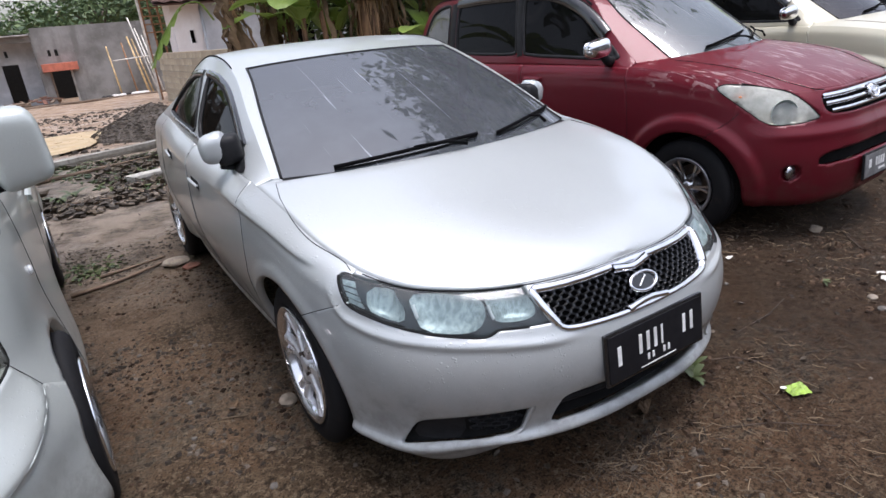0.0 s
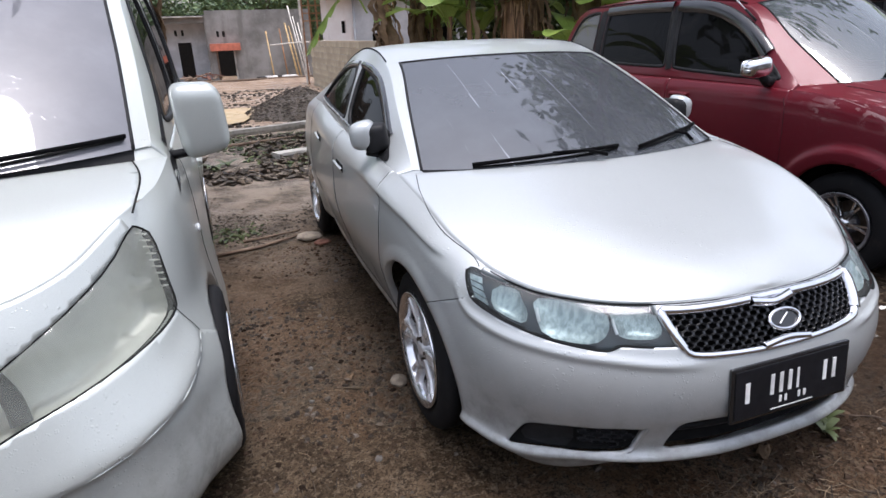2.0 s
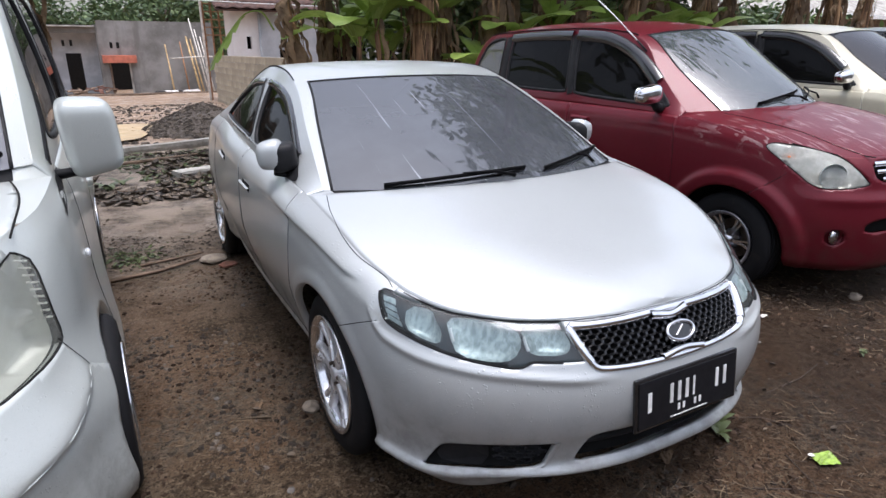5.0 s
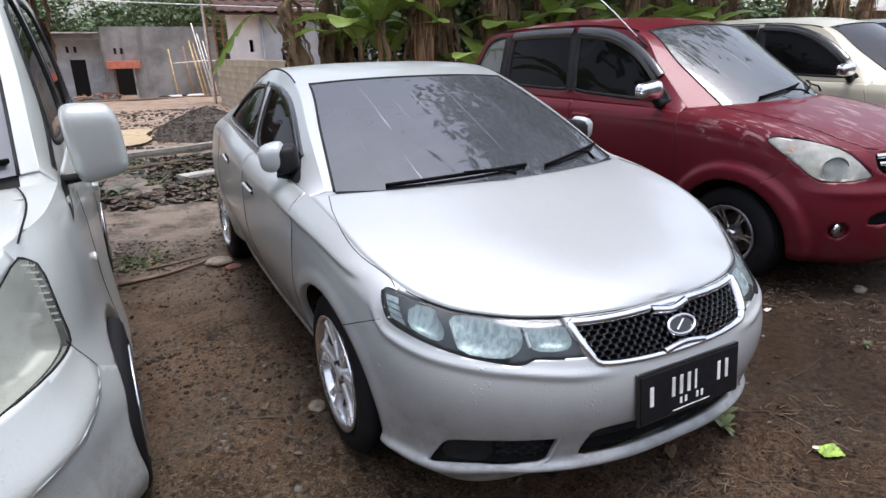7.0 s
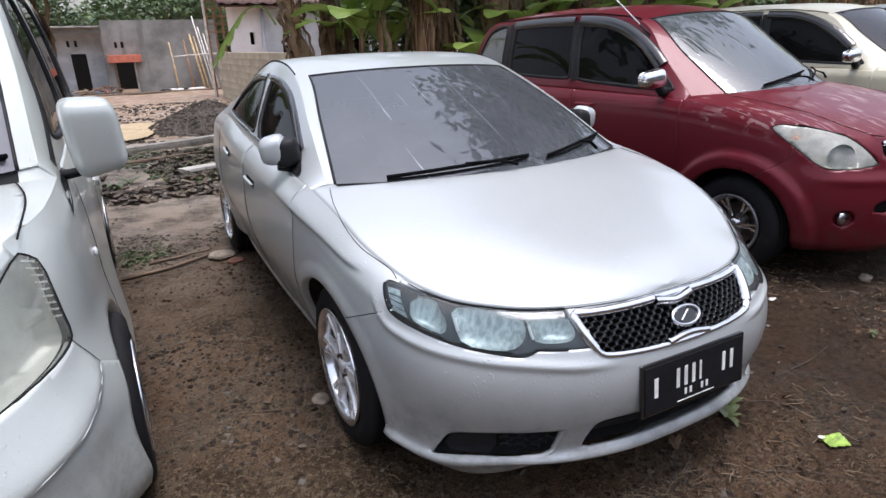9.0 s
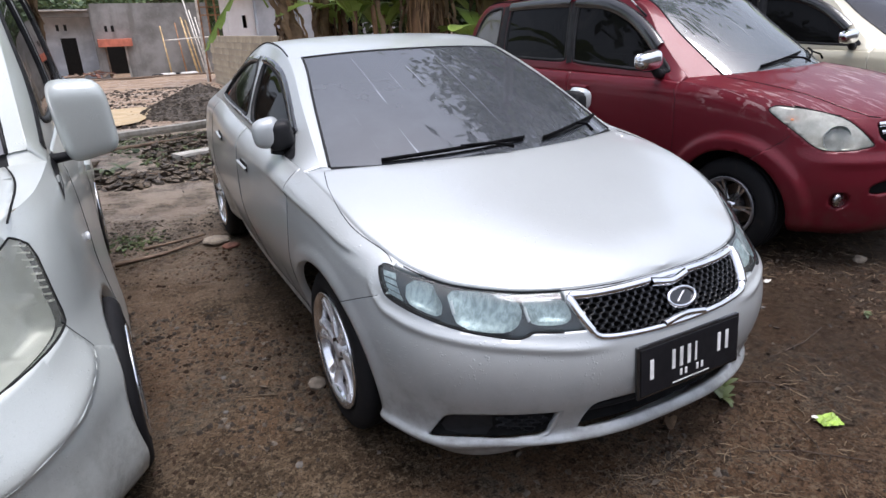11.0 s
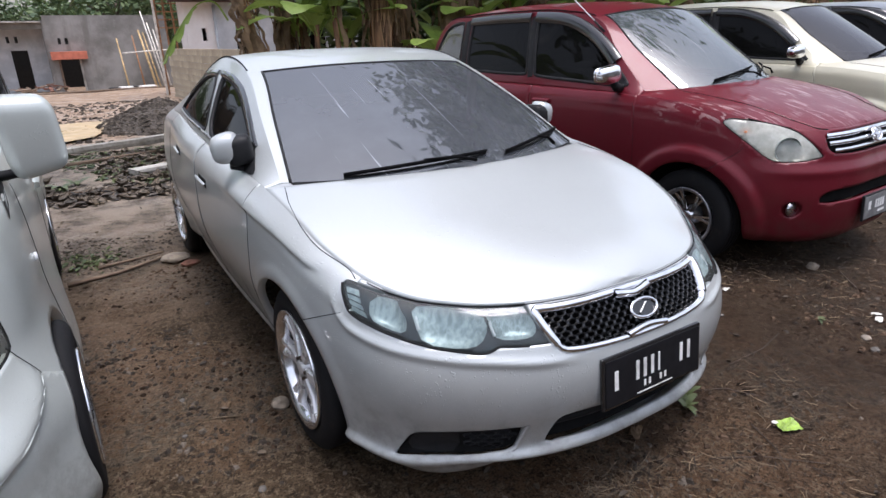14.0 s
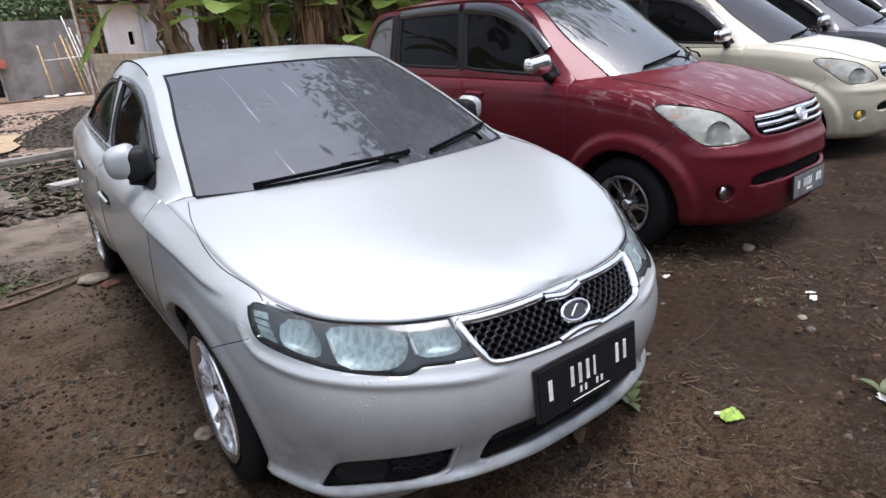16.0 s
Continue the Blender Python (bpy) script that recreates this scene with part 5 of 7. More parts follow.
    part("emblem_bar", tube([pl((.013 * math.cos(t), .818 + .030 * math.sin(t)), .016) for t in np.linspace(0, 2 * math.pi, 20)[:-1]], .005, 6, closed=True), M["chrome"], gr, smooth=True)
    bars = [(-.15, .01, .03, .05), (-.07, .01, .02, .05), (-.04, .01, .02, .05), (-.01, .01, .02, .05), (.02, .01, .02, .05), (.11, .01, .03, .05), (.15, .01, .03, .05), (0, -.04, .08, .014)]
    plate(car, "number_plate", pose(.02, -.725, .41, -4, 0, 0), (.42, .135), "plate_grey", "black", bars, "white_paint", "worn number plate with faded marks")
    for sg in (-1, 1):
        for y in (.05, 2.655):
            wheel(car, "wheel", (sg * .70, y, .305), sg, .305, .192, .19, 0, 6, True, "dark alloy wheel on a tall tyre", .05, "dark_alloy", "alloy")
        p = az(sh, sg)
        for y, z in ((1.42, .955), (2.2, .965)):
            h = part("door_handle", strip(p, bend([(a_of(y - .09), z), (a_of(y), z + .003), (a_of(y + .09), z)], 5), .03, .022, -.006), M[paint_name], car, smooth=True)
            part("handle_recess", strip(p, bend([(a_of(y - .1), z), (a_of(y + .1), z)], 4), .06, .002, .004), M[paint_name], h, smooth=True)
        mr = part("door_mirror", moved(superball((.098, .06, .062), .7, 26, 14, lambda q: Vector((q.x, q.y * (1 if q.y < 0 else .4), q.z * (1 - .15 * sg * q.x / .1)))), pose(sg * (.905 if sg < 0 else .80), .66 if sg < 0 else .84, 1.185, 0, sg * 6, sg * 8 if sg < 0 else 62)), M["chrome"], car, "chrome-capped door mirror", smooth=True)
        part("mirror_foot", tube([(sg * .75, .68, 1.085), (sg * .80, .67, 1.095), (sg * (.85 if sg < 0 else .81), .665 if sg < 0 else .72, 1.14)], .035, 10, r2=.028), M["black"], mr, smooth=True)
        part("mirror_glass", moved(superball((.088, .006, .052), .6), pose(sg * (.905 if sg < 0 else .775), .69 if sg < 0 else .85, 1.185, 0, sg * 6, sg * 8 if sg < 0 else 62)), M["mirror"], mr, smooth=True)
        pl2 = yz(sh, sg)
        part("mirror_sail", (lambda o: ([pl2(q, .004) for q in o], [tuple(range(len(o)))]))(outline([(.60, 1.095), (.76, 1.10), (.80, 1.25)], 1)), M["black"], mr)
        part("rain_visor", strip(pl2, bend([(.78, 1.25), (.88, 1.325), (1.03, 1.420), (1.2, 1.498), (1.36, 1.548), (1.50, 1.568), (1.70, 1.58)], 5), .085, .020, .0), M["visor"], car, "smoked plastic rain visor", smooth=True)
        part("rain_visor", strip(pl2, bend([(1.76, 1.580), (2.15, 1.585), (2.58, 1.572)], 5), .075, .022, .0), M["visor"], car, "smoked plastic rain visor", smooth=True)
        part("window_post", strip(pl2, bend([(1.62, 1.125), (1.67, 1.35), (1.727, 1.585)], 5), .075, .006, .004), M["black"], car, smooth=True)
        part("window_post", strip(pl2, bend([(2.583, 1.15), (2.61, 1.35), (2.64, 1.578)], 5), .11, .006, .004), M["black"], car, smooth=True)
        part("roof_gutter", tube([sh.rails(s) * np.array((sg, 1, 1)) + np.array((0, 0, .004)) for s in np.linspace(.27, .82, 40)], .004, 6), M["gap"], car, smooth=True)
    wiper(car, sh, (-.46, .03), (.18, .13), arm=(.1, .01))
    wiper(car, sh, (.2, .05), (.66, .15), arm=(.5, .01))
    if not light:
        an = part("aerial", tube([(-.60, .98, 1.455), (-.60, 1.08, 1.53)], .008, 8), M["black"], car, "telescopic aerial", smooth=True)
        part("mast", tube([(-.60, 1.08, 1.53), (-.62, 1.32, 1.72), (-.64, 1.62, 1.93)], .0045, 6), M["white_plastic"], an, smooth=True)
    return car


def van():
    """The tall silver van, of which the near front corner shows."""
    sh = van_shape()
    car = thing("van", "pale silver van with a large headlamp, parked on mud", "car", VAN_AT, group="parked cars")
    a_of = sh.arc_at
    lamp = outline([(.925, .995), (.945, .985), (.972, .955), (.962, .83), (.965, .742), (.94, .722), (.875, .706), (.76, .692), (.58, .672), (.44, .650), (.325, .612), (.15, .57), (.12, .62), (.24, .69), (.36, .752), (.48, .810), (.66, .870), (.80, .918)], 1)
    grille = outline([(-.2, .70), (0, .70), (.12, .69), (.15, .64), (.12, .585), (0, .575), (-.2, .575)], 1)
    slot = outline([(-.2, .38), (0, .38), (.3, .375), (.36, .35), (.3, .28), (0, .275), (-.2, .275)], 1)
    bumper = [(-.2, .1), (1.5, .1), (1.3, .45), (.998, .632), (.936, .747), (.9, 1.2), (-.2, 1.2)]
    door1 = [(a_of(.32), 1.3), (a_of(.30), .9), (a_of(.36), .62), (a_of(.46), .34), (a_of(1.25), .34), (a_of(1.3), .5), (a_of(1.3), 1.3)]
    door2 = [(a_of(1.3), .34), (a_of(2.1), .34), (a_of(2.25), .55), (a_of(2.3), 1.3), (a_of(1.3), 1.3)]
    hood_line = [(-.1, -1), (.2, -1), (.45, -.56), (.56, -.46), (.64, -.36), (.685, -.287), (.697, -.127), (.69, .0), (.66, .12), (.64, .4), (-.1, .4)]
    front = [(.40, 1.18), (.43, 1.24), (.62, 1.42), (.84, 1.62), (.94, 1.69), (1.08, 1.725), (1.24, 1.73), (1.27, 1.45), (1.27, 1.18), (.8, 1.17)]
    rear = [(1.37, 1.18), (1.37, 1.45), (1.39, 1.735), (1.8, 1.745), (2.25, 1.74), (2.27, 1.45), (2.25, 1.19), (1.8, 1.18)]
    back = [(2.38, 1.19), (2.38, 1.45), (2.40, 1.735), (2.9, 1.71), (3.08, 1.63), (3.18, 1.4), (3.24, 1.2), (2.8, 1.19)]
    pcs = body_work(car, sh, M["white_silver"], [(.08, .31, .350), (2.62, .31, .375)],
                    {"lamp": lamp, "grille": grille, "slot": slot, "front_bumper": bumper, "front_door": door1, "rear_door": door2}, ("front_door", "rear_door"),
                    [bend([(.998, .630), (.97, .687), (.938, .745)]),
                     bend([(a_of(.32), 1.1), (a_of(.30), .9), (a_of(.36), .62), (a_of(.44), .34)]), bend([(a_of(1.3), 1.1), (a_of(1.3), .5), (a_of(1.25), .34)])],
                    [front, rear, back], hood_line, "van_glass", screen_edge=(.93, .93), glass_label="dusty windscreen that mirrors trees and sky")
    ac = a_of(sh.cap[0])
    A, W = np.meshgrid(np.linspace(.1, ac, 140), np.linspace(0, .8, 80), indexing="ij")
    P = sh.hood(A, W)
    for sg in (-1, 1):
        pts = []
        for x, y in bend([(.685, -.287), (.697, -.127), (.69, .0), (.66, .12)], 6):
            i = np.unravel_index(np.argmin((P[..., 0] - x)**2 + (P[..., 1] - y)**2), P.shape[:2])
            pts.append((sg * x, y, P[i][2]))
        seam(car, pts, .003)
    for m2, sg in zip(split_lr(pcs["lamp"]), (-1, 1)):
        pl = az(sh, sg)
        lp = part("headlamp", inset(m2, .03, .10), M["bowl"], car, "tall clear headlamp, hazy with age", smooth=True)
        part("lens", rim_in(inset_mesh(inset(m2, .001)), .004), M["hazy_lens"], lp, "hazy clear lens", smooth=True).visible_shadow = False
        part("lamp_wall", strip(pl, bend([(.40, .765), (.425, .71), (.43, .655)], 5), .05, -.006, .03), M["lamp_black"], lp, smooth=True)
        part("indicator", moved(superball((.045, .03, .03), .8), Matrix.Translation(pl((.33, .67), -.03))), M["amber"], lp, "amber indicator bulb", smooth=True)
        for k in range(9):
            z = .80 + .02 * k
            part("lens_rib", strip(pl, bend([(.958, z), (.925, z + .012)], 3), .006, -.004, .008), M["clear_reflector"], lp)
        part("lamp_gasket", ribbon(pl, lamp, .003, .001, .006, .001), M["gap"], lp, smooth=True)
        part("bumper_crease", strip(pl, bend([(.99, .622), (.92, .583), (.84, .547), (.755, .525), (.68, .512), (.6, .497), (.4, .472), (.2, .457)], 5), .006, .0015, .002), M["white_silver"], car, smooth=True)
        part("side_marker", moved(superball((.008, .02, .014), .8), Matrix.Translation(pl((a_of(.19), .829), .004))), M["white_plastic"], car, "small clear side marker", smooth=True)
        for y in (.08, 2.62):
            wheel(car, "wheel", (sg * (.775 if y < 1 else .72), y, .31), sg, .31, .2, .19, 0, 6, True, "alloy wheel on a muddy tyre", .04, "alloy", "alloy")
        for y in (1.15, 2.15):
            part("door_handle", strip(pl, bend([(a_of(y - .09), .90), (a_of(y + .09), .90)], 5), .03, .03, -.006), M["white_silver"], car, smooth=True)
        mr = part("door_mirror", moved(superball((.082, .085, .122), .42, 32, 18, lambda q: Vector((q.x, q.y * (1 if q.y < 0 else .5), q.z * (1 - .08 * sg * q.x / .08)))), pose(sg * .89, .22, 1.212, 4, sg * -5, sg * 6)), M["white_silver"], car, "large pale box-shaped door mirror", smooth=True)
        part("mirror_glass", moved(superball((.07, .006, .105), .4), pose(sg * .89, .268, 1.212, 4, sg * -5, sg * 6)), M["mirror"], mr, smooth=True)
        part("mirror_foot", tube([(sg * .76, .26, 1.085), (sg * .80, .24, 1.09), (sg * .89, .22, 1.105)], .026, 10, r2=.02, flat=.7), M["black"], mr, smooth=True)
        pl2 = yz(sh, sg)
        part("window_sail", (lambda o: ([pl(q, .003) for q in o], [tuple(range(len(o)))]))(outline([(a_of(.02), .99), (a_of(.05), 1.0), (a_of(.30), 1.10), (a_of(.28), 1.108), (a_of(.12), 1.08)], 1)), M["black"], car)
        part("window_sail", strip(pl2, bend([(.24, 1.13), (.33, 1.185), (.45, 1.275), (.66, 1.475), (.86, 1.655)], 5), .03, .004, .004), M["black"], car, smooth=True)
    part("grille", inset(pcs["grille"], .03), M["underside"], car, smooth=True)
    part("bumper_slot", inset(pcs["slot"], .03), M["underside"], car, smooth=True)
    wiper(car, sh, (-.1, -.0), (.90, .055), arm=(.35, .0))
    wiper(car, sh, (-.85, .03), (-.1, .09), arm=(-.6, .0))
    return car


minivan("red", "red_glass", RED_AT, "red minivan with pale drying water marks, parked on mud", "dull_chrome")
cream = minivan("cream", "cream_glass", CREAM_AT, "cream minivan with yellow fog lamps, parked on mud", "fog_yellow", True)
van()

dark = copy_thing(cream, pose(8.75, 1.0, .10, 0, -1.2, 3))
tagged(dark, "dark blue minivan at the end of the row, parked on mud")
for ob in dark.children_recursive:
    for slot in ob.material_slots:
        if slot.material == M["cream"]:
            slot.link = "OBJECT"
            slot.material = M["dark_paint"]

last = copy_thing(dark, pose(11.8, 1.3, .12, 0, -1.2, 3))
tagged(last, "black minivan beyond the dark blue one, parked on mud")


# ---- the yard ----
def smooth(x, a, b):
    t = min(max((x - a) / (b - a), 0), 1)
    return t * t * (3 - 2 * t)


def gz(x, y):
    """Height of the ground."""
    h = .021 * max(0, x - .6) * (1 - smooth(y, 6, 9)) if x < 8 else .155 * (1 - smooth(y, 6, 9))
    if y > 8.6:
        h -= .030 * min(y - 8.6, 32)
    near = 1 - smooth(abs(y - 1), 6, 14)
    h += near * (.020 * noise.noise(Vector((x * .8, y * .8, 0))) + .009 * noise.noise(Vector((x * 3.1, y * 3.1, 4))) + .004 * noise.noise(Vector((x * 9, y * 9, 7))))
    if y > 12:
        h += .10 * noise.noise(Vector((x * .5, y * .35, 2))) * smooth(y, 12, 16) * (1 - smooth(y, 34, 38))
    return h - .004


def spread(parts):
    r = []
    for a, b, n in parts:
        r += list(np.linspace(a, b, n, endpoint=False))
    return r + [parts[-1][1]]


def ground():
    xs = spread([(-320, -40, 8), (-40, -8, 12), (-8, -2.2, 30), (-2.2, -1.7, 12), (-1.7, 2.6, 250), (2.6, 2.7, 2), (2.7, 9, 66), (9, 40, 12), (40, 320, 8)])
    ys = spread([(-120, -12, 8), (-12, -2.2, 20), (-2.2, -1.6, 14), (-1.6, 3.2, 280), (3.2, 4, 16), (4, 9, 60), (9, 16, 40), (16, 45, 40), (45, 340, 10)])
    def clods(x, y):
        if not (-1.8 < x < 3.2 and -1.9 < y < 4):
            return 0
        k = smooth(noise.noise(Vector((x * 1.6, y * 1.6, 21))), -.25, .3)
        return .013 * k * noise.noise(Vector((x * 17, y * 17, 31))) + .010 * k * abs(noise.noise(Vector((x * 31, y * 31, 37)))) - .002

    v = [(x, y, gz(x, y) + clods(x, y) if -12 < y < 60 else gz(x, 60) if y >= 60 else 0) for x in xs for y in ys]
    m = len(ys)
    f = [(i * m + j, i * m + m + j, i * m + m + j + 1, i * m + j + 1) for i in range(len(xs) - 1) for j in range(m - 1)]
    tagged(new("ground", mesh_of("ground", v, f, M["mud"])), "wet brown mud with grit, tyre-worn and straw-strewn", "ground", kind="structure")


ground()


def rock(r, seed, flat=.6, rough=.28):
    bm = bmesh.new()
    bmesh.ops.create_icosphere(bm, subdivisions=2, radius=1)
    rnd = random.Random(seed)
    off = Vector((rnd.random() * 50, rnd.random() * 50, 0))
    for v in bm.verts:
        k = 1 + rough * noise.noise(v.co * 1.4 + off) + rough * .5 * noise.noise(v.co * 3 + off)
        v.co = Vector((v.co.x * k * r * 1.15, v.co.y * k * r, v.co.z * k * r * flat))
    return bm


def stone(name, x, y, r, mat, label, seed, flat=.6, group=""):
    t = thing(name, label, "stone", pose(x, y, gz(x, y) + r * flat * .45, 0, 0, seed * 37 % 360), group=group)
    part("stone_body", rock(r, seed, flat), M[mat], t)
    return t


def scatter(name, label, category, count, mat, where, shape, seed):
    """Uncountable small things as one mesh. shape(rnd) gives (verts, faces) about the origin."""
    rnd = random.Random(seed)
    V, F = [], []
    for _ in range(count):
        x, y = where(rnd)
        v, f = shape(rnd)
        a = rnd.random() * 6.283
        c, s, n, z = math.cos(a), math.sin(a), len(V), gz(x, y)
        V += [(x + p[0] * c - p[1] * s, y + p[0] * s + p[1] * c, z + p[2]) for p in v]
        F += [tuple(i + n for i in q) for q in f]
    return tagged(new(name, mesh_of(name, V, F, M[mat], False)), label, category, kind="stuff")


def chip(lo, hi):
    def run(rnd):
        r = lo + (hi - lo) * rnd.random()**3
        p = [(-r, -r * .7, -r * .3), (r, -r * .8, -r * .3), (r * .8, r * .7, -r * .3), (-r * .8, r, -r * .3), (-r * .5, -r * .4, r * .5), (r * .6, -r * .3, r * .42), (r * .3, r * .5, r * .55), (-r * .5, r * .4, r * .4)]
        p = [(a * (.7 + .6 * rnd.random()), b * (.7 + .6 * rnd.random()), c) for a, b, c in p]
        return p, [(4, 5, 6, 7), (0, 1, 5, 4), (1, 2, 6, 5), (2, 3, 7, 6), (3, 0, 4, 7)]
    return run


def stalk(lo, hi, w):
    def run(rnd):
        l, k = lo + (hi - lo) * rnd.random()**2, (rnd.random() - .5) * .6
        v, n = [], 4
        for i in range(n + 1):
            t = i / n - .5
            x, y, z = t * l, k * l * (t * t - .1), .004 + .006 * rnd.random()
            v += [(x, y - w, z), (x, y + w, z), (x, y, z + w * 1.2)]
        f = []
        for i in range(n):
            a, b = i * 3, i * 3 + 3
            f += [(a, b, b + 2, a + 2), (a + 2, b + 2, b + 1, a + 1), (a + 1, b + 1, b, a)]
        return v, f
    return run


def dry_leaf(lo, hi):
    def run(rnd):
        l = lo + (hi - lo) * rnd.random()
        w, c, t = l * (.3 + .2 * rnd.random()), l * (.1 + .3 * rnd.random()), (rnd.random() - .5) * l * .5
        v = [(-l / 2, 0, .006), (-l * .2, -w / 2, .006 + c * .6), (-l * .2, w / 2, .01 + c * .3 + abs(t) * .3), (l * .2, -w * .45, .008 + c * .4), (l * .2, w * .45, .012 + c * .5), (l / 2, t * .3, .006 + c), (-l * .2, 0, .004), (l * .2, 0, .006)]
        return v, [(0, 1, 6), (0, 6, 2), (1, 3, 7, 6), (6, 7, 4, 2), (3, 5, 7), (7, 5, 4)]
    return run


box = lambda x0, x1, y0, y1: (lambda r: (x0 + (x1 - x0) * r.random(), y0 + (y1 - y0) * r.random()))


def lumps(x0, x1, y0, y1, k, cut):
    def run(r):
        for _ in range(60):
            x, y = x0 + (x1 - x0) * r.random(), y0 + (y1 - y0) * r.random()
            if noise.noise(Vector((x * k, y * k, 11))) > cut:
                break
        return x, y
    return run


scatter("gravel", "grey grit and pebbles trodden into the mud", "gravel", 5200, "gravel", lumps(-1.7, .2, -1.6, 3.6, 1.1, .02), chip(.003, .016), 1)
scatter("gravel", "scattered grit and clods over the mud", "gravel", 2600, "gravel", box(-1.7, 3.6, -2.4, 3.0), chip(.003, .015), 2)
scatter("straw", "dark rotting straw and stalks on the mud", "straw", 5200, "straw", lumps(-.6, 4.6, -2.3, .9, 1.1, -.12), stalk(.012, .085, .0016), 3)
scatter("straw", "few stalks between the cars", "straw", 420, "straw", box(-1.6, -.7, -1.4, 4.0), stalk(.03, .12, .0013), 4)
scatter("leaf_litter", "brown and grey fallen leaves on wet mud", "leaves", 1100, "litter", lumps(-2.6, .6, 4.6, 8.0, .9, .0), dry_leaf(.05, .20), 5)
scatter("leaf_litter", "few torn leaves trodden into the mud", "leaves", 420, "litter", box(-1.7, 4.2, -2.2, 4.6), dry_leaf(.012, .045), 6)
scatter("grass_tuft", "sparse low weeds at the foot of the kerb", "weeds", 350, "weed", lumps(-1.9, .6, 5.2, 8.1, .6, .12), dry_leaf(.05, .14), 7)
scatter("grass_tuft", "low weeds in the mud", "weeds", 130, "weed", (lambda r: (-1.42 + r.gauss(0, .10), 2.85 + r.gauss(0, .12))), dry_leaf(.02, .06), 8)
scatter("grass_tuft", "dry tufts of grass in front of the cars", "weeds", 300, "straw", (lambda r: (-.04 + r.gauss(0, .12), -.86 + r.gauss(0, .06))), stalk(.03, .09, .001), 9)
scatter("gravel", "coarse lumps of spoil under the trees", "gravel", 1500, "gravel", box(-3, 2.4, 9.2, 24), chip(.02, .09), 10)

scatter("clods", "dark crumbs of earth kicked up over the mud", "earth", 3200, "clod", lumps(.1, 4.6, -2.2, .9, 1.3, -.05), chip(.005, .024), 12)
scatter("clods", "crumbs of brown earth between the cars", "earth", 2600, "clod", lumps(-1.7, .4, -1.6, 2.4, 1.6, -.05), chip(.004, .016), 13)

stone("stone", -.83, .285, .036, "pale_stone", "pale angular stone beside the front wheel", 3, .75)
stone("stone", -.87, 2.50, .085, "pale_stone", "flat broken brick by the rear wheel", 5, .35)
stone("stone", -.80, 2.36, .06, "brick_red", "flat piece of red brick in the mud", 6, .3)
stone("stone", 2.42, -.24, .032, "pale_stone", "pale stone in front of the red car", 8, .8)
stone("stone", 1.74, -.85, .022, "pale_stone", "small pale pebble on the mud", 9)
stone("stone", 1.65, -.93, .02, "stone", "small brown pebble on the mud", 10)
for k, (x, y, r) in enumerate(((-.86, 1.55, .016), (-.98, 1.05, .012), (-1.18, .55, .016), (-1.22, .28, .014), (-.98, .62, .013), (-1.3, 1.2, .015), (-1.05, -.18, .018), (-1.2, -.5, .02), (-.95, -.6, .015), (1.4, -.3, .014), (2.9, -.8, .018), (.95, -1.5, .014), (1.9, -1.3, .015))):
    stone("pebble", x, y, r * .8, "stone", "small grey pebble pressed into the mud", 20 + k, .6, "pebbles")


def packet(x, y, turn):
    t = thing("packet", "crumpled lime-green plastic packet on the mud", "litter", pose(x, y, gz(x, y) + .006, 0, 0, turn))
    n = 9
    v = [((i / n - .5) * .082, (j / n - .5) * .062, .007 * noise.noise(Vector((i * .8, j * .8, 3))) + .006 + .012 * (i / n) * (j / n)) for i in range(n + 1) for j in range(n + 1)]
    f = [(i * (n + 1) + j, (i + 1) * (n + 1) + j, (i + 1) * (n + 1) + j + 1, i * (n + 1) + j + 1) for i in range(n) for j in range(n)]
    ob = part("wrapper", (v, f), M["lime_packet"], t)
    ob.modifiers.new("thick", "SOLIDIFY").thickness = .0015
    p = part("torn_corner", moved(superball((.013, .010, .003), 1, 12, 6), Matrix.Translation((-.040, .022, .010))), M["paper"], t, "white torn corner", smooth=True)
    return t


packet(.755, -1.01, -25)


def scrap(x, y, s, turn, mat="paper", label="scrap of pale paper on the mud"):
    t = thing("paper_scrap", label, "litter", pose(x, y, gz(x, y) + .004, 0, 0, turn), group="scraps of paper")
    n = 6
    v = [((i / n - .5) * s * (1 + .3 * math.sin(j)), (j / n - .5) * s * .55, .10 * s * noise.noise(Vector((i, j, s * 90))) + .1 * s) for i in range(n + 1) for j in range(n + 1)]
    f = [(i * (n + 1) + j, (i + 1) * (n + 1) + j, (i + 1) * (n + 1) + j + 1, i * (n + 1) + j + 1) for i in range(n) for j in range(n)]
    ob = part("sheet", (v, f), M[mat], t)
    ob.modifiers.new("thick", "SOLIDIFY").thickness = .001
    return t


scrap(1.99, -.80, .06, 20)
scrap(2.05, -.76, .045, -40)
scrap(1.26, -1.36, .07, 70)
scrap(1.74, -.10, .05, 10)
scrap(.25, -.70, .075, 30, "dead_leaf", "brown crumpled leaf under the bumper")
scrap(-1.03, .40, .05, 60, "dead_leaf", "dry curled leaf between the cars")


def stick(points, r, mat="twig", label="thin dark twig lying on the mud", name="twig"):
    t = thing(name, label, "twig", pose(0, 0, 0), group="twigs")
    t.location = (points[0][0], points[0][1], 0)
    p = [(x - points[0][0], y - points[0][1], gz(x, y) + r) for x, y in points]
    part("stem", tube(p, r, 6, r2=r * .5), M[mat], t, smooth=True)
    return t


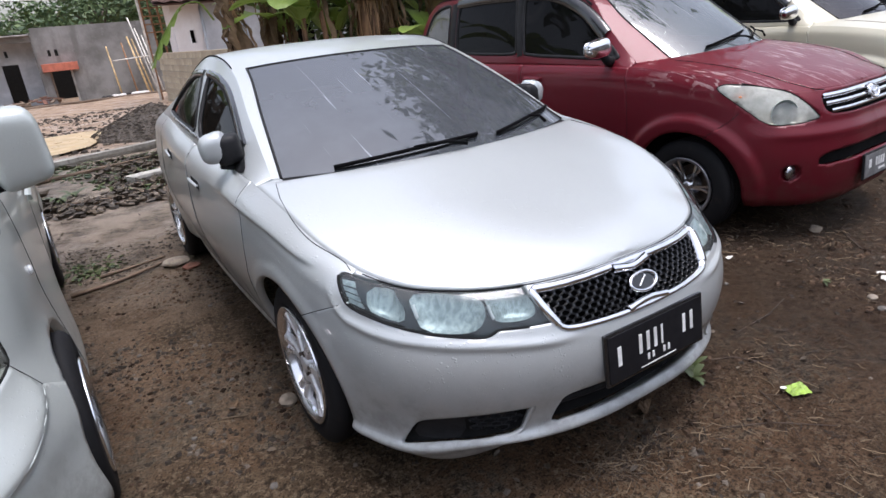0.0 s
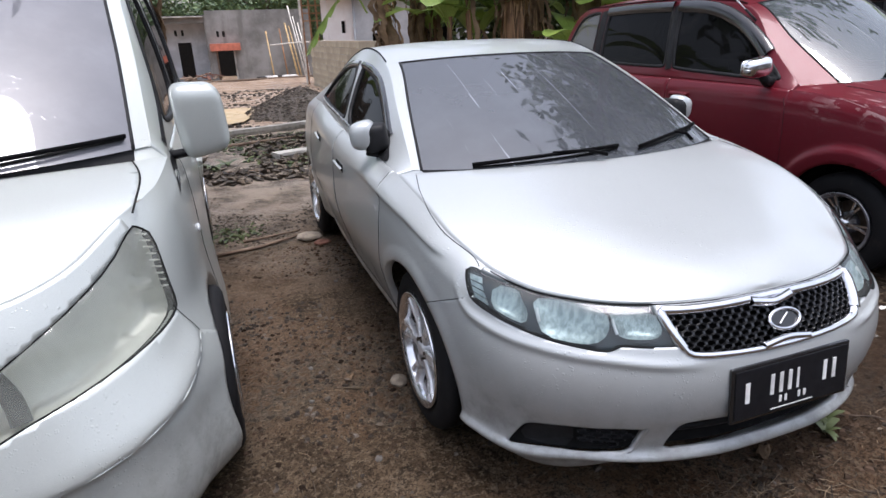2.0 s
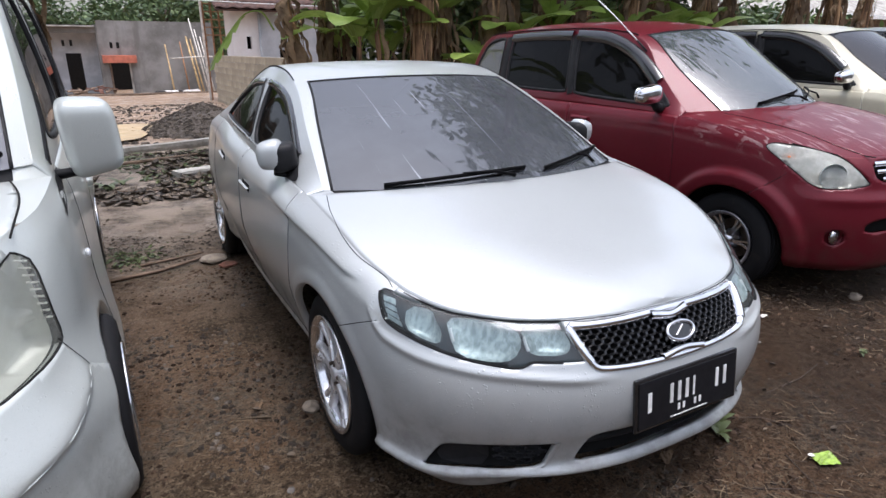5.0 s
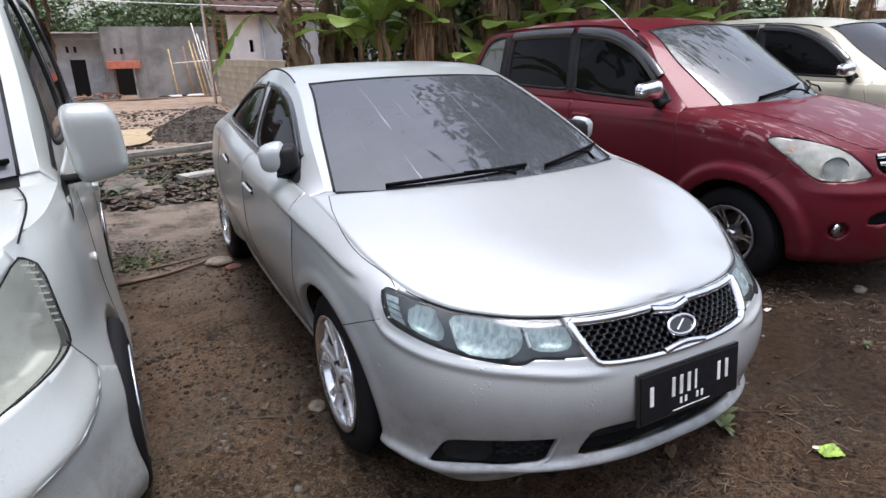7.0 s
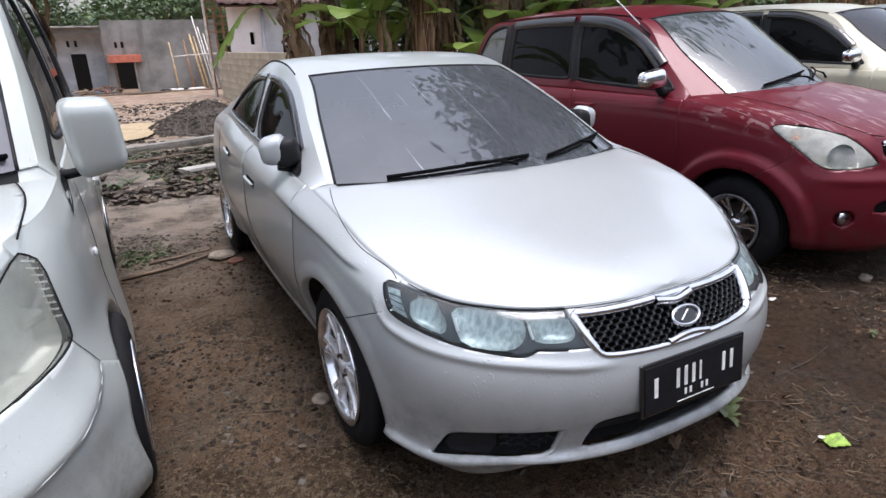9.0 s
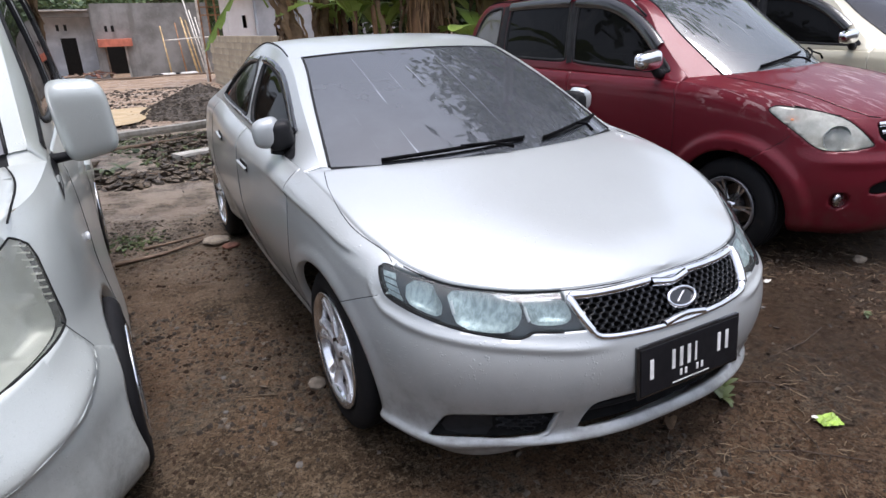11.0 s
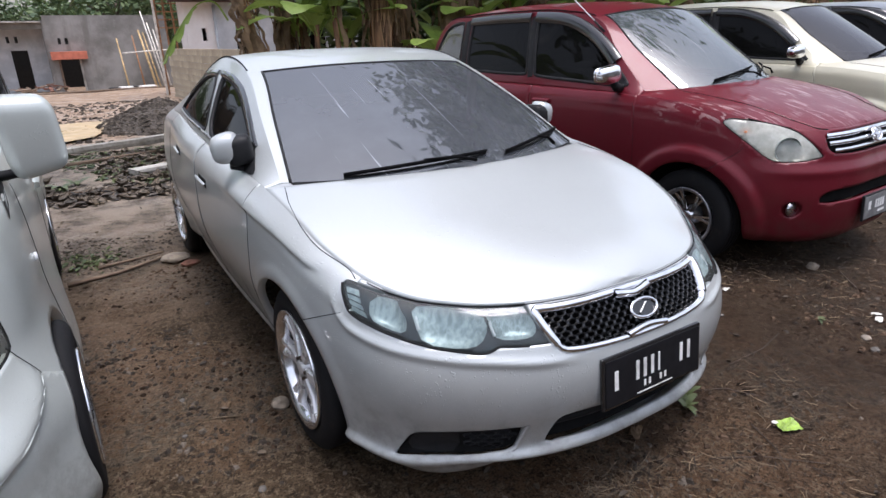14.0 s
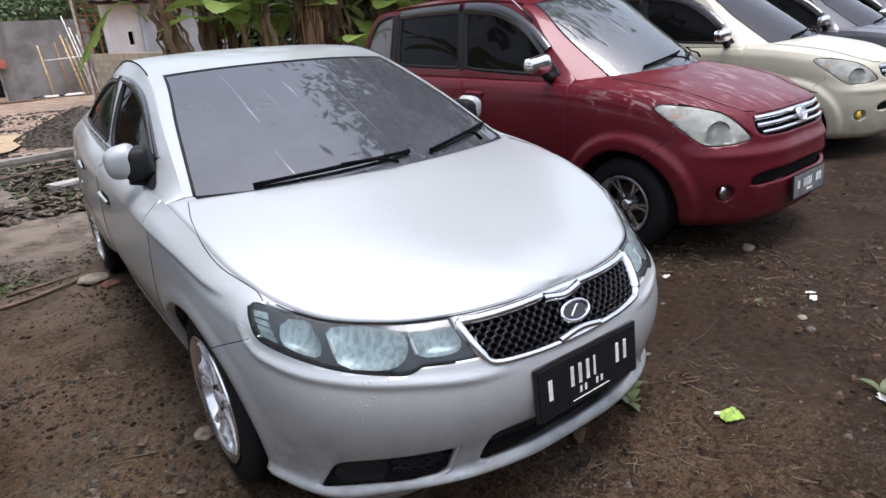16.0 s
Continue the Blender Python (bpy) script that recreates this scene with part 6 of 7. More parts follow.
stick([(.62, -.62), (.80, -.72), (.86, -.84)], .004)
stick([(.98, -.62), (1.25, -.62), (1.45, -.58)], .004)
stick([(.35, -.95), (.52, -1.05), (.66, -1.2)], .003)
stick([(.66, -.92), (.60, -1.06), (.50, -1.16)], .0025)
stick([(2.3, -.55), (2.5, -.35), (2.75, -.30)], .005)
stick([(2.6, -.9), (2.95, -.7), (3.2, -.68)], .005)
stick([(1.5, -1.0), (1.62, -1.14), (1.66, -1.28)], .003)
stick([(-1.0, .30), (-1.07, .33), (-1.14, .34)], .004, "straw", "pale broken straw on the mud")
stick([(-1.36, 2.62), (-1.15, 2.66), (-.92, 2.72)], .012, "old_wood", "weathered stick by the rear wheel", "branch")
stick([(-1.55, 2.38), (-1.25, 2.42), (-1.0, 2.55), (-.85, 2.62)], .016, "old_wood", "crooked weathered branch by the rear wheel", "branch")
stick([(-2.0, 6.9), (-1.2, 7.2), (-.3, 7.45)], .035, "old_wood", "rotting bamboo lying below the kerb", "branch")
stick([(-1.45, 5.35), (-.9, 5.2), (-.5, 5.3)], .015, "old_wood", "wet stick among the fallen leaves", "branch")


def weed(x, y, n, s, seed, label="small broad-leaved weed in the mud"):
    rnd = random.Random(seed)
    t = thing("weed", label, "plant", pose(x, y, gz(x, y)), group="weeds")
    for k in range(n):
        a, l = rnd.random() * 6.28, s * (.6 + .6 * rnd.random())
        v, f = blade(l, l * .28, .5 + .6 * rnd.random(), 6, 0, .1)
        part("leaf", moved((v, f), pose(0, 0, .002, 0, 0, math.degrees(a))), M["weed"], t, smooth=True)
    return t


def blade(length, width, droop, n=14, seed=0, fold=.18, tears=0.0, twist=0.0):
    """A long leaf that rises from the origin along +x and droops, with a midrib and torn edges."""
    rnd = random.Random(seed)
    v, f = [], []
    x = z = 0.0
    for i in range(n + 1):
        t = i / n
        ang = .95 - droop * 2.2 * t
        w = width * (math.sin(math.pi * min(t * .92 + .06, 1))**.6) * .5 * (1 if t < .97 else .4)
        tw = twist * t
        for s in (-1, -.5, 0, .5, 1):
            jag = (1 - tears * rnd.random()) if abs(s) == 1 else 1
            lift = fold * abs(s) * w - .25 * w * (s * s) * (1 - fold) * t
            v.append((x - math.sin(ang) * lift, s * w * jag * math.cos(tw), z + math.cos(ang) * lift + s * w * math.sin(tw)))
        x += length / n * math.cos(ang)
        z += length / n * math.sin(ang)
    for i in range(n):
        for k in range(4):
            if tears and abs(k - 1.5) > 1 and rnd.random() < tears * .5:
                continue
            a = i * 5 + k
            f.append((a, a + 1, a + 6, a + 5))
    return v, f


weed(.54, -.71, 7, .10, 1)
weed(.60, -.66, 5, .08, 2)
weed(1.30, -1.33, 4, .09, 3)
weed(-1.30, -1.18, 5, .05, 4)
weed(1.75, -.62, 4, .06, 5)
weed(-1.5, 5.6, 9, .22, 6, "leafy weed at the edge of the leaf litter")
weed(-1.35, 5.75, 9, .20, 7, "leafy weed at the edge of the leaf litter")

# ---- beyond the yard ----


def beam(name, a, b, w, h, z, mat, label, category, segs=14, top=.0):
    """A rough cast kerb between two points."""
    ax, bx = Vector((*a, 0)), Vector((*b, 0))
    d = (bx - ax)
    side = Vector((-d.y, d.x, 0)).normalized() * w / 2
    v, f = [], []
    for i in range(segs + 1):
        p = ax + d * i / segs
        j = .012 * noise.noise(p * 2)
        for s, zz in ((-.2, -.15), (-1.0, h * .5 + j), (-.95, h + j), (.85, h + j), (1, h * .93), (1, -.15)):
            v.append(p + side * s + Vector((0, 0, z + zz)))
    for i in range(segs):
        for k in range(5):
            f.append((i * 6 + k, i * 6 + k + 1, i * 6 + k + 7, i * 6 + k + 6))
    f += [(5, 4, 3, 2, 1, 0), tuple(range(segs * 6, segs * 6 + 6))]
    return tagged(new(name, mesh_of(name, v, f, M[mat], False)), label, category, kind="structure")


beam("kerb", (-9, 5.35), (1.6, 9.2), .17, .10, 0, "concrete", "rough pale concrete kerb with earth behind", "kerb", 40)
beam("kerb_far", (-8, 35.5), (6.5, 36.4), .4, .10, -.85, "old_wood", "low dark footing before the unfinished house", "kerb", 20)
beam("slab", (-.75, 6.0), (-.05, 6.3), .22, .06, 0, "concrete", "pale concrete slab among fallen leaves", "slab", 6)


def heap():
    n, m = 48, 16
    v, f = [], []
    for j in range(m + 1):
        r = j / m
        for i in range(n):
            a = 6.283 * i / n
            k = 1 + .18 * noise.noise(Vector((math.cos(a) * 1.3, math.sin(a) * 1.3, 5)))
            x, y = .42 + math.cos(a) * r * 1.3 * k, 11.6 + math.sin(a) * r * 2.2 * k
            h = .56 * (1 - r)**.85 * (1 + .2 * noise.noise(Vector((x * 2, y * 2, 1)))) + .03 * noise.noise(Vector((x * 7, y * 7, 3)))
            v.append((x, y, gz(x, y) + h - .03))
    for j in range(m):
        for i in range(n):
            k = (i + 1) % n
            f.append((j * n + i, j * n + n + i, j * n + n + k, j * n + k))
    f.append(tuple(range(n)))
    tagged(new("gravel_heap", mesh_of("gravel_heap", v, f, M["gravel_bed"], False)), "heap of dark gravel behind the kerb", "gravel heap", kind="stuff")
    rnd = random.Random(4)
    hv, hf = [], []
    c = chip(.012, .045)
    for _ in range(2600):
        a, r = rnd.random() * 6.283, math.sqrt(rnd.random())
        x, y = .42 + math.cos(a) * r * 1.25, 11.6 + math.sin(a) * r * 2.15
        p, q = c(rnd)
        z = gz(x, y) + .56 * (1 - r)**.85
        b = len(hv)
        hv += [(x + u, y + w, z + t) for u, w, t in p]
        hf += [tuple(k + b for k in g) for g in q]
    tagged(new("gravel", mesh_of("gravel", hv, hf, M["gravel"], False)), "loose dark stones on the gravel heap", "gravel", kind="stuff")


n = Nodes("gravel_bed")
n.set(Base_Color=n.mix(n.noise(30, 4), (.04, .032, .025), (.11, .088, .068)), Roughness=.85)
n.bump(n.cells(45.0), .8, .03)
heap()


def pool():
    o = outline([(-2.6, 9.4), (-1.0, 9.6), (-.75, 10.6), (-.55, 12.2), (-.3, 13.3), (-1.1, 13.6), (-2.6, 13.0)], 3)
    v = [(x, y, gz(x, y) + .045) for x, y in o]
    v.append((*np.mean(o, 0), gz(*np.mean(o, 0)) + .045))
    k = len(o)
    tagged(new("puddle", mesh_of("puddle", v, [(i, (i + 1) % k, k) for i in range(k)], M["tan_water"], False)), "flat puddle of tan muddy water behind the kerb", "puddle", kind="structure")


pool()


def block_wall():
    """A wall of concrete blocks with open joints, running away from the cars."""
    root = tagged(new("wall_blocks"), "mossy grey concrete block wall", "wall", kind="structure")
    x0, y0, x1, y1 = 2.55, 12.6, 2.60, 22.8
    d = Vector((x1 - x0, y1 - y0, 0))
    length = d.length
    ang = math.degrees(math.atan2(d.y, d.x))
    root.matrix_world = pose(x0, y0, 0, 0, 0, ang)
    core = block((length, .09, 2.3), (length / 2, 0, .15), .005)
    part("mortar", core, M["concrete"], root)
    me = None
    bl, bh = .40, .20
    for r in range(11):
        for c in range(int(length / bl) + 1):
            xx = (c + .5 * (r % 2)) * bl + bl / 2
            if xx > length:
                continue
            if me is None:
                bm = block((bl - .012, .115, bh - .012), (0, 0, 0), .006, 1)
                me = bpy.data.meshes.new("block")
                bm.to_mesh(me)
                bm.free()
                me.materials.append(M["blockwork"])
            ob = part("block", me, None, root)
            ob.location = (xx, .004 * noise.noise(Vector((c, r, 0))), 1.32 - bh / 2 - r * bh - .0 * c)
            ob.rotation_euler = (0, 0, .01 * noise.noise(Vector((c, r, 4))))


def slab_wall(name, p0, p1, z0, z1, thick, mat, label, holes=(), category="wall", kind="structure", parent=None):
    """An upright wall from p0 to p1 with rectangular openings (from, to, low, high) along it."""
    d = Vector((p1[0] - p0[0], p1[1] - p0[1], 0))
    length = d.length
    cuts_x = sorted({0, length, *[h[0] for h in holes], *[h[1] for h in holes]})
    cuts_z = sorted({z0, z1, *[h[2] for h in holes], *[h[3] for h in holes]})
    bm = bmesh.new()
    for a, b in zip(cuts_x, cuts_x[1:]):
        for c, e in zip(cuts_z, cuts_z[1:]):
            mx, mz = (a + b) / 2, (c + e) / 2
            if any(h[0] < mx < h[1] and h[2] < mz < h[3] for h in holes):
                continue
            r = bmesh.ops.create_cube(bm, size=1)["verts"]
            for v in r:
                v.co = Vector((mx + v.co.x * (b - a), v.co.y * thick, mz + v.co.z * (e - c)))
    bmesh.ops.remove_doubles(bm, verts=bm.verts, dist=1e-4)
    me = bpy.data.meshes.new(name)
    bm.to_mesh(me)
    bm.free()
    me.materials.append(M[mat])
    ob = new(name, me)
    ob.matrix_world = pose(*p0, 0, 0, 0, math.degrees(math.atan2(d.y, d.x)))
    if parent:
        ob.parent = parent
        ob.matrix_parent_inverse = parent.matrix_world.inverted()
    else:
        tagged(ob, label, category, kind=kind)
    return ob


def unfinished_house():
    h = thing("house", "unfinished grey plastered house with a dark doorway", "house", pose(0, 39, -.95))
    q = lambda name, p0, p1, z0, z1, th, mat, holes=(): slab_wall(name, p0, p1, z0, z1, th, mat, "", holes, parent=h)
    front = q("wall", (-1.0, 39), (5.2, 39), -1.2, 3.12, .2, "plaster", ((.42, 1.38, -1.2, .86), (.53, .68, 1.62, 1.95), (.86, 1.02, 1.62, 1.95)))
    q("wall", (-1.0, 39.1), (-1.0, 42.5), -1.2, 2.9, .2, "plaster")
    q("wall", (-9, 41.2), (-1.1, 41.2), -1.2, 2.9, .2, "white_wall", ((6.2, 7.0, -1.2, 1.35), (6.1, 6.25, 1.75, 2.1), (6.5, 6.65, 1.75, 2.1)))
    q("wall", (-9, 39.4), (-1.1, 39.4), 2.45, 2.85, .25, "plaster")
    # black sheet behind the openings, standing in for the unlit inside
    part("dark_room", block((9, .1, 4), (-2, 44.0 - 39, 2.0), 0), M["indoor_shade"], h)
    part("awning", block((1.75, .5, .42), (-.08, -.35, 1.98), .02), M["awning_red"], h, "faded orange-red awning over the door")
    part("door_frame", block((.10, .12, 2.1), (-.60, -.14, .85), .01), M["old_wood"], h)
    part("door_frame", block((.10, .12, 2.1), (.42, -.14, .85), .01), M["concrete"], h)
    part("lean_to_roof", block((8, 2.6, .08), (-5.1, 1.2, 3.75), .01), M["concrete"], h)
    part("doorstep", block((8, 1.2, .12), (-1, -.9, -.15), .02), M["concrete"], h)
    for i, (x0, x1, zt, r, mat) in enumerate(((3.9, 4.4, 4.2, .05, "pale_pole"), (3.62, 3.95, 3.2, .07, "bamboo"), (3.85, 4.15, 3.05, .05, "bamboo"), (4.42, 4.72, 3.2, .05, "pale_pole"), (2.42, 2.5, 2.75, .05, "bamboo"), (3.25, 3.32, 2.9, .05, "rust_pole"), (4.15, 4.55, 3.6, .045, "pale_pole"))):
        p = thing("pole", "long pole leaning against the grey wall", "pole", pose(x1, 37.4, -.9), group="leaning poles")
        part("shaft", tube([(0, 0, 0), (x0 - x1, 1.3, zt)], r, 8, r2=r * .7), M[mat], p, smooth=True)
    p = thing("pole", "pale rail lashed across the leaning poles", "pole", pose(1.9, 37.3, .0), group="leaning poles")
    part("shaft", tube([(.6, .6, 1.05), (2.2, .6, 1.15), (4.2, .4, 1.18)], .035, 8), M["pale_pole"], p, smooth=True)
    rnd = random.Random(8)
    for k in range(14):
        x, y = -2.6 + 2.2 * rnd.random(), 36.6 + 1.6 * rnd.random()
        b = thing("board", "broken board in a rubble pile", "rubble", pose(x, y, gz(x, y) + .1 + .2 * rnd.random(), rnd.random() * 20, -15 + rnd.random() * 30, rnd.random() * 180), group="rubble")
        part("plank", block((.5 + .9 * rnd.random(), .1 + .1 * rnd.random(), .05), (0, 0, .1), .006), M["brick_red" if k % 2 else "old_wood"], b)
    for k in range(6):
        x, y = 1.7 + .38 * k, 37.0 + .3 * (k % 2)
        s = thing("sack", "slumped pale cement sack", "sack", pose(x, y, gz(x, y) + .06, 0, 0, k * 40), group="cement sacks")
        part("bag", superball((.32, .2, .1), .7), M["sack" if k % 3 else "black"], s, smooth=True)


def pink_house():
    h = thing("house", "pale pink house with a brown tiled roof", "house", pose(3.2, 23, -.5))
    q = lambda name, p0, p1, z0, z1, th, mat, holes=(): slab_wall(name, p0, p1, z0, z1, th, mat, "", holes, parent=h)
    q("wall", (3.2, 23), (5.1, 31), -.6, 2.95, .2, "pink_wall")
    q("wall", (3.3, 23), (4.35, 23), -.6, 2.95, .2, "pink_wall", ((.55, .72, 1.55, 2.0),))
    q("wall", (4.35, 22.9), (12, 22.9), -.6, 2.95, .2, "white_wall", ((.7, 1.5, -.6, 1.5), (3, 4.4, .5, 1.9)))
    # shade behind door and window put in as a black sheet
    part("dark_room", block((8, .1, 3.6), (4.6, 1.4, 1.5), 0), M["indoor_shade"], h)
    part("downpipe", tube([(1.15, -.22, -.1), (1.15, -.22, 3.3)], .06, 8), M["white_wall"], h, smooth=True)
    roof = new("roof")
    roof.parent = h
    roof.matrix_basis = pose(-.5, -.8, 3.42, 24, 0, 0)
    tagged(roof, "weathered brown clay tile roof")
    part("roof_deck", block((10, 5.6, .05), (5, 2.8, -.04), 0), M["roof_tile"], roof)
    w, l = .5, .62
    v, f = [], []
    prof = [(0, .03), (.12, .07), (.25, .03), (.38, 0), (.5, .03)]
    for x, z in prof:
        v += [(x, 0, z + .04), (x, l, z), (x, 0, z + .02)]
    for k in range(4):
        a, b = k * 3, k * 3 + 3
        f += [(a, b, b + 1, a + 1), (a, a + 2, b + 2, b)]
    me = mesh_of("tile", v, f, M["roof_tile"])
    for i in range(19):
        for j in range(9):
            t = part("tile", me, None, roof)
            t.location = (i * w, j * l * .93, .0)
    # the open frame beside it
    fr = thing("lattice", "dark wooden frame beside the pink house", "frame", pose(2.75, 25.5, gz(2.75, 25.5)))
    for k in range(4):
        part("post", block((.07, .07, 4.6), (.3 * k, 0, 2.3), .006), M["rust_pole"], fr)
    for k in range(7):
        part("rail", block((1.1, .04, .05), (.45, -.05, 2.6 + .3 * k), .004), M["rust_pole"], fr)
    part("post", block((.08, .08, 5.2), (-.12, -.3, 2.6), .006), M["pale_pole"], fr, "pale corner post")


block_wall()
unfinished_house()
pink_house()


def cable():
    t = thing("cable", "thin pale cable strung above the plot", "cable", pose(0, 0, 0))
    pts = [(-6 + 14 * k / 30, 14.5 - .02 * k, 2.86 - .32 * k / 30 + .35 * ((k / 30 - .5)**2 - .25) - .0) for k in range(31)]
    part("wire", tube(pts, .012, 5), M["cable"], t, smooth=True)
    for p in (pts[0], pts[-1]):
        part("pole", tube([(p[0], p[1], gz(p[0], p[1]) - .3), (p[0], p[1], p[2] + .2)], .05, 8), M["old_wood"], t, smooth=True)


cable()


# ---- bananas ----
def banana(x, y, h, r, seed, leaves, dead, lean=(0, 0), low=False, yellow=0, shoot=False):
    rnd = random.Random(seed)
    t = thing("banana_plant", "young banana plant with broad drooping leaves" if shoot else "banana plant with a shaggy brown stem and hanging dead leaves", "banana plant", pose(x, y, gz(x, y) - .02), group="banana plants")
    n, m = 14, 16
    v, f = [], []
    for i in range(n + 1):
        k = i / n
        for j in range(m):
            a = 6.283 * j / m
            rr = r * (1.12 - .45 * k) * (1 + .10 * noise.noise(Vector((math.cos(a) * 2, math.sin(a) * 2, k * 5 + seed))))
            v.append((lean[0] * k * k + rr * math.cos(a), lean[1] * k * k + rr * math.sin(a), h * k))
    for i in range(n):
        for j in range(m):
            l = (j + 1) % m
            f.append((i * m + j, i * m + l, i * m + m + l, i * m + m + j))
    part("stem", (v, f), M["stem"], t, smooth=True)
    top = Vector((lean[0], lean[1], h))
    for k in range(leaves):
        a = k * 2.4 + rnd.random() * .8
        l, w = (.8 + .4 * rnd.random(), .50) if shoot else (1.5 + .8 * rnd.random(), .48)
        b = blade(l, w * (.85 + .3 * rnd.random()), .30 + .38 * rnd.random() + (.2 if low else 0), 14, seed * 31 + k, .2, .16, (rnd.random() - .5) * .7)
        base = Matrix.Translation(top + Vector((0, 0, -.05 - .12 * rnd.random() * (3 if low else 1)))) @ pose(0, 0, 0, 0, 0, math.degrees(a))
        stalk_len = .25 if shoot else .35
        lf = part("leaf", moved(b, base @ Matrix.Translation((stalk_len * .45, 0, stalk_len * .8))), M["yellow_leaf" if k < yellow else "banana_leaf"], t, smooth=True)
        mid = [base @ Vector((0, 0, 0)), base @ Vector((stalk_len * .45, 0, stalk_len * .8))] + [base @ Matrix.Translation((stalk_len * .45, 0, stalk_len * .8)) @ Vector(b[0][i * 5 + 2]) for i in range(1, 14, 2)]
        part("midrib", tube(mid, .016 if not shoot else .010, 6, r2=.003), M["banana_leaf"], lf, smooth=True)
    if not shoot:
        sv, sf = [], []
        for k in range(150):
            a, z0, l = rnd.random() * 6.283, h * (.22 + .8 * rnd.random()), .25 + .75 * rnd.random()**1.5
            w, out, cu = .006 + .022 * rnd.random(), .015 + .10 * rnd.random()**2, rnd.gauss(0, .5)
            b = len(sv)
            for i in range(6):
                q = i / 5
                z = max(z0 + .05 * math.sin(q * 3) - l * q, .02)
                zz = min(z / h, 1.05)
                rr = r * (1.14 - .45 * zz) + .008 + out * math.sin(min(q * 2.2, 2.6))
                aa = a + cu * q * q * .5
                ww = w * (1 - .7 * q) / max(rr, .06)
                for s in (-1, 1):
                    sv.append((lean[0] * zz * zz + rr * math.cos(aa + s * ww), lean[1] * zz * zz + rr * math.sin(aa + s * ww), z + .012 * s))
            for i in range(5):
                sf.append((b + i * 2, b + i * 2 + 1, b + i * 2 + 3, b + i * 2 + 2))
        part("thatch", (sv, sf), M["thatch"], t, "shaggy dry leaf sheaths")
    for k in range(dead if shoot else dead * 2):
        a, l = rnd.random() * 6.283, .5 + 1.1 * rnd.random()
        z0 = h * (.55 + .5 * rnd.random())
        w = .018 + .06 * rnd.random()**2
        dv, df = [], []
        for i in range(13):
            q = i / 12
            rr = r * (1.05 - .4 * z0 / h) + .05 + .20 * math.sin(q * 2.4) * (.3 + .7 * ((k * 7) % 5) / 5)
            sway = .10 * noise.noise(Vector((q * 3, k, seed)))
            for s in (-1, 0, 1):
                ww = w * (1 - .6 * abs(q - .4)) * (1 + .6 * noise.noise(Vector((q * 9, s, k + seed))))
                aa = a + sway + s * ww / max(rr, .1)
                dv.append((math.cos(aa) * (rr + .035 * abs(s) * math.sin(q * 17 + k)), math.sin(aa) * (rr + .03 * s), max(z0 + .12 * math.sin(q * 2) - l * q, .03)))
        for i in range(12):
            for s in range(2):
                df.append((i * 3 + s, i * 3 + s + 1, i * 3 + s + 4, i * 3 + s + 3))
        part("dead_leaf", ([(p[0] + lean[0] * min((p[2] / h)**2, 1), p[1] + lean[1] * min((p[2] / h)**2, 1), p[2]) for p in dv], df), M["dead_leaf"], t, "dry brown hanging leaf")
    return t


PLANTS = [(1.25, 7.1, 2.2, .05, 6, 9, (-.15, 0)), (1.7, 7.3, 2.4, .07, 6, 10, (.1, .1)), (2.75, 6.2, 3.0, .17, 6, 9, (.12, 0)), (3.35, 6.6, 2.8, .13, 5, 12, (-.1, .1)), (4.1, 6.4, 2.7, .15, 5, 14, (.1, 0)),
          (4.75, 6.9, 2.9, .15, 5, 12, (0, .1)), (5.5, 6.6, 2.8, .16, 6, 13, (-.15, 0)), (6.4, 7.0, 2.9, .15, 5, 12, (.2, 0)), (7.3, 6.6, 2.7, .16, 5, 12, (.1, 0)), (8.3, 6.9, 2.9, .15, 5, 12, (-.1, 0)), (9.4, 6.7, 2.8, .15, 5, 11, (0, 0)), (10.8, 7.2, 2.8, .15, 5, 11, (0, 0)),
          (11.5, 6.2, 2.8, .15, 4, 12, (.1, 0)), (13.1, 6.2, 2.9, .16, 4, 12, (-.1, 0)), (14.4, 6.3, 2.8, .15, 4, 12, (.15, 0)), (17.0, 6.4, 2.9, .16, 4, 12, (0, 0))]
for k, (x, y, h, r, lv, dd, ln) in enumerate(PLANTS):
    banana(x, y, h, r, 11 + k, lv, dd, ln, yellow=1 if k % 3 == 0 else 0)
banana(1.85, 6.4, 1.75, .05, 41, 6, 2, (.05, 0), True, shoot=True)
banana(2.2, 6.3, 1.95, .05, 42, 6, 1, (-.1, 0), True, shoot=True)
banana(2.5, 6.7, 1.6, .05, 43, 5, 2, (-.05, 0), True, shoot=True)
banana(3.7, 6.0, 1.2, .05, 44, 5, 1, (0, 0), True, shoot=True)
for k, (x, y, h) in enumerate(((1.95, 7.3, 1.7), (3.05, 6.7, 1.8), (4.45, 6.3, 1.6), (5.15, 6.3, 1.9), (6.95, 6.4, 1.7), (7.85, 6.3, 1.6), (8.9, 6.4, 1.7))):
    banana(x, y, h, .045, 70 + k, 6, 2, (.05, 0), True, shoot=True)
banana(6.0, 6.0, 1.3, .05, 45, 5, 1, (0, 0), True, yellow=2, shoot=True)
banana(-2.15, 6.3, 2.6, .15, 51, 5, 16, (.15, 0), True)


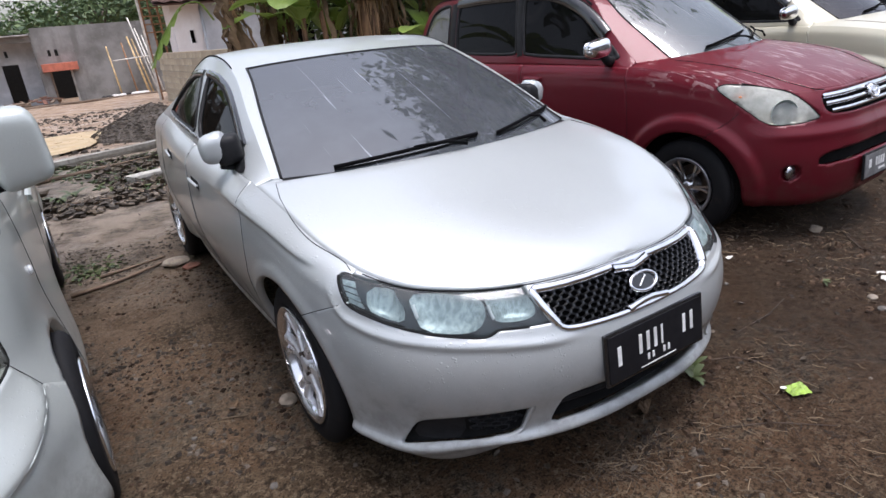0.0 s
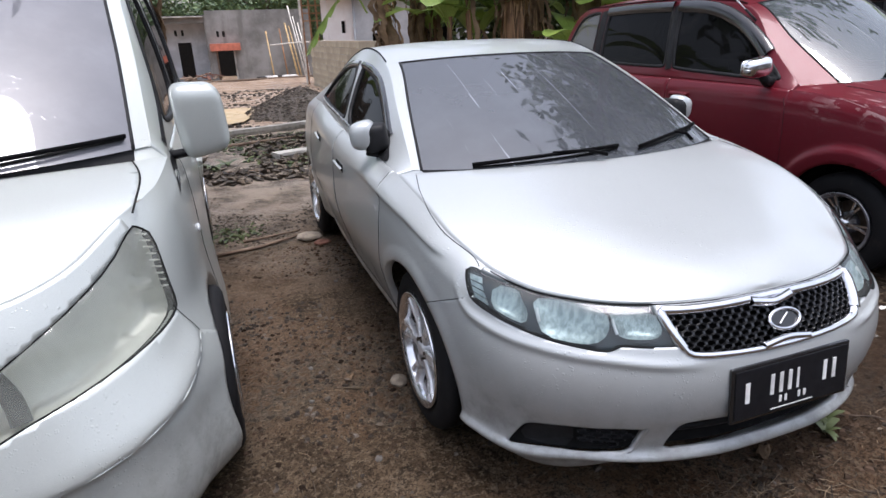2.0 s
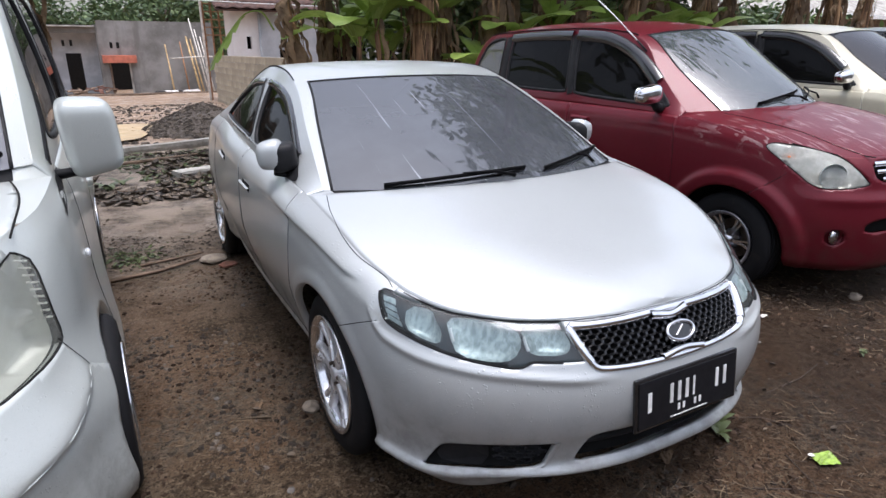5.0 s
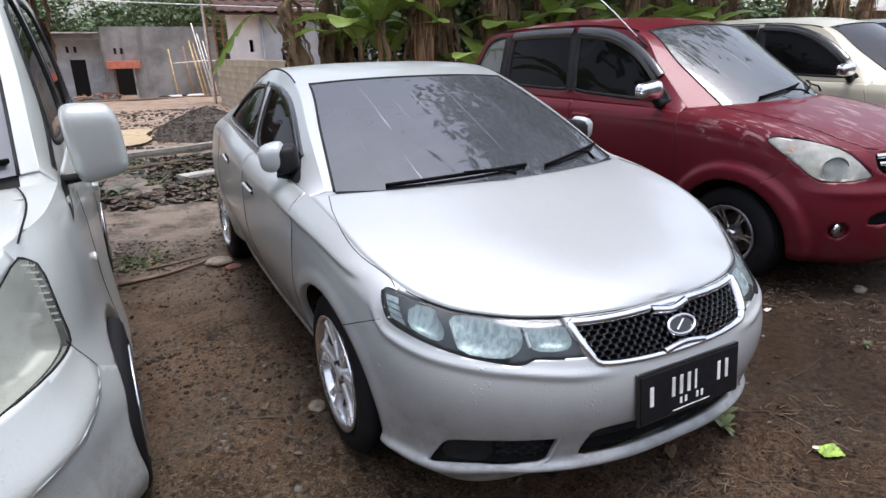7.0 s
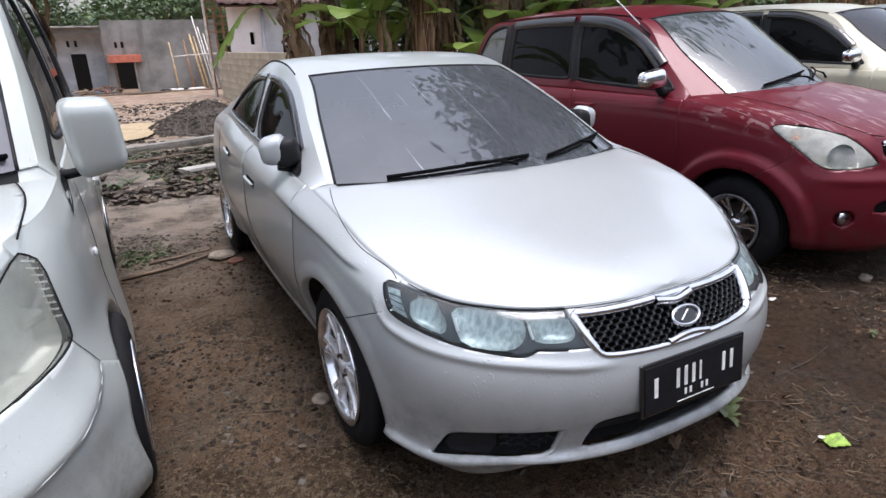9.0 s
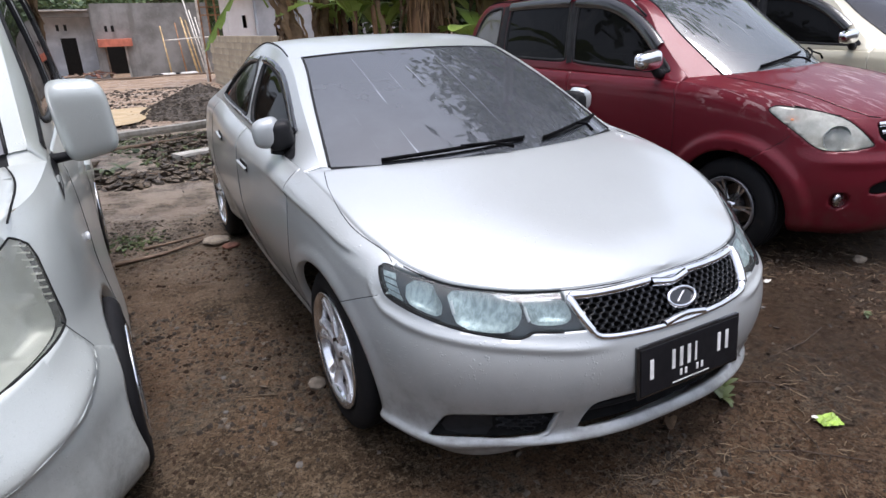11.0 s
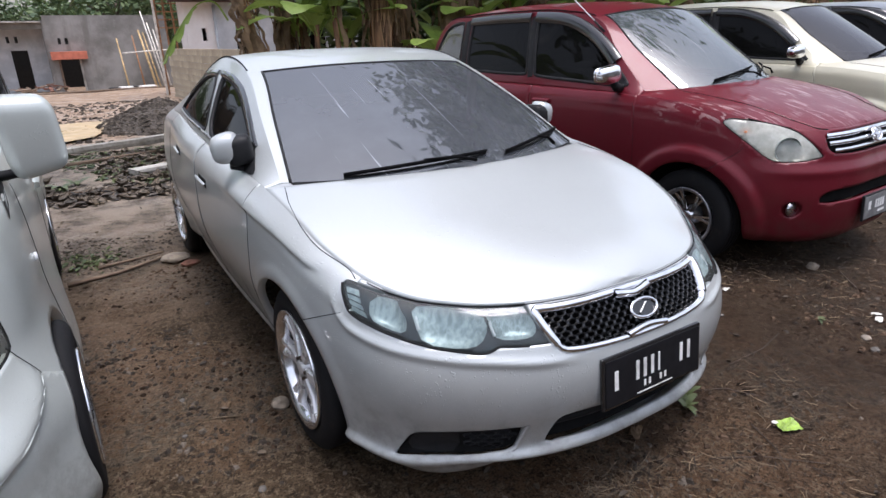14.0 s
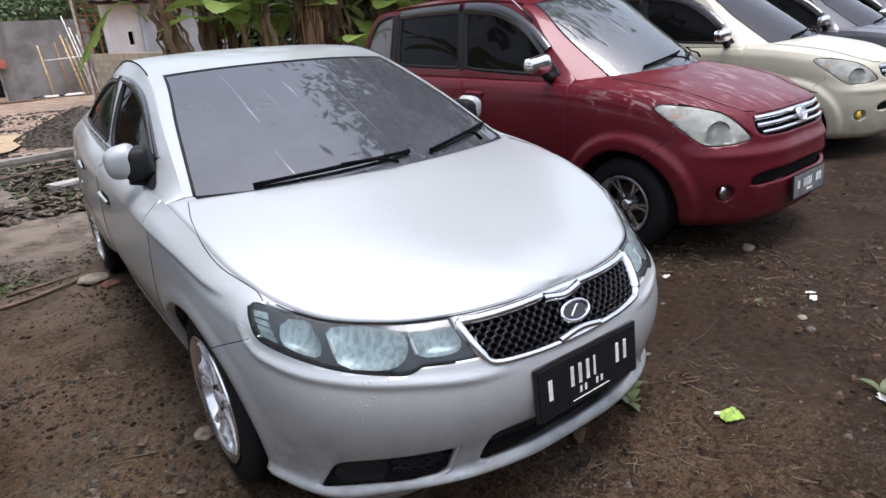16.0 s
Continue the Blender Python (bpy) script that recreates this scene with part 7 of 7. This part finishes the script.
def single_leaf():
    """One leaf that leans out from the row over the block wall."""
    t = thing("banana_leaf", "bent banana leaf hanging over the block wall", "leaf", pose(.86, 7.0, 0))
    rib = [(0, 0, 1.75), (-.15, 0, 1.98), (-.38, 0, 1.95), (-.60, 0, 1.72), (-.78, 0, 1.48), (-.92, .02, 1.25)]
    part("midrib", tube(bend(rib, 4), .014, 6, r2=.004), M["banana_leaf"], t, smooth=True)
    v, f = [], []
    pts = bend([(-.42, 0, 1.92), (-.60, 0, 1.72), (-.78, 0, 1.48), (-.92, .02, 1.22)], 5)
    for i, p in enumerate(pts):
        w = .095 * math.sin(math.pi * (i + .6) / (len(pts) + .2))
        jag = 1 if i % 4 else .45
        v += [(p[0] - .01, p[1] - .05, p[2] - w * 1.6 * jag), tuple(p), (p[0] + .05, p[1] + w * .4, p[2] + w * .5)]
    for i in range(len(pts) - 1):
        for s in range(2):
            f.append((i * 3 + s, i * 3 + s + 1, i * 3 + s + 4, i * 3 + s + 3))
    part("blade", (v, f), M["banana_leaf"], t, smooth=True)


single_leaf()


# ---- trees ----
def tree(x, y, h, crown, seed, count, mat, label, trunk_r=.18, leaf=.16, flat=.75, base=None, lean=(0, 0)):
    rnd = random.Random(seed)
    t = thing("tree", label, "tree", pose(x, y, gz(x, y) if base is None else base), group="trees")
    top = Vector((lean[0] + rnd.gauss(0, .3), lean[1] + rnd.gauss(0, .3), h))
    trunk = bend([(0, 0, -.3), (.1, .05, h * .35), (top.x * .6, top.y * .6, h * .7), tuple(top)], 4)
    part("trunk", tube(trunk, trunk_r, 10, r2=trunk_r * .4), M["bark"], t, smooth=True)
    tips = []
    for k in range(9):
        a, e = k * 2.4 + rnd.random(), .15 + .8 * rnd.random()
        p0 = Vector(trunk[int(len(trunk) * (.55 + .04 * k))]) if int(len(trunk) * (.55 + .04 * k)) < len(trunk) else top
        d = Vector((math.cos(a) * math.cos(e), math.sin(a) * math.cos(e), math.sin(e) * flat))
        p2 = p0 + d * crown * (.7 + .4 * rnd.random())
        part("limb", tube(bend([tuple(p0), tuple(p0 + (p2 - p0) * .5 + Vector((0, 0, .15 * crown))), tuple(p2)], 3), trunk_r * .35, 6, r2=.015), M["bark"], t, smooth=True)
        tips += [p2, p0 + (p2 - p0) * .65]
    V, F = [], []
    for _ in range(count):
        c = rnd.choice(tips)
        q = c + Vector((rnd.gauss(0, 1), rnd.gauss(0, 1), rnd.gauss(0, flat))) * crown * .24
        u = Vector((rnd.gauss(0, 1), rnd.gauss(0, 1), rnd.gauss(0, .6))).normalized()
        w = u.cross(Vector((rnd.gauss(0, 1), rnd.gauss(0, 1), rnd.gauss(0, 1)))).normalized()
        l = leaf * (.6 + .8 * rnd.random())
        n = len(V)
        V += [q - u * l, q + w * l * .42, q + u * l, q - w * l * .42]
        F.append((n, n + 1, n + 2, n + 3))
    part("crown", (V, F), M[mat], t)
    return t


for k in range(12):
    tree(-16 + 3.3 * k, 52 + (k % 3) * 5, 4.5 + (k % 4), 4.6, 60 + k, 4600, "far_foliage", "leafy tree rising behind the unfinished house", .2, .22, .8, -2)
for k in range(7):
    tree(8.5 + 2.4 * k, 12 + (k % 2) * 2.2, 2.0, 1.9, 90 + k, 1500, "foliage", "dense dark shrub tree behind the bananas", .1, .15)
for k in range(6):
    tree(3.4 + 1.4 * k, 9.0 + .6 * (k % 2), 2.4, 1.3, 110 + k, 1900, "foliage", "dark leafy bush behind the banana stems", .05, .12)
tree(6.1, 7.0, 7.8, 2.7, 130, 2600, "foliage", "tall tree whose crown leans out over the cars", .20, .20, .5, lean=(-.6, -3.5))
# added tree: its high crown keeps sky light off the ground at right
tree(10.2, 8.2, 8.0, 4.5, 132, 2600, "foliage", "tall tree added behind the row of cars to dim the ground", .24, .32, .5)
tree(-5.7, 4.4, 7.6, 3.2, 131, 2600, "foliage", "tall tree beside the van", .22, .30, .5)

# low house far behind the bananas
fh = thing("house", "low far house with a grey roof and pale eave", "house", pose(30, 18, .8))
part("wall", block((26, .3, 3.4), (0, 0, .9), .01), M["old_wood"], fh)
part("roof", block((27, 4.2, .12), (0, 0, 0), .02), M["concrete"], fh).matrix_basis = pose(0, 1.1, 3.3, 26, 0, 0)
part("eave", block((27, .12, .2), (0, -.85, 2.42), .01), M["white_paint"], fh)
for k in range(6):
    tree(20 + 7 * k, 30 + (k % 2) * 4, 4.5 + (k % 3), 4.8, 150 + k, 1800, "far_foliage", "leafy tree rising behind the far grey roof", .2, .34, .8, -1)

# plain unseen walls, added behind the path and beyond the van to block low light
slab_wall("wall_south", (-13, -8.5), (20, -8.5), -.3, 3.4, .2, "plaster", "unseen plain grey plastered wall, added across the yard to darken low reflections", ())
slab_wall("wall_west", (-13, -8.5), (-13, 4.5), -.3, 3.4, .2, "plaster", "unseen plain grey plastered wall, added beside the yard to cut low light", ())
